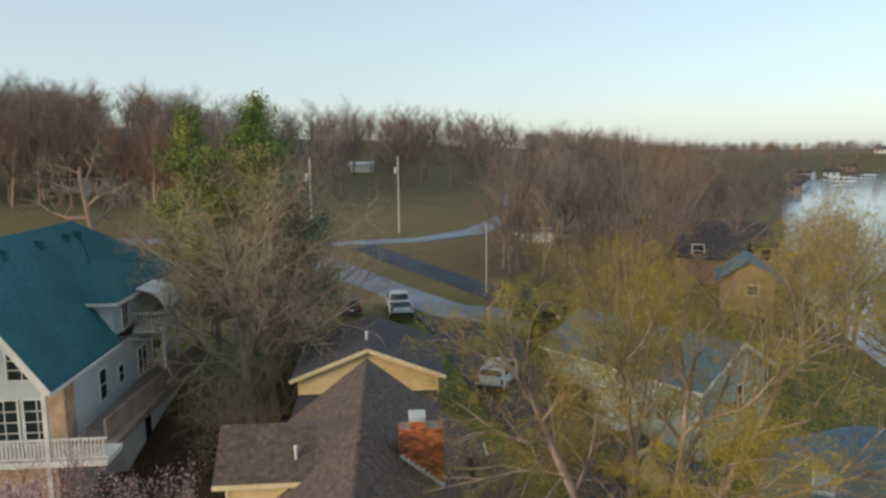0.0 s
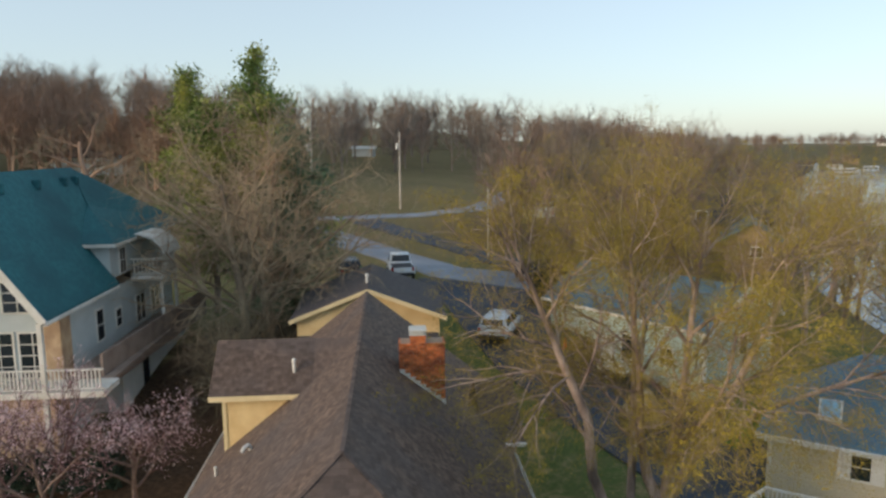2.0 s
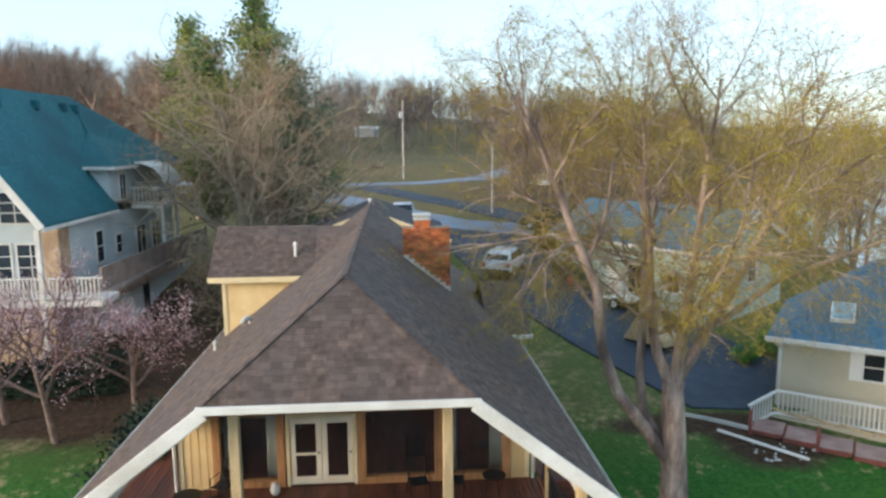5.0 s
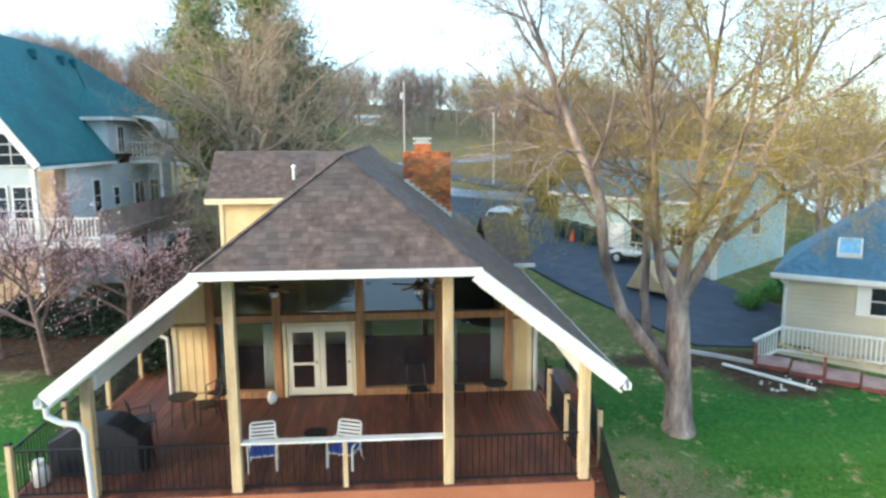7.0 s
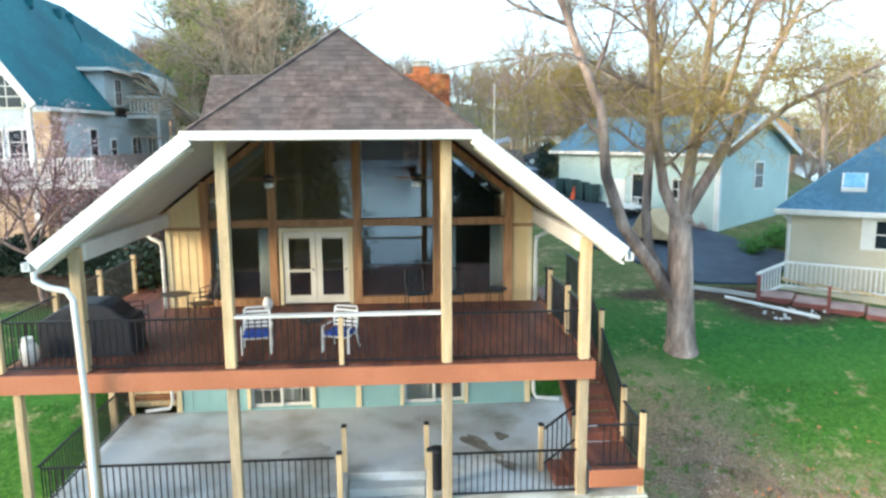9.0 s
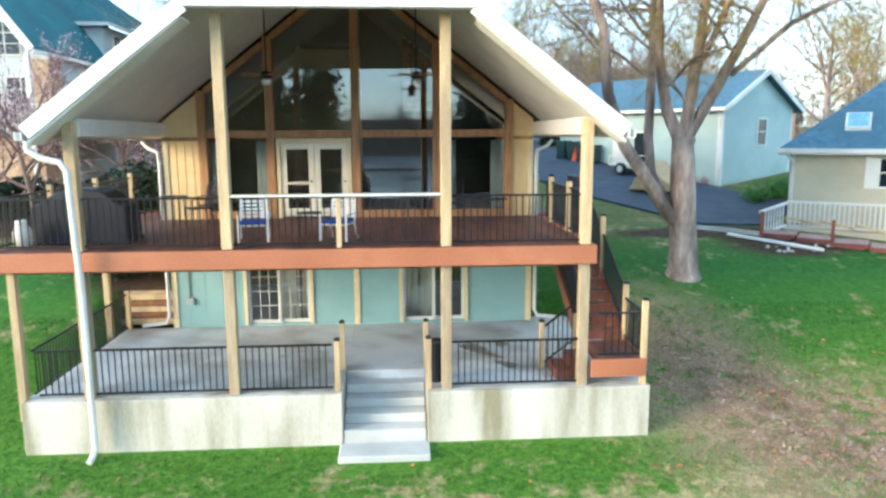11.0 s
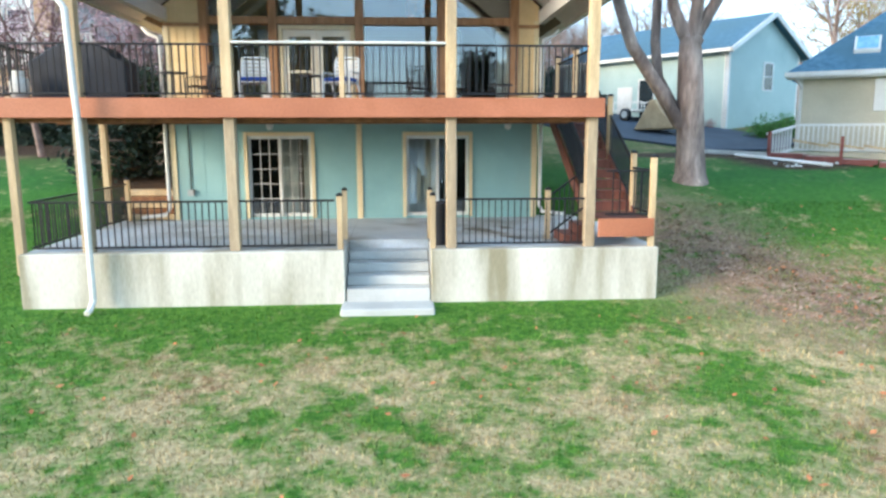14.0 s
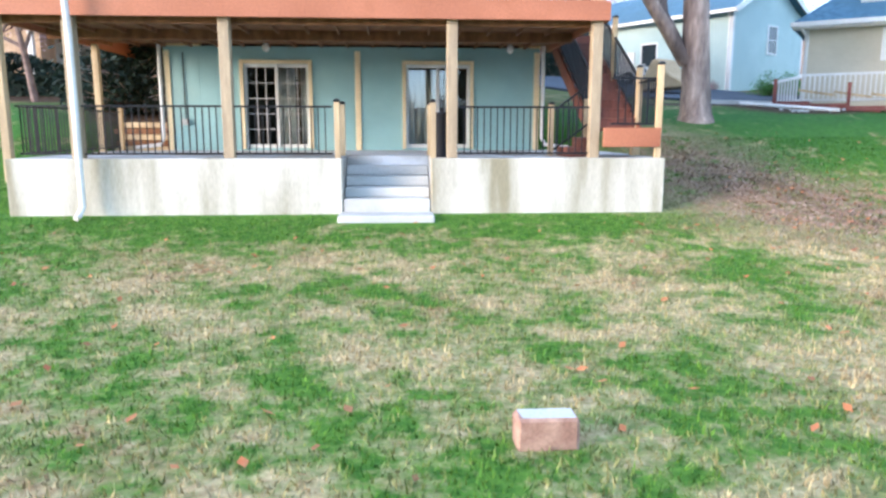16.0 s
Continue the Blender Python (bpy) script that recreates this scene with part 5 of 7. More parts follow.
# ---- trees ----
class Limbs:
    """Gathers tapered limbs as tubes, and the tips for leaves."""

    def __init__(self, seed):
        self.v, self.f, self.tips, self.rng = [], [], [], random.Random(seed)
        self.tv, self.tf = [], []   # the fine twigs

    def tube(self, pts, radii, sides, fine=False):
        ref = None
        V, F = (self.tv, self.tf) if fine else (self.v, self.f)
        base = len(V)
        for i, p in enumerate(pts):
            d = (pts[min(i + 1, len(pts) - 1)] - pts[max(i - 1, 0)]).normalized()
            if ref is None:
                ref = d.orthogonal().normalized()
            ref = (ref - d * ref.dot(d)).normalized()
            o = d.cross(ref)
            for k in range(sides):
                a = k * math.tau / sides
                V.append(tuple(p + (ref * math.cos(a) + o * math.sin(a)) * radii[i]))
        for i in range(len(pts) - 1):
            for k in range(sides):
                q, r = base + i * sides + k, base + i * sides + (k + 1) % sides
                F.append((q, r, r + sides, q + sides))

    def limb(self, p, d, length, radius, level, spec):
        r = self.rng
        steps = spec["steps"][level]
        pts, radii = [Vector(p)], [radius]
        d = Vector(d).normalized()
        for i in range(steps):
            d = (d + Vector((r.uniform(-1, 1), r.uniform(-1, 1), r.uniform(-1, 1))) * spec["wobble"][level] + Vector((0, 0, spec["lift"][level]))).normalized()
            pts.append(pts[-1] + d * (length / steps))
            radii.append(radius * (1 - (1 - spec["taper"]) * (i + 1) / steps))
        self.tube(pts, radii, spec["sides"][level], level >= spec.get("fine_from", 99))
        last = level + 1 >= len(spec["steps"])
        if level >= spec.get("leaf_from", 99):
            self.tips += pts[1:]
        if last:
            return pts
        n = spec["kids"][level]
        for k in range(n):
            f = spec["bare"][level] + (1 - spec["bare"][level]) * (k + r.random()) / n
            i = min(int(f * steps), steps - 1)
            q = pts[i].lerp(pts[i + 1], f * steps - i)
            axis_d = (pts[i + 1] - pts[i]).normalized()
            side = axis_d.orthogonal().normalized()
            side.rotate(Matrix.Rotation(k * 2.4 + r.uniform(-0.6, 0.6), 3, axis_d))
            a = radians(spec["angle"][level] + r.uniform(-12, 12))
            nd = axis_d * math.cos(a) + side * math.sin(a)
            self.limb(q, nd, length * spec["ratio"][level] * (1.15 - 0.5 * f) * r.uniform(0.75, 1.2), radii[i] * spec["thin"], level + 1, spec)
        return pts


def leaves_mesh(points, per, size, spread, rng, flat=False):
    """Small leaf blades scattered round points."""
    v, f = [], []
    for p in points:
        for k in range(per):
            c = Vector(p) + Vector((rng.gauss(0, spread), rng.gauss(0, spread), rng.gauss(0, spread)))
            a = Vector((rng.uniform(-1, 1), rng.uniform(-1, 1), rng.uniform(-1, 1))).normalized()
            b = a.orthogonal().normalized()
            s = size * rng.uniform(0.6, 1.4)
            q = len(v)
            v += [tuple(c - a * s), tuple(c + b * s * 0.5), tuple(c + a * s), tuple(c - b * s * 0.5)]
            f.append((q, q + 1, q + 2, q + 3))
    return v, f


BROAD = dict(steps=[6, 6, 5, 4, 3], wobble=[0.10, 0.16, 0.2, 0.25, 0.3], lift=[0.02, 0.07, 0.05, 0.02, 0.0], taper=0.35, sides=[10, 8, 6, 4, 3],
             kids=[6, 7, 6, 5], bare=[0.35, 0.25, 0.2, 0.15], angle=[38, 42, 45, 45], ratio=[0.75, 0.55, 0.5, 0.5], thin=0.55, leaf_from=3)


def bare_tree(name, at, height, radius, seed, label, spec, bark, leaf=None, per=1, leaf_size=0.05, spread=0.1, lean=(0, 0, 1), category="tree", twig="twig_tan"):
    t = thing(name, at, label, category)
    L = Limbs(seed)
    L.limb((at[0], at[1], at[2] - 0.15), lean, height, radius, 0, spec)
    raw("trunk", L.v, L.f, bark, t, "", True)
    if L.tv:
        raw("twigwork", L.tv, L.tf, twig, t)
    if leaf:
        v, f = leaves_mesh(L.tips, per, leaf_size, spread, L.rng)
        raw("crown", v, f, leaf, t)
    return t


# the large tree beside the house: a short bole that parts into four stems
TX, TY = 7.95, 16.7
TZ0 = ground_z(TX, TY)
big = thing("budding_tree", (TX, TY, TZ0), "large forked tree with rough bark and yellow spring buds", "tree")
L = Limbs(11)
base = Vector((TX, TY, TZ0 - 0.2))
bole = [base, base + Vector((0.0, 0, 0.4)), base + Vector((-0.04, 0, 1.2)), base + Vector((-0.1, 0, 2.2)), base + Vector((-0.15, 0, 3.2)), base + Vector((-0.2, 0, 4.1))]
L.tube(bole, [0.58, 0.43, 0.38, 0.36, 0.34, 0.28], 14)
STEM = dict(steps=[6, 6, 5, 4, 3], wobble=[0.09, 0.2, 0.28, 0.36, 0.4], lift=[0.03, 0.03, -0.01, -0.07, -0.15], taper=0.3, sides=[8, 6, 5, 3, 3],
            kids=[8, 8, 7, 5], bare=[0.1, 0.15, 0.1, 0.1], angle=[38, 44, 48, 50], ratio=[0.8, 0.58, 0.5, 0.5], thin=0.55, leaf_from=3, fine_from=3)
DROOP = dict(STEM, lift=[0.0, -0.07, -0.12, -0.2, -0.25])
STEMS = [  # x, y off the bole, z of each bend; first and last radius; how far it grows on
    ([(7.6, 0, 3.3), (6.9, -0.1, 4.3), (6.05, -0.3, 5.4), (5.5, -0.4, 6.8), (5.3, -0.5, 8.5), (4.7, -0.6, 9.8)], 0.20, 0.12, 5.5),
    ([(7.6, 0.1, 3.5), (7.05, 0.4, 4.6), (7.0, 0.6, 5.6), (7.1, 0.8, 7.5), (7.15, 1.0, 9.2)], 0.16, 0.11, 6.5),
    ([(7.75, 0, 5.4), (7.3, 0.1, 6.4), (7.1, 0.2, 7.6), (7.0, 0.1, 9.0)], 0.19, 0.10, 6.0),
    ([(7.8, 0, 5.5), (7.9, -0.2, 7.2), (8.1, -0.3, 9.2)], 0.19, 0.12, 6.5),
    ([(7.85, 0, 5.6), (8.5, -0.1, 6.8), (9.15, -0.2, 8.1), (9.7, -0.3, 9.3)], 0.18, 0.11, 6.0),
    ([(8.95, -0.1, 7.3), (10.3, -0.6, 8.6), (11.8, -1.2, 9.4)], 0.09, 0.06, 4.5),
    ([(7.0, 0.7, 6.6), (7.6, 2.0, 8.0), (8.2, 3.2, 9.5)], 0.10, 0.07, 5.0),
    ([(7.95, -0.2, 7.4), (8.0, -1.6, 8.6), (7.8, -2.8, 9.6)], 0.09, 0.06, 4.5)]
for bends, r0, r1, grow in STEMS:
    pts = [Vector((x, TY + y, z)) for x, y, z in bends]
    k = len(pts) - 1
    L.tube(pts, [r0 + (r1 - r0) * i / k for i in range(k + 1)], 9)
    L.limb(pts[-1], pts[-1] - pts[-2], grow * 0.76, r1, 0, STEM)
    for i in range(k):
        for j in range(1):
            side = Vector((L.rng.uniform(-1, 1), L.rng.uniform(-1, 1), L.rng.uniform(0.0, 0.8)))
            if pts[i].z > 5.5:
                L.limb(pts[i].lerp(pts[i + 1], L.rng.random()), side, grow * 0.55, r1 * 0.5, 1, STEM)
    out = pts[-1] - Vector((TX, TY, pts[-1].z))   # long outer boughs that droop
    for a in (-0.5, 0.5):
        way = Matrix.Rotation(a + L.rng.uniform(-0.3, 0.3), 3, "Z") @ out.normalized()
        L.limb(pts[-1], way + Vector((0, 0, L.rng.uniform(0.1, 0.5))), grow * 0.68, r1 * 0.34, 1, DROOP)
raw("trunk", L.v, L.f, "bark", big, "", True)
for dx, up, rr in ((0.06, 1.0, 0.09), (-0.12, 1.75, 0.13), (0.0, 2.6, 0.10), (-0.22, 3.3, 0.14), (-0.05, 4.0, 0.10)):
    q = base + Vector((dx, -0.36 + 0.02 * up, up))
    part("knot", tube([q + Vector((0, 0.12, 0)), q + Vector((0, 0.03, 0)), q, q + Vector((0, 0.02, 0))], [rr * 1.5, rr * 1.25, rr * 0.85, rr * 0.3], 10), "bark", big, "swollen bark knot", True)
raw("twigwork", L.tv, L.tf, "twig_yellow", big, "fine yellowish twigs")
v, f = leaves_mesh(L.tips, 2, 0.022, 0.07, L.rng)
raw("crown", v, f, "bud", big, "sparse yellow green buds")

# bare trees, pines and blossom beside and behind the house
GREY = dict(BROAD, fine_from=3, wobble=[0.12, 0.24, 0.3, 0.32, 0.35], kids=[10, 8, 7, 6], bare=[0.12, 0.15, 0.15, 0.1], lift=[0.02, 0.05, 0.0, -0.05, -0.14], angle=[48, 50, 52, 52])
for x, y, h, r, s in ((-8.0, 36.0, 10.5, 0.28, 3), (-6.9, 37.5, 9.0, 0.22, 4), (-9.2, 40.0, 10.0, 0.22, 5), (-7.6, 40.5, 11.5, 0.22, 6)):
    bare_tree("bare_tree", (x, y, ground_z(x, y)), h, r, s, "leafless spreading tree with pale tangled twigs", GREY, "bark_pale", twig="twig_warm")


def pine_tree(x, y, h, seed, label, width=3.0, leaf="pine", low=0.2, dense=1.0, category="tree", needle=0.12, per=26):
    z = ground_z(x, y)
    t = thing("pine_tree", (x, y, z), label, category)
    r = random.Random(seed)
    L = Limbs(seed)
    L.tube([Vector((x, y, z - 0.2)), Vector((x + 0.1, y, z + h * 0.5)), Vector((x, y, z + h))], [h * 0.018, h * 0.011, 0.02], 8)
    pts = []
    for k in range(int(h * 9 * dense)):
        f = low + (1 - low) * (k + r.random()) / (h * 9 * dense)
        a = r.uniform(0, math.tau)
        ln = width * (0.12 + (1 - f) ** 0.6) * r.uniform(0.45, 1.1) * (0.75 + 0.25 * math.sin(f * 23 + seed))
        p = Vector((x, y, z + h * f))
        q = p + Vector((math.cos(a) * ln, math.sin(a) * ln, ln * r.uniform(0.0, 0.45)))
        L.tube([p, p.lerp(q, 0.5), q], [0.05, 0.035, 0.012], 3)
        for m in range(max(2, int(ln * 3.0))):
            pts.append(p.lerp(q, (m + 1) / max(2, int(ln * 3.0))))
    raw("trunk", L.v, L.f, "bark", t)
    v, f = leaves_mesh(pts, per, needle, 0.30 * (needle / 0.12) ** 0.9, r)
    raw("crown", v, f, leaf, t)


pine_tree(-9.0, 47.0, 17.4, 21, "tall green pine with sunlit yellow painted on its needles", 5.6)
pine_tree(-17.0, 60.0, 16.6, 22, "broad pine with green needles", 5.2)
pine_tree(-12.0, 46.0, 14.0, 23, "pine with bright green needles", 3.6)
pine_tree(-6.2, 43.0, 12.5, 24, "broad grey green pine behind bare branches", 4.6, "pine_dull", 0.05)
pine_tree(-7.4, 18.0, 2.6, 25, "dark evergreen shrub under the side deck", 2.0, "cedar", 0.02, 14.0, "shrub", 0.08, 14)
pine_tree(-6.5, 18.9, 1.7, 26, "dark evergreen shrub under the side deck", 1.2, "cedar", 0.02, 14.0, "shrub", 0.08, 14)

pine_tree(10.3, 45.6, 2.2, 27, "dark evergreen shrub beyond the garage", 1.0, "cedar", 0.02, 10.0, "shrub", 0.08, 14)

WILLOW = dict(STEM, kids=[10, 8, 6, 4], steps=[5, 5, 4, 3, 2], sides=[7, 5, 4, 3, 3], bare=[0.25, 0.15, 0.1, 0.1])
for x, y, h, s in ((24.5, 37.0, 7.0, 61), (31.0, 43.0, 8.0, 62), (36.0, 52.0, 8.5, 63), (42.0, 57.0, 9.5, 64), (47.0, 68.0, 9.5, 65), (38.5, 47.5, 8.0, 66)):
    t = thing("budding_tree", (x, y, ground_z(x, y)), "lakeside tree hazy with yellow green buds", "tree")
    W = Limbs(s)
    W.limb((x, y, ground_z(x, y) - 0.2), (0, 0, 1), h, 0.22, 0, WILLOW)
    raw("trunk", W.v, W.f, "bark", t, "", True)
    raw("twigwork", W.tv, W.tf, "twig_yellow", t)
    v, f = leaves_mesh(W.tips, 1, 0.06, 0.12, W.rng)
    raw("crown", v, f, "bud", t)
for x, y, h, s in ((11.0, 55.0, 4.5, 71), (13.5, 52.0, 4.2, 72), (15.5, 48.0, 5.0, 73), (19.0, 56.0, 6.5, 74), (23.0, 60.0, 7.0, 75), (12.5, 70.0, 7.0, 76), (27.0, 66.0, 7.5, 77), (-21.0, 58.0, 6.5, 78), (17.0, 64.0, 3.8, 701), (20.5, 71.0, 4.6, 702), (16.0, 78.0, 5.0, 703), (24.5, 73.0, 5.0, 704), (22.0, 49.0, 3.4, 705), (26.0, 54.0, 4.0, 706), (31.0, 72.0, 5.2, 707), (18.0, 86.0, 6.0, 708), (21.0, 97.0, 6.5, 709), (28.0, 92.0, 6.5, 710)):
    bare_tree("bare_tree", (x, y, ground_z(x, y)), h, 0.16, s, "leafless reddish brown tree beyond the driveway", dict(GREY, kids=[10, 7, 6, 4]), "bark_light", twig="twig_red")

CHERRY = dict(steps=[4, 6, 5, 4], wobble=[0.1, 0.18, 0.22, 0.3], lift=[0.0, 0.05, 0.03, 0.0], taper=0.4, sides=[8, 6, 4, 3], kids=[8, 8, 7], bare=[0.4, 0.2, 0.1], angle=[48, 42, 45], ratio=[0.95, 0.6, 0.5], thin=0.6, leaf_from=2, fine_from=2)
for x, y, h, s in ((-11.9, 21.5, 3.9, 31), (-14.3, 23.0, 3.4, 32), (-9.6, 22.6, 3.4, 33)):
    bare_tree("blossom_tree", (x, y, ground_z(x, y)), h, 0.13, s, "small tree with fading pink and white blossom", CHERRY, "bark_cherry", "blossom", 2, 0.032, 0.10, twig="twig_cherry")

# far woods: a few grown shapes, repeated with turn and size into one mass
SPAN = dict(steps=[4, 4, 3, 2], wobble=[0.08, 0.15, 0.2, 0.25], lift=[0.02, 0.10, 0.06, 0.04], taper=0.3, sides=[4, 3, 3, 2], kids=[9, 8, 8], bare=[0.18, 0.15, 0.1], angle=[40, 40, 45], ratio=[0.55, 0.5, 0.55], thin=0.62, leaf_from=9)
shapes = []
for s in range(6):
    L = Limbs(100 + s)
    L.limb((0, 0, -0.3), (0.05, 0, 1), 11.5, 0.22, 0, SPAN)
    shapes.append((np.array(L.v), np.array(L.f)))


def woods(name, spots, material, label):
    vs, fs, n = [], [], 0
    r = random.Random(len(spots))
    for x, y, h in spots:
        v, f = shapes[r.randrange(len(shapes))]
        a = r.uniform(0, math.tau)
        s = h / 14.0
        w = s * r.uniform(0.9, 1.3)
        c, d = math.cos(a), math.sin(a)
        out = np.empty_like(v)
        out[:, 0] = (v[:, 0] * c - v[:, 1] * d) * w + x
        out[:, 1] = (v[:, 0] * d + v[:, 1] * c) * w + y
        out[:, 2] = v[:, 2] * s + ground_z(x, y)
        vs.append(out), fs.append(f + n)
        n += len(v)
    ob = raw(name, np.concatenate(vs), np.concatenate(fs), material)
    return tagged(ob, label, "woods", kind="stuff")


r = random.Random(5)
spots = []
for i in range(760):
    x = r.uniform(-230, 150)
    y = 128 + 150 * r.random() ** 1.5 + max(0, x - 10) * 0.3
    if np.interp(y, SHORE_Y, SHORE_X) - x > 12 and x < 0.36 * y and not (-14 < x < 24 and y < 150) and not (abs(x - np.interp(y, [95, 120, 150, 200], [12, 21, 27, 38])) < 5):
        spots.append((x, y, (r.uniform(12, 18) + 3 * smoothstep(-20, -90, x)) * (1 - 0.12 * smoothstep(-20, 60, x))))
woods("far_woods", spots, "bark_brown", "leafless brown woods on the far rise")
spots = [(r.uniform(10, 62), r.uniform(66, 150), r.uniform(9, 14)) for i in range(120)]
spots = [(x, y, h) for x, y, h in spots if np.interp(y, SHORE_Y, SHORE_X) - x > 6 and x > 9 + (y - 66) * 0.35 and not (26 < x < 62 and y < 112)]
woods("lakeside_woods", spots, "bark_brown", "bare trees along the lane and shore")
spots = []
for i in range(900):
    y = r.uniform(170, 900)
    x = r.uniform(0.2, 0.95) * y
    if np.interp(y, SHORE_Y, SHORE_X) - x > 8:
        spots.append((x, y, r.uniform(8, 14)))
woods("shore_woods", spots, "bark_brown", "hazy bare woods along the far lake shore")
spots = [(r.uniform(-320, 320), r.uniform(-420, -335), r.uniform(11, 18)) for i in range(260)]
woods("opposite_shore_woods", spots, "bark_brown", "dark woods on the opposite shore")
# trees at the water's edge, behind the viewer, that the windows mirror
for x, y, h, s in ((-9.3, -19.0, 15.5, 81), (-13.0, -17.5, 16.5, 82), (-17.0, -20.0, 14.5, 83), (-21.5, -17.0, 12.0, 84), (-5.8, -21.0, 14.0, 85), (5.6, -19.0, 12.0, 86), (8.8, -20.5, 13.0, 87)):
    pine_tree(x, y, h, s, "dark evergreen on the lake bank", 3.6, "cedar", 0.04, 1.3, "tree", 0.24, 14)
x, y = -40.7, 98.6
bare_tree("bare_tree", (x, y, ground_z(x, y)), 11.0, 0.6, 91, "gnarled dark leafless tree beyond the teal roof", dict(GREY, kids=[7, 7, 6, 5], wobble=[0.2, 0.3, 0.32, 0.32, 0.35], angle=[62, 55, 52, 52]), "bark_brown")
for x, y, h, s in ((-8.6, 33.0, 3.6, 95), (-7.6, 31.0, 3.2, 96), (-7.0, 34.0, 4.0, 97)):
    bare_tree("bare_shrub", (x, y, ground_z(x, y)), h, 0.08, s, "leafless tangled brush under the bare trees", dict(GREY, kids=[12, 8, 7, 4], bare=[0.02, 0.1, 0.1, 0.1], ratio=[0.9, 0.6, 0.5, 0.5]), "bark_light", category="shrub")
for x, y, h, s in ((33.0, 78.0, 9.5, 101), (38.0, 71.0, 7.5, 102), (47.0, 76.0, 8.0, 103), (41.0, 93.0, 11.0, 104), (28.0, 77.0, 9.0, 105), (51.0, 88.0, 9.0, 106), (24.0, 84.0, 9.0, 107), (36.0, 101.0, 11.0, 108), (55.0, 78.0, 9.0, 109), (60.0, 92.0, 10.0, 110), (70.0, 108.0, 10.0, 111), (80.0, 124.0, 11.0, 112), (52.0, 64.0, 8.0, 113)):
    bare_tree("bare_tree", (x, y, ground_z(x, y)), h, 0.24, s, "leafless brown tree among the lakeside houses", dict(GREY, kids=[10, 7, 6, 4]), "bark_brown")

# ---- loose things ----
gz = ground_z(0.695, 1.62)
block = thing("landscape_block", (0.695, 1.62, gz), "weathered reddish retaining block lying on the lawn", "block")
bk = box(0.495, 0.895, 1.52, 1.72, gz - 0.02, gz + 0.2, 0.018)
rk = random.Random(2)
for v in bk.verts:
    v.co += Vector((rk.uniform(-1, 1), rk.uniform(-1, 1), rk.uniform(-1, 1))) * 0.006
part("body", bk, "wood_block", block)
part("top_face", box(0.515, 0.875, 1.54, 1.70, gz + 0.196, gz + 0.205, 0.004), "concrete", block, "pale upper face")


def white_chair(x, y, z, turn):
    """A strap chair: bent tube frame, straps across the back, a blue seat pad."""
    t = thing("patio_chair", (x, y, z), "white strap patio chair with a blue seat cushion", "chair", "chairs at the bar rail", turn=turn, local=True)
    for s in (-1, 1):
        part("arm", tube([(s * 0.27, -0.26, 0.02), (s * 0.27, -0.24, 0.62), (s * 0.28, -0.2, 0.66), (s * 0.28, 0.2, 0.66)], 0.022, 6), "white", t)
        part("leg", tube([(s * 0.27, 0.3, 0.02), (s * 0.26, 0.16, 0.42), (s * 0.25, 0.2, 0.5), (s * 0.24, 0.3, 1.0)], 0.022, 6), "white", t)
        part("leg", tube([(s * 0.27, -0.24, 0.02), (s * 0.26, -0.23, 0.42)], 0.024, 6), "white", t)
    part("back_rail", tube([(-0.24, 0.3, 1.0), (-0.2, 0.31, 1.05), (0.2, 0.31, 1.05), (0.24, 0.3, 1.0)], 0.024, 6), "white", t)
    for k in range(5):
        part("strap", box(-0.24, 0.24, 0.205 + k * 0.02, 0.215 + k * 0.02, 0.56 + k * 0.09, 0.62 + k * 0.09), "white", t)
    part("seat_frame", box(-0.27, 0.27, -0.25, 0.2, 0.40, 0.44, 0.012), "white", t)
    part("cushion", box(-0.25, 0.25, -0.27, 0.18, 0.44, 0.54, 0.035), "blue_cushion", t, "blue seat cushion")
    for ch in t.children:
        ch.scale.z = 0.78
    return t


c1 = white_chair(-2.9, 11.15, DECK, 8)
white_chair(-1.28, 11.12, DECK, -20)


def metal_chair(x, y, z, turn, label="black metal mesh patio chair"):
    t = thing("metal_chair", (x, y, z), label, "chair", "black patio chairs", turn=turn, local=True)
    for s in (-1, 1):
        part("leg", tube([(s * 0.25, -0.24, 0), (s * 0.24, -0.22, 0.62), (s * 0.24, 0.2, 0.62)], 0.014, 5), "black_metal", t)
        part("leg", tube([(s * 0.24, 0.28, 0), (s * 0.22, 0.2, 0.42), (s * 0.22, 0.3, 0.9)], 0.014, 5), "black_metal", t)
    part("seat", box(-0.24, 0.24, -0.24, 0.22, 0.40, 0.425, 0.01), "black_metal", t)
    part("backrest_frame", tube([(-0.22, 0.3, 0.9), (-0.18, 0.31, 0.95), (0.18, 0.31, 0.95), (0.22, 0.3, 0.9)], 0.016, 5), "black_metal", t)
    for k in range(-2, 3):
        part("backrest_bar", tube([(k * 0.07, 0.21, 0.43), (k * 0.07, 0.3, 0.92)], 0.008, 4), "black_metal", t)


def round_table(x, y, z, r, h, label):
    t = thing("patio_table", (x, y, z), label, "table", local=True)
    part("tabletop", lathe([(r, h - 0.02), (r, h)], (0, 0, 0), 20), "black_metal", t)
    for k in range(4):
        a = k * math.tau / 4 + 0.4
        part("leg", tube([(math.cos(a) * r * 0.8, math.sin(a) * r * 0.8, 0), (math.cos(a) * r * 0.7, math.sin(a) * r * 0.7, h - 0.02)], 0.012, 5), "black_metal", t)


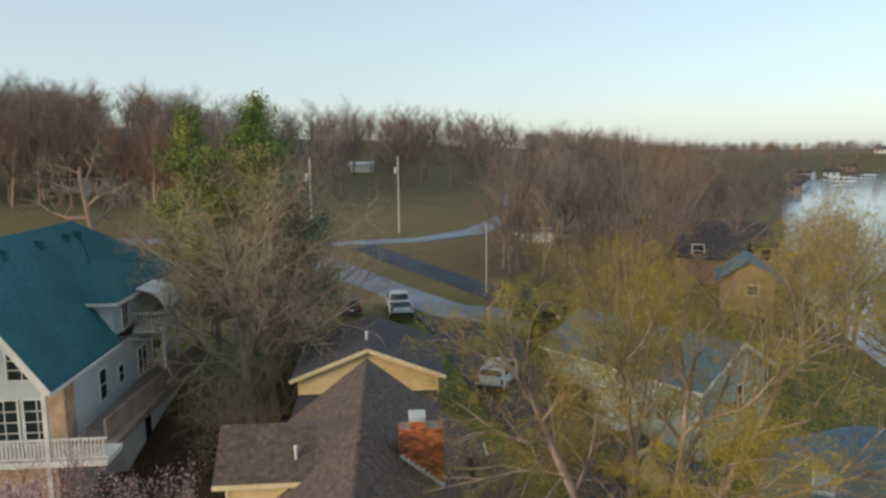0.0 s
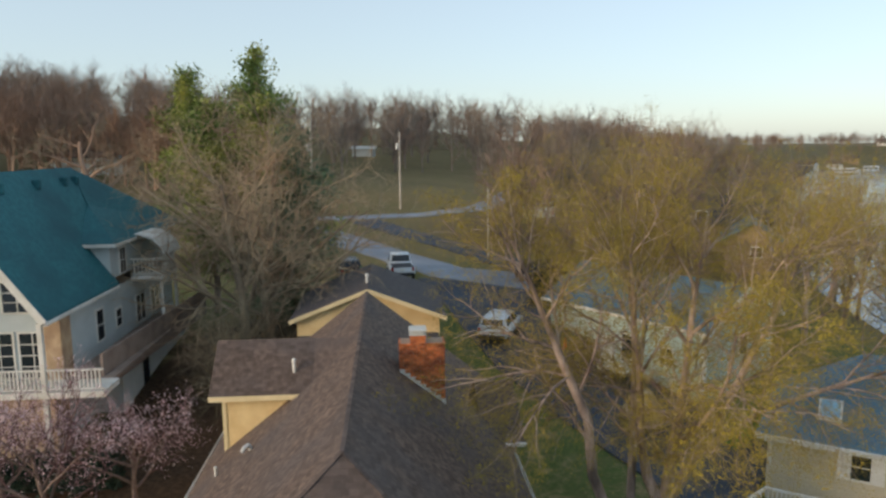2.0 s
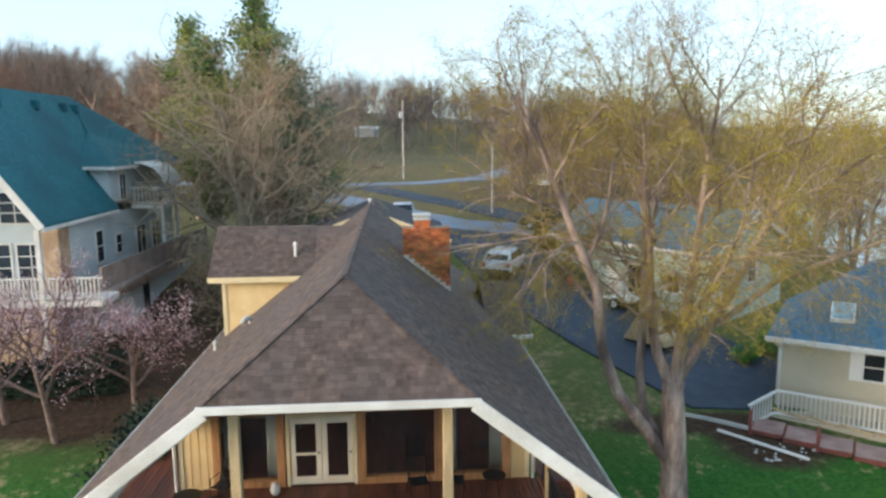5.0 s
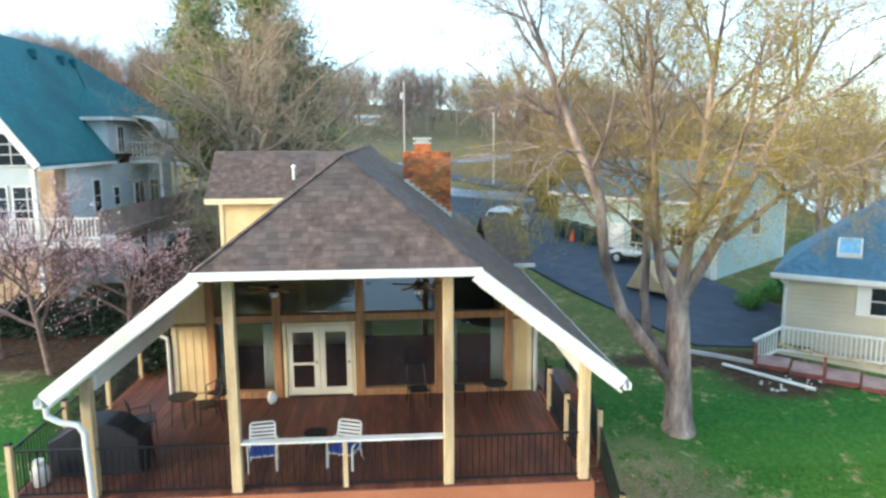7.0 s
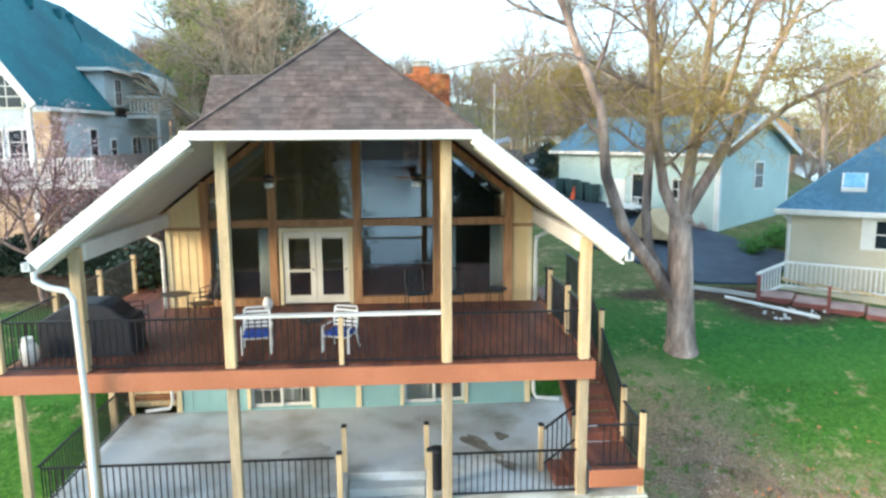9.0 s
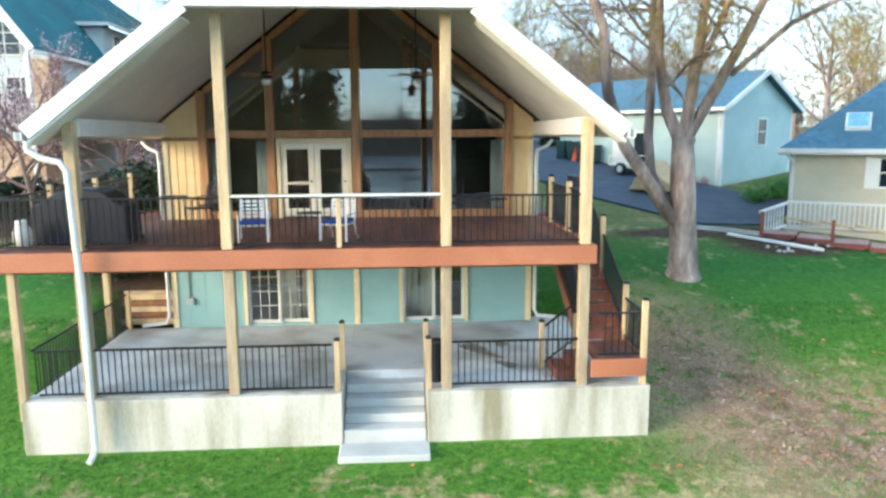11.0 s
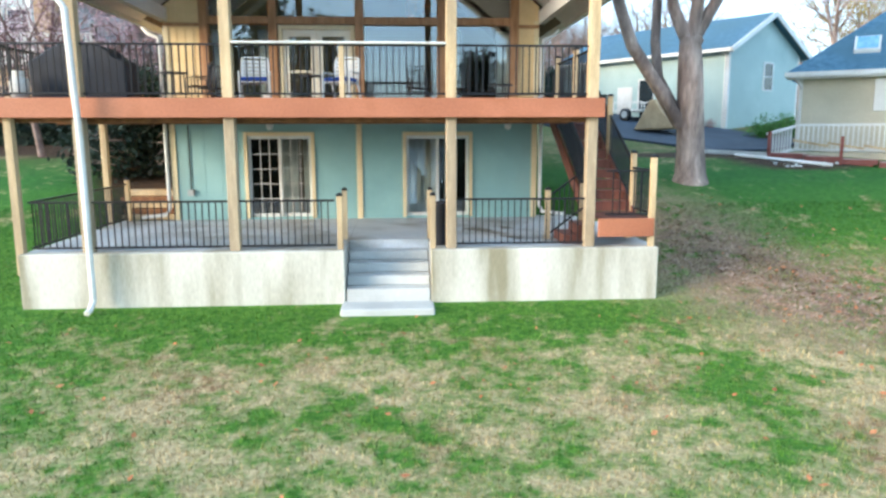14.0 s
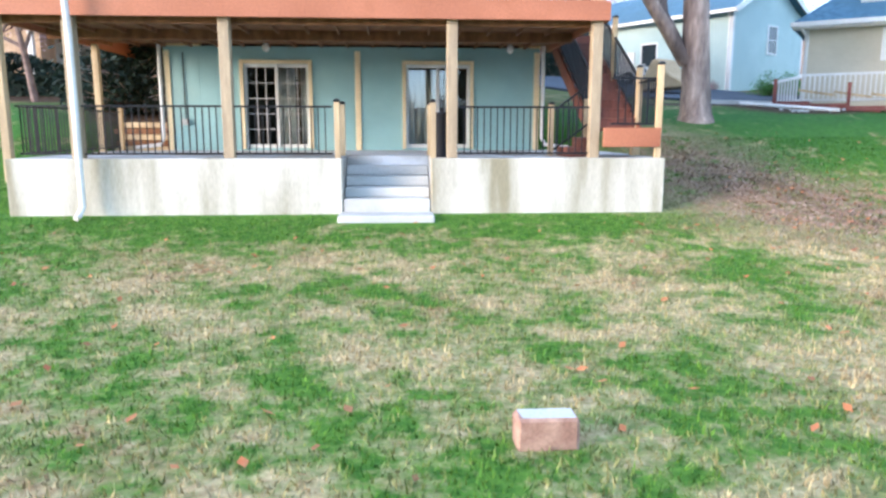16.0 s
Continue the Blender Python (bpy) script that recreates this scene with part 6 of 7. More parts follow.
round_table(-1.9, 11.6, DECK, 0.25, 0.5, "small round black side table on the deck")
round_table(-5.1, 13.4, DECK, 0.32, 0.7, "round black metal patio table")
metal_chair(-4.6, 13.6, DECK, -60)
metal_chair(-5.8, 12.8, DECK, 120)
metal_chair(-4.5, 14.4, DECK, -20)
metal_chair(0.3, 14.2, DECK, 10)
metal_chair(1.2, 14.2, DECK, -8)
round_table(2.2, 14.2, DECK, 0.3, 0.5, "small round black table by the window")

grill = thing("covered_grill", (-5.9, 11.4, DECK), "barbecue grill under a dark fitted vinyl cover", "grill")
prof = [(-6.96, 0.02), (-6.98, 0.70), (-6.82, 0.78), (-6.5, 0.98), (-6.25, 1.04), (-5.85, 1.04), (-5.62, 0.97), (-5.42, 0.78), (-5.26, 0.73), (-5.22, 0.02)]
gb = slab([(x, 11.05, DECK + z) for x, z in prof], (0, 0.75, 0))
bmesh.ops.bevel(gb, geom=gb.edges[:], offset=0.025, segments=1, affect="EDGES")
part("cover", gb, "cover", grill, "dark vinyl cover")
part("hem", box(-6.99, -5.2, 11.03, 11.82, DECK + 0.01, DECK + 0.06, 0.01), "black_plastic", grill)
part("tag", box(-6.2, -6.0, 11.02, 11.04, DECK + 0.12, DECK + 0.17), "white", grill)
tank = thing("propane_tank", (-7.0, 10.75, DECK), "white propane gas bottle on the deck", "gas bottle")
part("bottle", lathe([(0.12, 0.0), (0.12, 0.03), (0.15, 0.06), (0.16, 0.12), (0.16, 0.30), (0.13, 0.38), (0.06, 0.42)], (-7.0, 10.75, DECK), 16), "white", tank, "", True)
part("collar", lathe([(0.11, 0.40), (0.11, 0.50)], (-7.0, 10.75, DECK), 12), "white", tank)
part("valve", lathe([(0.03, 0.42), (0.03, 0.48)], (-7.0, 10.75, DECK), 8), "black_metal", tank)
urn = thing("white_urn", (-3.3, 14.6, DECK), "small white ceramic urn beside the door", "urn")
part("body", lathe([(0.07, 0), (0.12, 0.07), (0.13, 0.16), (0.09, 0.25), (0.08, 0.27), (0.1, 0.29)], (-3.3, 14.6, DECK), 16), "white", urn, "", True)
bin_ = thing("black_bin", (0.56, 10.62, PATIO), "tall black plastic bin beside the patio post", "bin")
part("body", lathe([(0.13, 0.0), (0.14, 0.02), (0.155, 0.76), (0.17, 0.78), (0.17, 0.82)], (0.56, 10.62, PATIO), 14), "black_plastic", bin_, "", True)
part("rim", lathe([(0.175, 0.78), (0.175, 0.81)], (0.56, 10.62, PATIO), 14), "black_plastic", bin_)

for x in (-2.85, 0.3):
    fan = thing("ceiling_fan", (x, 12.9, 7.6), "dark porch ceiling fan with a white globe light", "fan", "porch fans")
    zc = roof_z(x) - 0.27
    part("downrod", tube([(x, 12.9, zc), (x, 12.9, 7.05)], 0.015, 6), "black_metal", fan)
    part("motor", lathe([(0.05, 0.12), (0.12, 0.08), (0.13, 0.0), (0.08, -0.04)], (x, 12.9, 6.95), 12), "black_metal", fan, "", True)
    part("globe", lathe([(0.06, 0.0), (0.11, -0.05), (0.09, -0.11), (0.02, -0.13)], (x, 12.9, 6.91), 12), "white", fan, "white glass globe", True)
    for k in range(5):
        a = k * math.tau / 5 + 0.3
        d, p = Vector((math.cos(a), math.sin(a), 0)), Vector((x, 12.9, 6.99))
        part("blade", beam(p + d * 0.12, p + d * 0.62, 0.13, 0.012, 0.004), "frame_wood", fan)
part("cable", tube([(-5.3, WY - 0.02, 3.3), (-5.3, WY - 0.02, 1.75)], 0.012, 5), "black_metal", house, "dark conduit")
part("outlet_box", box(-5.38, -5.22, WY - 0.07, WY - 0.002, 1.6, 1.75, 0.008), "concrete", house, "grey outlet box")
for x in (-3.1, 2.3):
    part("ceiling_lamp", lathe([(0.05, 0.06), (0.08, 0.0), (0.07, -0.08), (0.02, -0.12)], (x, 13.6, DECK - 0.42), 10), "white", deck)

# timber bits under the side deck, cable spool stones
stack = thing("timber_stack", (-6.5, 15.9, 0.9), "low stack of weathered landscape timbers", "timber stack")
rs = random.Random(3)
for k in range(5):
    for m in range(2):
        part("timber_log", beam((-7.2 + rs.uniform(-0.1, 0.1), 15.75 + m * 0.3 + k * 0.05, 1.0 + k * 0.15), (-5.85, 15.75 + m * 0.3 + k * 0.05, 1.0 + k * 0.15), 0.28, 0.14, 0.02), "underdeck" if k % 2 else "timber", stack)

# pipe and rubble on the lawn
pp = thing("white_pipe", (12.1, 19.5, 2.1), "long white plastic pipe lying on the grass", "pipe")
part("pipe", tube([(11.05, 20.5, ground_z(11.05, 20.5) + 0.08), (13.25, 18.55, ground_z(13.25, 18.55) + 0.08)], 0.06, 10), "white", pp)
for k in range(26):
    x, y = 12.5 + rs.uniform(-0.8, 1.3), 19.3 + rs.uniform(-0.7, 0.5)
    st = thing("rubble_stone", (x, y, ground_z(x, y)), "pale broken rubble stone beside the ramp", "stone", "rubble beside the pipe", local=True)
    b = bmesh.new()
    bmesh.ops.create_icosphere(b, subdivisions=1, radius=rs.uniform(0.03, 0.075))
    for v in b.verts:
        v.co = Vector((v.co.x * rs.uniform(0.8, 1.3), v.co.y * rs.uniform(0.8, 1.2), v.co.z * 0.7 + 0.03))
    part("stone", b, "concrete", st)


edge = thing("path_edging", (11.3, 21.0, ground_z(11.3, 21.0)), "pale timber edging between driveway and mulch", "edging")
ep = [(10.2, 21.85), (11.0, 21.4), (11.7, 20.95), (12.35, 20.45)]
for (x0, y0), (x1, y1) in zip(ep, ep[1:]):
    part("edging_board", beam((x0, y0, ground_z(x0, y0) + 0.06), (x1, y1, ground_z(x1, y1) + 0.06), 0.06, 0.16, 0.008), "concrete", edge)
rv = random.Random(19)
for x, y, w in ((15.2, 26.3, 0.9), (16.4, 27.5, 0.8), (17.4, 28.6, 0.8)):
    z = ground_z(x, y)
    gs = thing("green_shrub", (x, y, z), "low leafy green shrub beside the cottage corner", "shrub", "shrubs behind the cottage")
    S = Limbs(int(x * 10))
    for m in range(9):
        S.limb((x, y, z - 0.03), (rv.uniform(-0.9, 0.9), rv.uniform(-0.9, 0.9), 0.8), w * rv.uniform(0.6, 1.0), 0.014, 0, dict(steps=[3, 3, 2], wobble=[0.2, 0.3, 0.3], lift=[0, 0, 0], taper=0.4, sides=[3, 3, 3], kids=[5, 4], bare=[0.2, 0.1], angle=[40, 45], ratio=[0.6, 0.5], thin=0.7, leaf_from=1))
    raw("branches", S.v, S.f, "bark_light", gs)
    v, f = leaves_mesh(S.tips, 3, 0.05, 0.08, S.rng)
    raw("foliage", v, f, "shrub_green", gs)


# vehicles
def wheel(t, x, y, r=0.33):
    w = part("wheel", tube([(x - 0.1, y, r), (x + 0.1, y, r)], r, 16), "black_plastic", t)
    part("rim", tube([(x - 0.105, y, r), (x + 0.105, y, r)], r * 0.6, 12), "concrete", w)


def car(name, x, y, turn, paint, label, kind="hatch"):
    """A car that looks along its local y; built at its wheels' level."""
    t = thing(name, (x, y, ground_z(x, y) + 0.06), label, "car", turn=turn, local=True)
    L, W = (5.4, 0.95) if kind == "truck" else (4.5, 0.89)
    h0 = 0.45 if kind == "truck" else 0.32
    hb = 1.1 if kind == "truck" else 0.95
    low = [(-L / 2, h0 + 0.1), (-L / 2 + 0.05, hb - 0.05), (-L / 2 + 0.3, hb), (L / 2 - 0.9, hb), (L / 2 - 0.1, hb - 0.18), (L / 2, h0 + 0.15), (L / 2 - 0.1, h0), (-L / 2 + 0.1, h0)]
    b = slab([(-W, u, z) for u, z in low], (2 * W, 0, 0))
    bmesh.ops.bevel(b, geom=b.edges[:], offset=0.06, segments=2, affect="EDGES")
    body = part("body", b, paint, t, "", True)
    top = 1.85 if kind == "truck" else 1.52
    cab = [(-0.6, hb), (-0.35, top - 0.06), (-0.2, top), (0.75, top), (1.55, hb)] if kind == "truck" else [(-L / 2 + 0.12, hb), (-L / 2 + 0.4, top - 0.08), (-L / 2 + 0.65, top), (0.35, top), (1.25, hb)]
    b = bmesh.new()
    lo = [(u, z) for u, z in cab]
    vs = []
    for u, z in lo:
        f = (z - hb) / (top - hb)
        hw = W - 0.06 - 0.16 * f
        vs.append((b.verts.new((-hw, u, z)), b.verts.new((hw, u, z))))
    for (a, c), (d, e) in zip(vs, vs[1:]):
        b.faces.new([a, c, e, d])
    b.faces.new([a for a, c in vs][::-1])
    b.faces.new([c for a, c in vs])
    bmesh.ops.recalc_face_normals(b, faces=b.faces[:])
    bmesh.ops.bevel(b, geom=b.edges[:], offset=0.05, segments=2, affect="EDGES")
    part("cabin", b, paint, t, "", True)
    u0, z0 = cab[0]
    u1, z1 = cab[1]
    part("rear_window", slab([(-W + 0.2, u0 + 0.1 - 0.03, z0 + 0.14), (W - 0.2, u0 + 0.1 - 0.03, z0 + 0.14), (W - 0.28, u1 - 0.04, z1 - 0.06), (-W + 0.28, u1 - 0.04, z1 - 0.06)], (0, -0.025, 0.0)), "dark_glass", t)
    for s in (-1, 1):
        part("side_window", slab([(s * (W - 0.07), cab[0][0] + 0.4, hb + 0.08), (s * (W - 0.07), cab[-1][0] - 0.35, hb + 0.08), (s * (W - 0.17), cab[3][0] - 0.1, top - 0.1), (s * (W - 0.17), cab[2][0] + 0.15, top - 0.1)], (s * 0.03, 0, 0)), "dark_glass", t)
        part("tail_light", box(s * (W - 0.14) - 0.08, s * (W - 0.14) + 0.08, -L / 2 - 0.02, -L / 2 + 0.1, hb - 0.28, hb - 0.02, 0.015), "tail_red", t, "red tail light")
        for y2 in (-L / 2 + 0.85, L / 2 - 0.9):
            wheel(t, s * (W - 0.08), y2)
    part("windscreen", slab([(-W + 0.2, cab[-1][0] - 0.05, hb + 0.08), (W - 0.2, cab[-1][0] - 0.05, hb + 0.08), (W - 0.28, cab[-2][0] + 0.1, top - 0.08), (-W + 0.28, cab[-2][0] + 0.1, top - 0.08)], (0, 0.03, 0.02)), "dark_glass", t)
    part("rear_bumper", box(-W + 0.05, W - 0.05, -L / 2 - 0.08, -L / 2 + 0.05, h0, h0 + 0.22, 0.03), "black_plastic", t)
    part("plate", box(-0.2, 0.2, -L / 2 - 0.03, -L / 2 - 0.01, hb - 0.25, hb - 0.13), "white", t)
    if kind == "truck":
        part("truck_bed", box(-W + 0.12, W - 0.12, -L / 2 + 0.1, -0.7, hb - 0.02, hb + 0.01), "black_plastic", t)
    return t


car("white_hatchback", 6.6, 39.8, -24, "car_white", "white hatchback parked on the dark driveway")
car("silver_pickup", 0.6, 54.6, 4, "car_white", "silver pickup truck parked beside the road", "truck")
car("dark_car", -3.6, 55.0, 10, "car_black", "dark saloon car parked on the grass")
car("dark_car", 11.9, 52.0, 75, "car_black", "dark car parked beyond the garage")


# bins, cone and covered mower along the garage wall
gm = pose(15.27, 30.35, 2.8, 0, 0, 33)
for k in range(4):
    p = gm @ Vector((-0.55, 7.4 + k * 0.75, 0))
    p.z = ground_z(p.x, p.y) + 0.05
    b = thing("wheelie_bin", tuple(p), "dark green wheeled refuse bin by the garage wall", "bin", "bins along the garage", turn=33, local=True)
    part("body", hexa(bmesh.new(), [(-0.22, -0.25, 0.05), (0.22, -0.25, 0.05), (0.22, 0.25, 0.05), (-0.22, 0.25, 0.05), (-0.29, -0.33, 0.98), (0.29, -0.33, 0.98), (0.29, 0.33, 0.98), (-0.29, 0.33, 0.98)]), "bin_green", b)
    part("lid", box(-0.31, 0.31, -0.35, 0.35, 0.98, 1.05, 0.02), "bin_green", b)
    for s in (-1, 1):
        part("wheel", tube([(s * 0.2, 0.26, 0.1), (s * 0.26, 0.26, 0.1)], 0.1, 10), "black_plastic", b)
M_cone = Vector((10.0, 37.2, 0))
cone = thing("traffic_cone", (M_cone.x, M_cone.y, ground_z(M_cone.x, M_cone.y) + 0.05), "orange traffic cone standing on the driveway", "cone", local=True)
part("cone_body", lathe([(0.2, 0.03), (0.05, 0.75), (0.02, 0.78)], (0, 0, 0), 12), "cone_orange", cone)
part("cone_base", box(-0.26, 0.26, -0.26, 0.26, 0, 0.04, 0.01), "cone_orange", cone)
p = Vector((11.65, 28.6, 0))
cov = thing("covered_trailer", (p.x, p.y, ground_z(p.x, p.y) + 0.05), "small vehicle under a tan canvas cover", "covered vehicle", turn=33, local=True)
cb = slab([(-0.65, u, z) for u, z in ((-1.2, 0.2), (-1.1, 0.5), (-0.5, 0.8), (0.1, 1.5), (0.4, 1.45), (0.9, 0.6), (1.2, 0.15))], (1.3, 0, 0))
bmesh.ops.bevel(cb, geom=cb.edges[:], offset=0.06, segments=1, affect="EDGES")
part("canvas", cb, "canvas", cov, "tan canvas cover")
p = gm @ Vector((-1.2, 4.3, 0))
tr = thing("utility_trailer", (p.x, p.y, ground_z(p.x, p.y) + 0.05), "small white railed utility trailer", "trailer", turn=33, local=True)
part("bed", box(-0.7, 0.7, -0.9, 0.9, 0.45, 0.55, 0.01), "white", tr)
for s in (-1, 1):
    part("side_rail", box(s * 0.68 - 0.02, s * 0.68 + 0.02, -0.9, 0.9, 0.9, 0.95), "white", tr)
    for y2 in (-0.88, 0.0, 0.88):
        part("upright", box(s * 0.68 - 0.02, s * 0.68 + 0.02, y2 - 0.02, y2 + 0.02, 0.55, 0.9), "white", tr)
    wheel(tr, s * 0.8, 0.0, 0.3)

rq = random.Random(77)
for k in range(7):
    p = gm @ Vector((-0.45 - rq.random() * 0.3, 0.3 + k * 0.38, 0))
    z = ground_z(p.x, p.y)
    sb = thing("garage_shrub", (p.x, p.y, z), "low dark leafless shrub at the garage foot", "shrub", "shrubs along the garage", local=True)
    S = Limbs(300 + k)
    for m in range(7):
        S.limb((0, 0, -0.03), (rq.uniform(-0.8, 0.8), rq.uniform(-0.8, 0.8), 1), rq.uniform(0.3, 0.6), 0.012, 0, dict(steps=[3, 3, 2], wobble=[0.2, 0.3, 0.3], lift=[0, 0, 0], taper=0.4, sides=[3, 3, 3], kids=[5, 4], bare=[0.2, 0.1], angle=[40, 45], ratio=[0.6, 0.5], thin=0.7))
    raw("branches", S.v, S.f, "twig_red", sb)

# poles and wires
def pole(x, y, h, label, arms=True, r=0.14):
    z = ground_z(x, y)
    t = thing("utility_pole", (x, y, z), label, "utility pole", "utility poles")
    part("shaft", tube([(x, y, z - 0.3), (x, y, z + h)], [r, r * 0.7], 10), "pole_wood", t)
    if arms:
        part("transformer", lathe([(0.22, 0), (0.22, 0.8), (0.1, 0.9)], (x - 0.35, y, z + h - 2.3), 12), "concrete", t)
        part("insulator", lathe([(0.06, 0), (0.08, 0.1), (0.03, 0.25)], (x, y, z + h), 8), "white", t)


pole(1.45, 103.0, 11.2, "tall pale utility pole with a transformer")
pole(-8.9, 79.0, 11.7, "tall pale utility pole with a transformer")
pole(8.7, 60.6, 6.4, "slim grey pole beside the lane", False, 0.09)

# ---- pieces of floors and roofs ----
o = ORIGIN[deck]
board = {}
x = DX0 + 0.06
while x + 0.14 < DX1 - 0.05:
    y1 = 19.9 if x + 0.14 < WX0 - 0.02 else WY - 0.02
    if y1 not in board:
        board[y1] = shared("deck_board", box(0.003, 0.137, 10.06, y1, -0.2 + 0.174, 0.0, 0.004), "deck")
    ob = link("deck_board", board[y1], "deck", deck)
    ob.location = Vector((x, 0, DECK)) - Vector((o.x, o.y, o.z))
    x += 0.14


def lie(poly):
    """A roof plane's frame: a low corner, the level way along it, the way up it and its outward normal, with the outline in it."""
    p = [Vector(q) for q in poly]
    n = (p[1] - p[0]).cross(p[2] - p[0]).normalized()
    if n.z < 0:
        n = -n
    u = Vector((0, 0, 1)).cross(n).normalized()
    v = n.cross(u)
    a = min(p, key=lambda q: q.z)
    return a, u, v, n, [((q - a).dot(u), (q - a).dot(v)) for q in p]


def spans(flat, v):
    xs = []
    for (a, b), (c, d) in zip(flat, flat[1:] + flat[:1]):
        if (b <= v < d) or (d <= v < b):
            xs.append(a + (c - a) * (v - b) / (d - b))
    xs.sort()
    return list(zip(xs[::2], xs[1::2]))


def courses(poly, seed, exposure=0.14, width=0.21):
    """Each shingle's place on a roof plane: along, up, width."""
    r = random.Random(seed)
    a, u, v, n, flat = lie(poly)
    top = max(q[1] for q in flat)
    k = 0
    while k * exposure < top:
        h = k * exposure
        for x0, x1 in spans(flat, h + exposure * 0.45):
            x = x0 - r.random() * width
            while x < x1:
                w = width * r.choice((0.6, 0.8, 1.0, 1.0, 1.3))
                s, e = max(x, x0), min(x + w, x1)
                if e - s > 0.03:
                    yield a, u, v, n, s, h, e - s - 0.006, r.random()
                x += w
        k += 1


def shingle_sheet(poly, seed, material, parent, label):
    vs, fs = [], []
    for a, u, v, n, s, h, w, q in courses(poly, seed):
        p = a + u * s + v * h
        lift = 0.008 + q * 0.007
        k = len(vs)
        vs += [tuple(p + n * 0.003), tuple(p + u * w + n * 0.003), tuple(p + n * lift), tuple(p + u * w + n * lift), tuple(p + u * w + v * 0.15 + n * 0.006), tuple(p + v * 0.15 + n * 0.006)]
        fs += [(k, k + 1, k + 3, k + 2), (k + 2, k + 3, k + 4, k + 5), (k, k + 2, k + 5), (k + 1, k + 4, k + 3)]
    ob = raw("shingle_layer", vs, fs, material, parent, label)
    return tagged(ob, kind="stuff")


shingle_sheet(ROOF_L, 1, "shingle", roof, "brown shingle courses")
shingle_sheet(ROOF_R, 2, "shingle", roof, "brown shingle courses")
shingle_sheet([(WGX - 0.35, WYR, WRZ), (WGX - 0.35, WYF - 0.35, WEZ - 0.24), (RX - 1.5, WYF - 0.35, WEZ - 0.24), (RX - 1.5, WYR, WRZ)], 3, "shingle", roof, "brown wing shingles")
# the front hip, shingle by shingle
tab = {}
for a, u, v, n, s, h, w, q in courses(ROOF_F, 4):
    kind = int(q * 4)
    if kind not in tab:
        lift = 0.008 + kind * 0.0025
        b = hexa(bmesh.new(), [(0, 0, 0.002), (1, 0, 0.002), (1, 0.15, 0.002), (0, 0.15, 0.002), (0, 0, lift), (1, 0, lift), (1, 0.15, 0.006), (0, 0.15, 0.006)])
        tab[kind] = shared("shingle", b, "shingle")
    ob = link("shingle", tab[kind], "shingle", roof)
    m = Matrix((u, v, n)).transposed().to_4x4()
    m.translation = a + u * s + v * h - ORIGIN[roof]
    ob.matrix_basis = m @ Matrix.Diagonal((w, 1, 1, 1))
for p, q in (((RX, AY, RZ), (RX - TW, FY, TZ)), ((RX, AY, RZ), (RX + TW, FY, TZ)), ((RX, AY, RZ), (RX, BY, RZ))):
    p, q = Vector(p), Vector(q)
    k = int((q - p).length / 0.2)
    me = shared("ridge_cap", beam((0, 0, 0), (0, 0.24, 0.006), 0.10, 0.014), "shingle")
    d = (q - p).normalized()
    for i in range(k):
        ob = link("ridge_cap", me, "shingle", roof)
        rot = d.to_track_quat("Y", "Z").to_matrix().to_4x4()
        rot.translation = p + d * (i * 0.2) + Vector((0, 0, 0.012)) - ORIGIN[roof]
        ob.matrix_basis = rot

# the lawn's grass blades
rg = np.random.RandomState(4)
N = 260000
gx = rg.uniform(-13, 14, N)
gy = -1.0 + 16.0 * rg.rand(N) ** 1.25
keep = ~((gx > -7.05) & (gx < 4.7) & (gy > 9.9) & (gy < 15.2)) & ~((gx > -1.4) & (gx < 0.5) & (gy > 9.0) & (gy < 10.1)) & ~((gx > 0.46) & (gx < 0.93) & (gy > 1.49) & (gy < 1.75))
gx, gy = gx[keep], gy[keep]
hgt = rg.uniform(0.025, 0.07, len(gx)) * np.where(rg.rand(len(gx)) < 0.06, 1.7, 1.0)
ang = rg.uniform(0, math.tau, len(gx))
gz0 = np.array([ground_z(a, b) for a, b in zip(gx, gy)]) - 0.004
wd = rg.uniform(0.005, 0.012, len(gx))
dx, dy = np.cos(ang) * wd, np.sin(ang) * wd
lx, ly = rg.normal(0, 0.022, len(gx)), rg.normal(0, 0.022, len(gx))
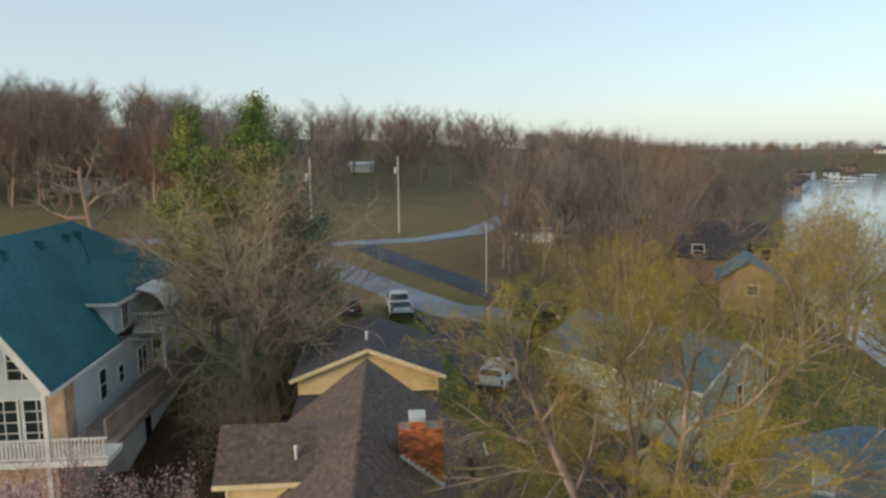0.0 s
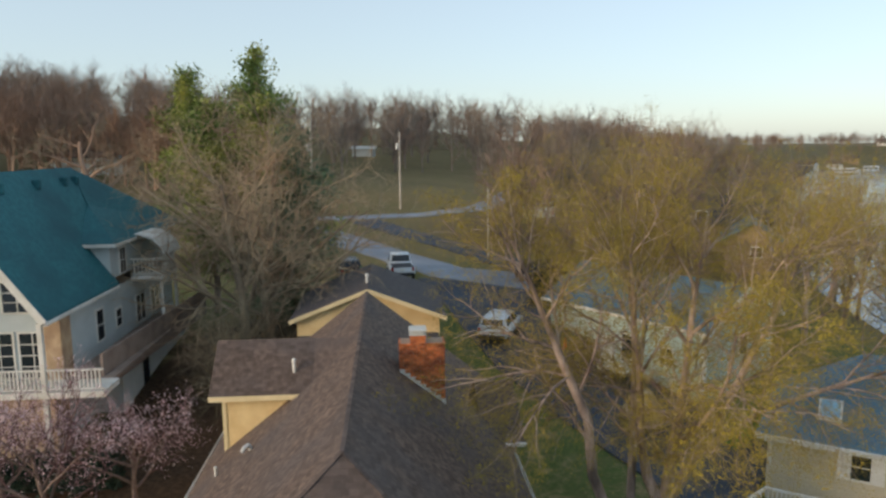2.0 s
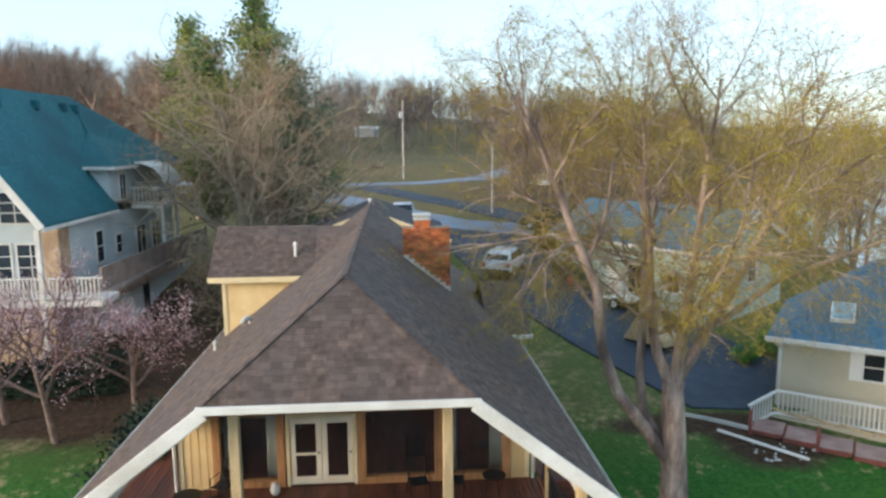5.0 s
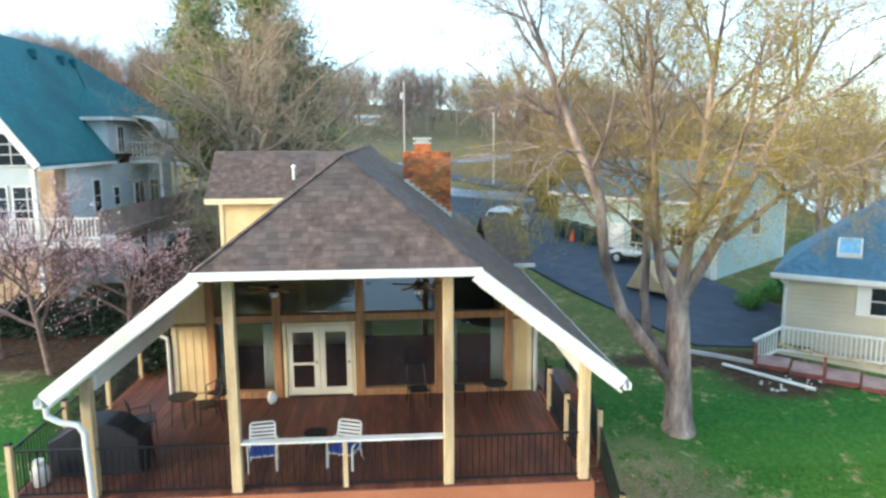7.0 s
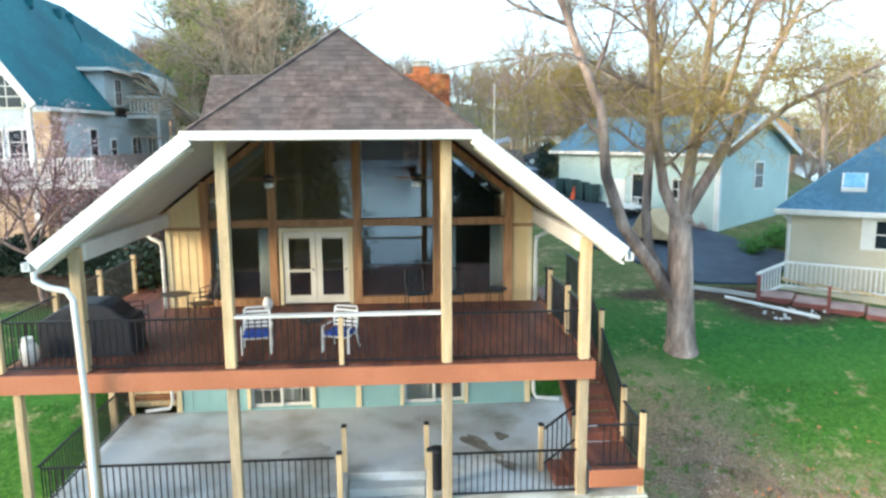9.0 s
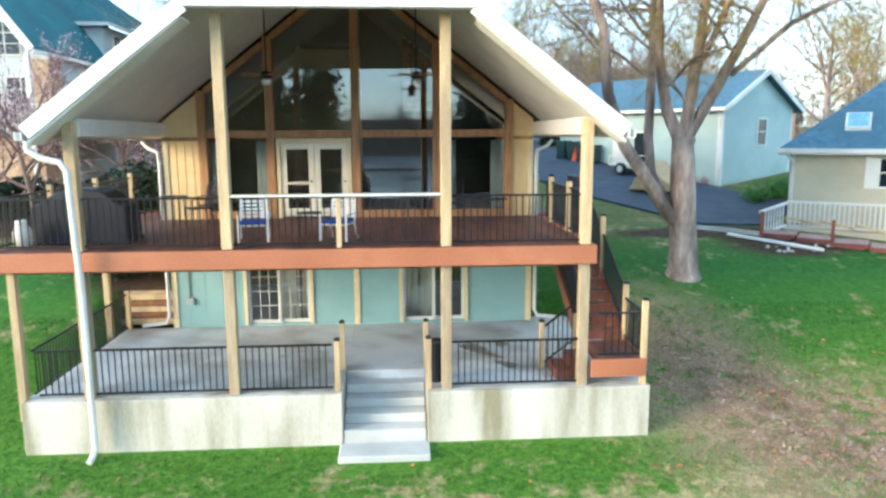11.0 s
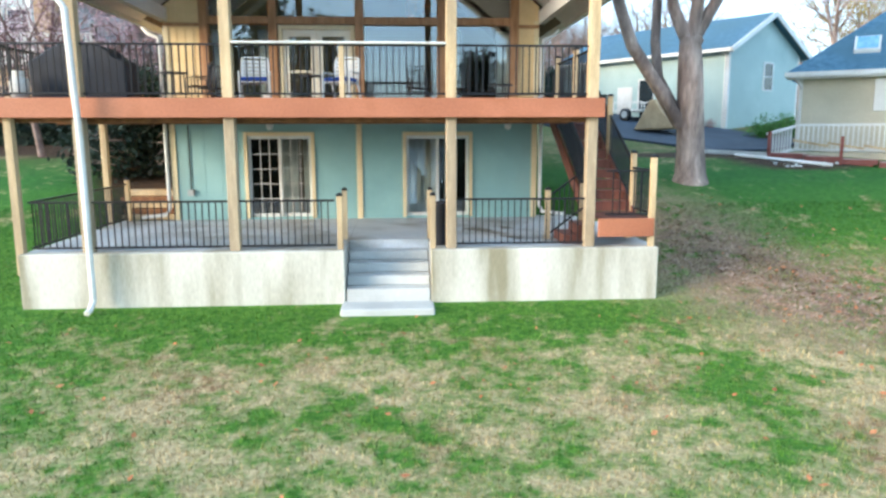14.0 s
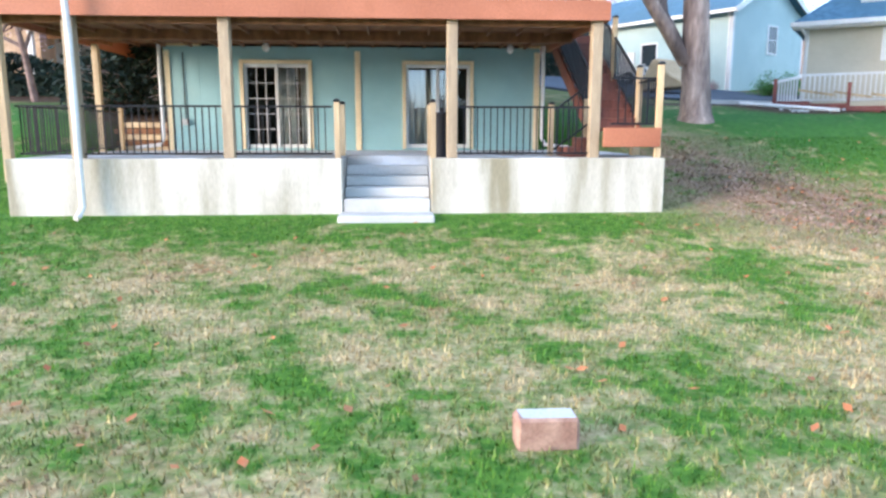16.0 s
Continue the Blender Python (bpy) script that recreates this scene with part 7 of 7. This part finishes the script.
bl = np.stack([np.stack([gx - dx, gy - dy, gz0], 1), np.stack([gx + dx, gy + dy, gz0], 1), np.stack([gx + lx, gy + ly, gz0 + hgt], 1)], 1).reshape(-1, 3)
gi = np.arange(len(bl)).reshape(-1, 3)
tagged(raw("grass", bl, gi, "blade"), "short mixed green and straw grass blades", "grass", kind="stuff")

rl = random.Random(12)
lv, lf = [], []
litter_v, litter_f = [], []
for k in range(620):
    x, y = (rl.uniform(-8, 10), rl.uniform(0.5, 9.8)) if k < 260 else (rl.gauss(9.5, 2.6), rl.gauss(9.5, 2.4))
    if -7.1 < x < 4.7 and y > 9.3:
        continue
    z = ground_z(x, y) + rl.uniform(0.03, 0.06)
    a, s = rl.uniform(0, math.tau), rl.uniform(0.03, 0.065)
    d, e = Vector((math.cos(a), math.sin(a), rl.uniform(-0.4, 0.4))) * s, Vector((-math.sin(a), math.cos(a), rl.uniform(-0.5, 0.5))) * s * 0.6
    p, q = Vector((x, y, z)), len(lv)
    lv += [tuple(p - d), tuple(p + e), tuple(p + d), tuple(p - e)]
    lf += [(q, q + 1, q + 2), (q, q + 2, q + 3)]
for k in range(6500):
    y = rl.gauss(11.2, 2.2)
    x = rl.gauss(6.6 + 0.55 * (12.5 - y), 1.1)
    if -7.1 < x < 4.75 and y > 9.3:
        continue
    z = ground_z(x, y) + rl.uniform(0.02, 0.05)
    a, s = rl.uniform(0, math.tau), rl.uniform(0.015, 0.045)
    d, e = Vector((math.cos(a), math.sin(a), rl.uniform(-0.5, 0.5))) * s, Vector((-math.sin(a), math.cos(a), rl.uniform(-0.5, 0.5))) * s * 0.6
    p, q = Vector((x, y, z)), len(litter_v)
    litter_v += [tuple(p - d), tuple(p + e), tuple(p + d), tuple(p - e)]
    litter_f += [(q, q + 1, q + 2), (q, q + 2, q + 3)]
tagged(raw("leaf_litter", litter_v, litter_f, "litter"), "dry grey brown leaf litter on the bank", "leaves", kind="stuff")
tagged(raw("fallen_leaves", lv, lf, "leaf"), "scattered orange and brown fallen leaves", "leaves", kind="stuff")
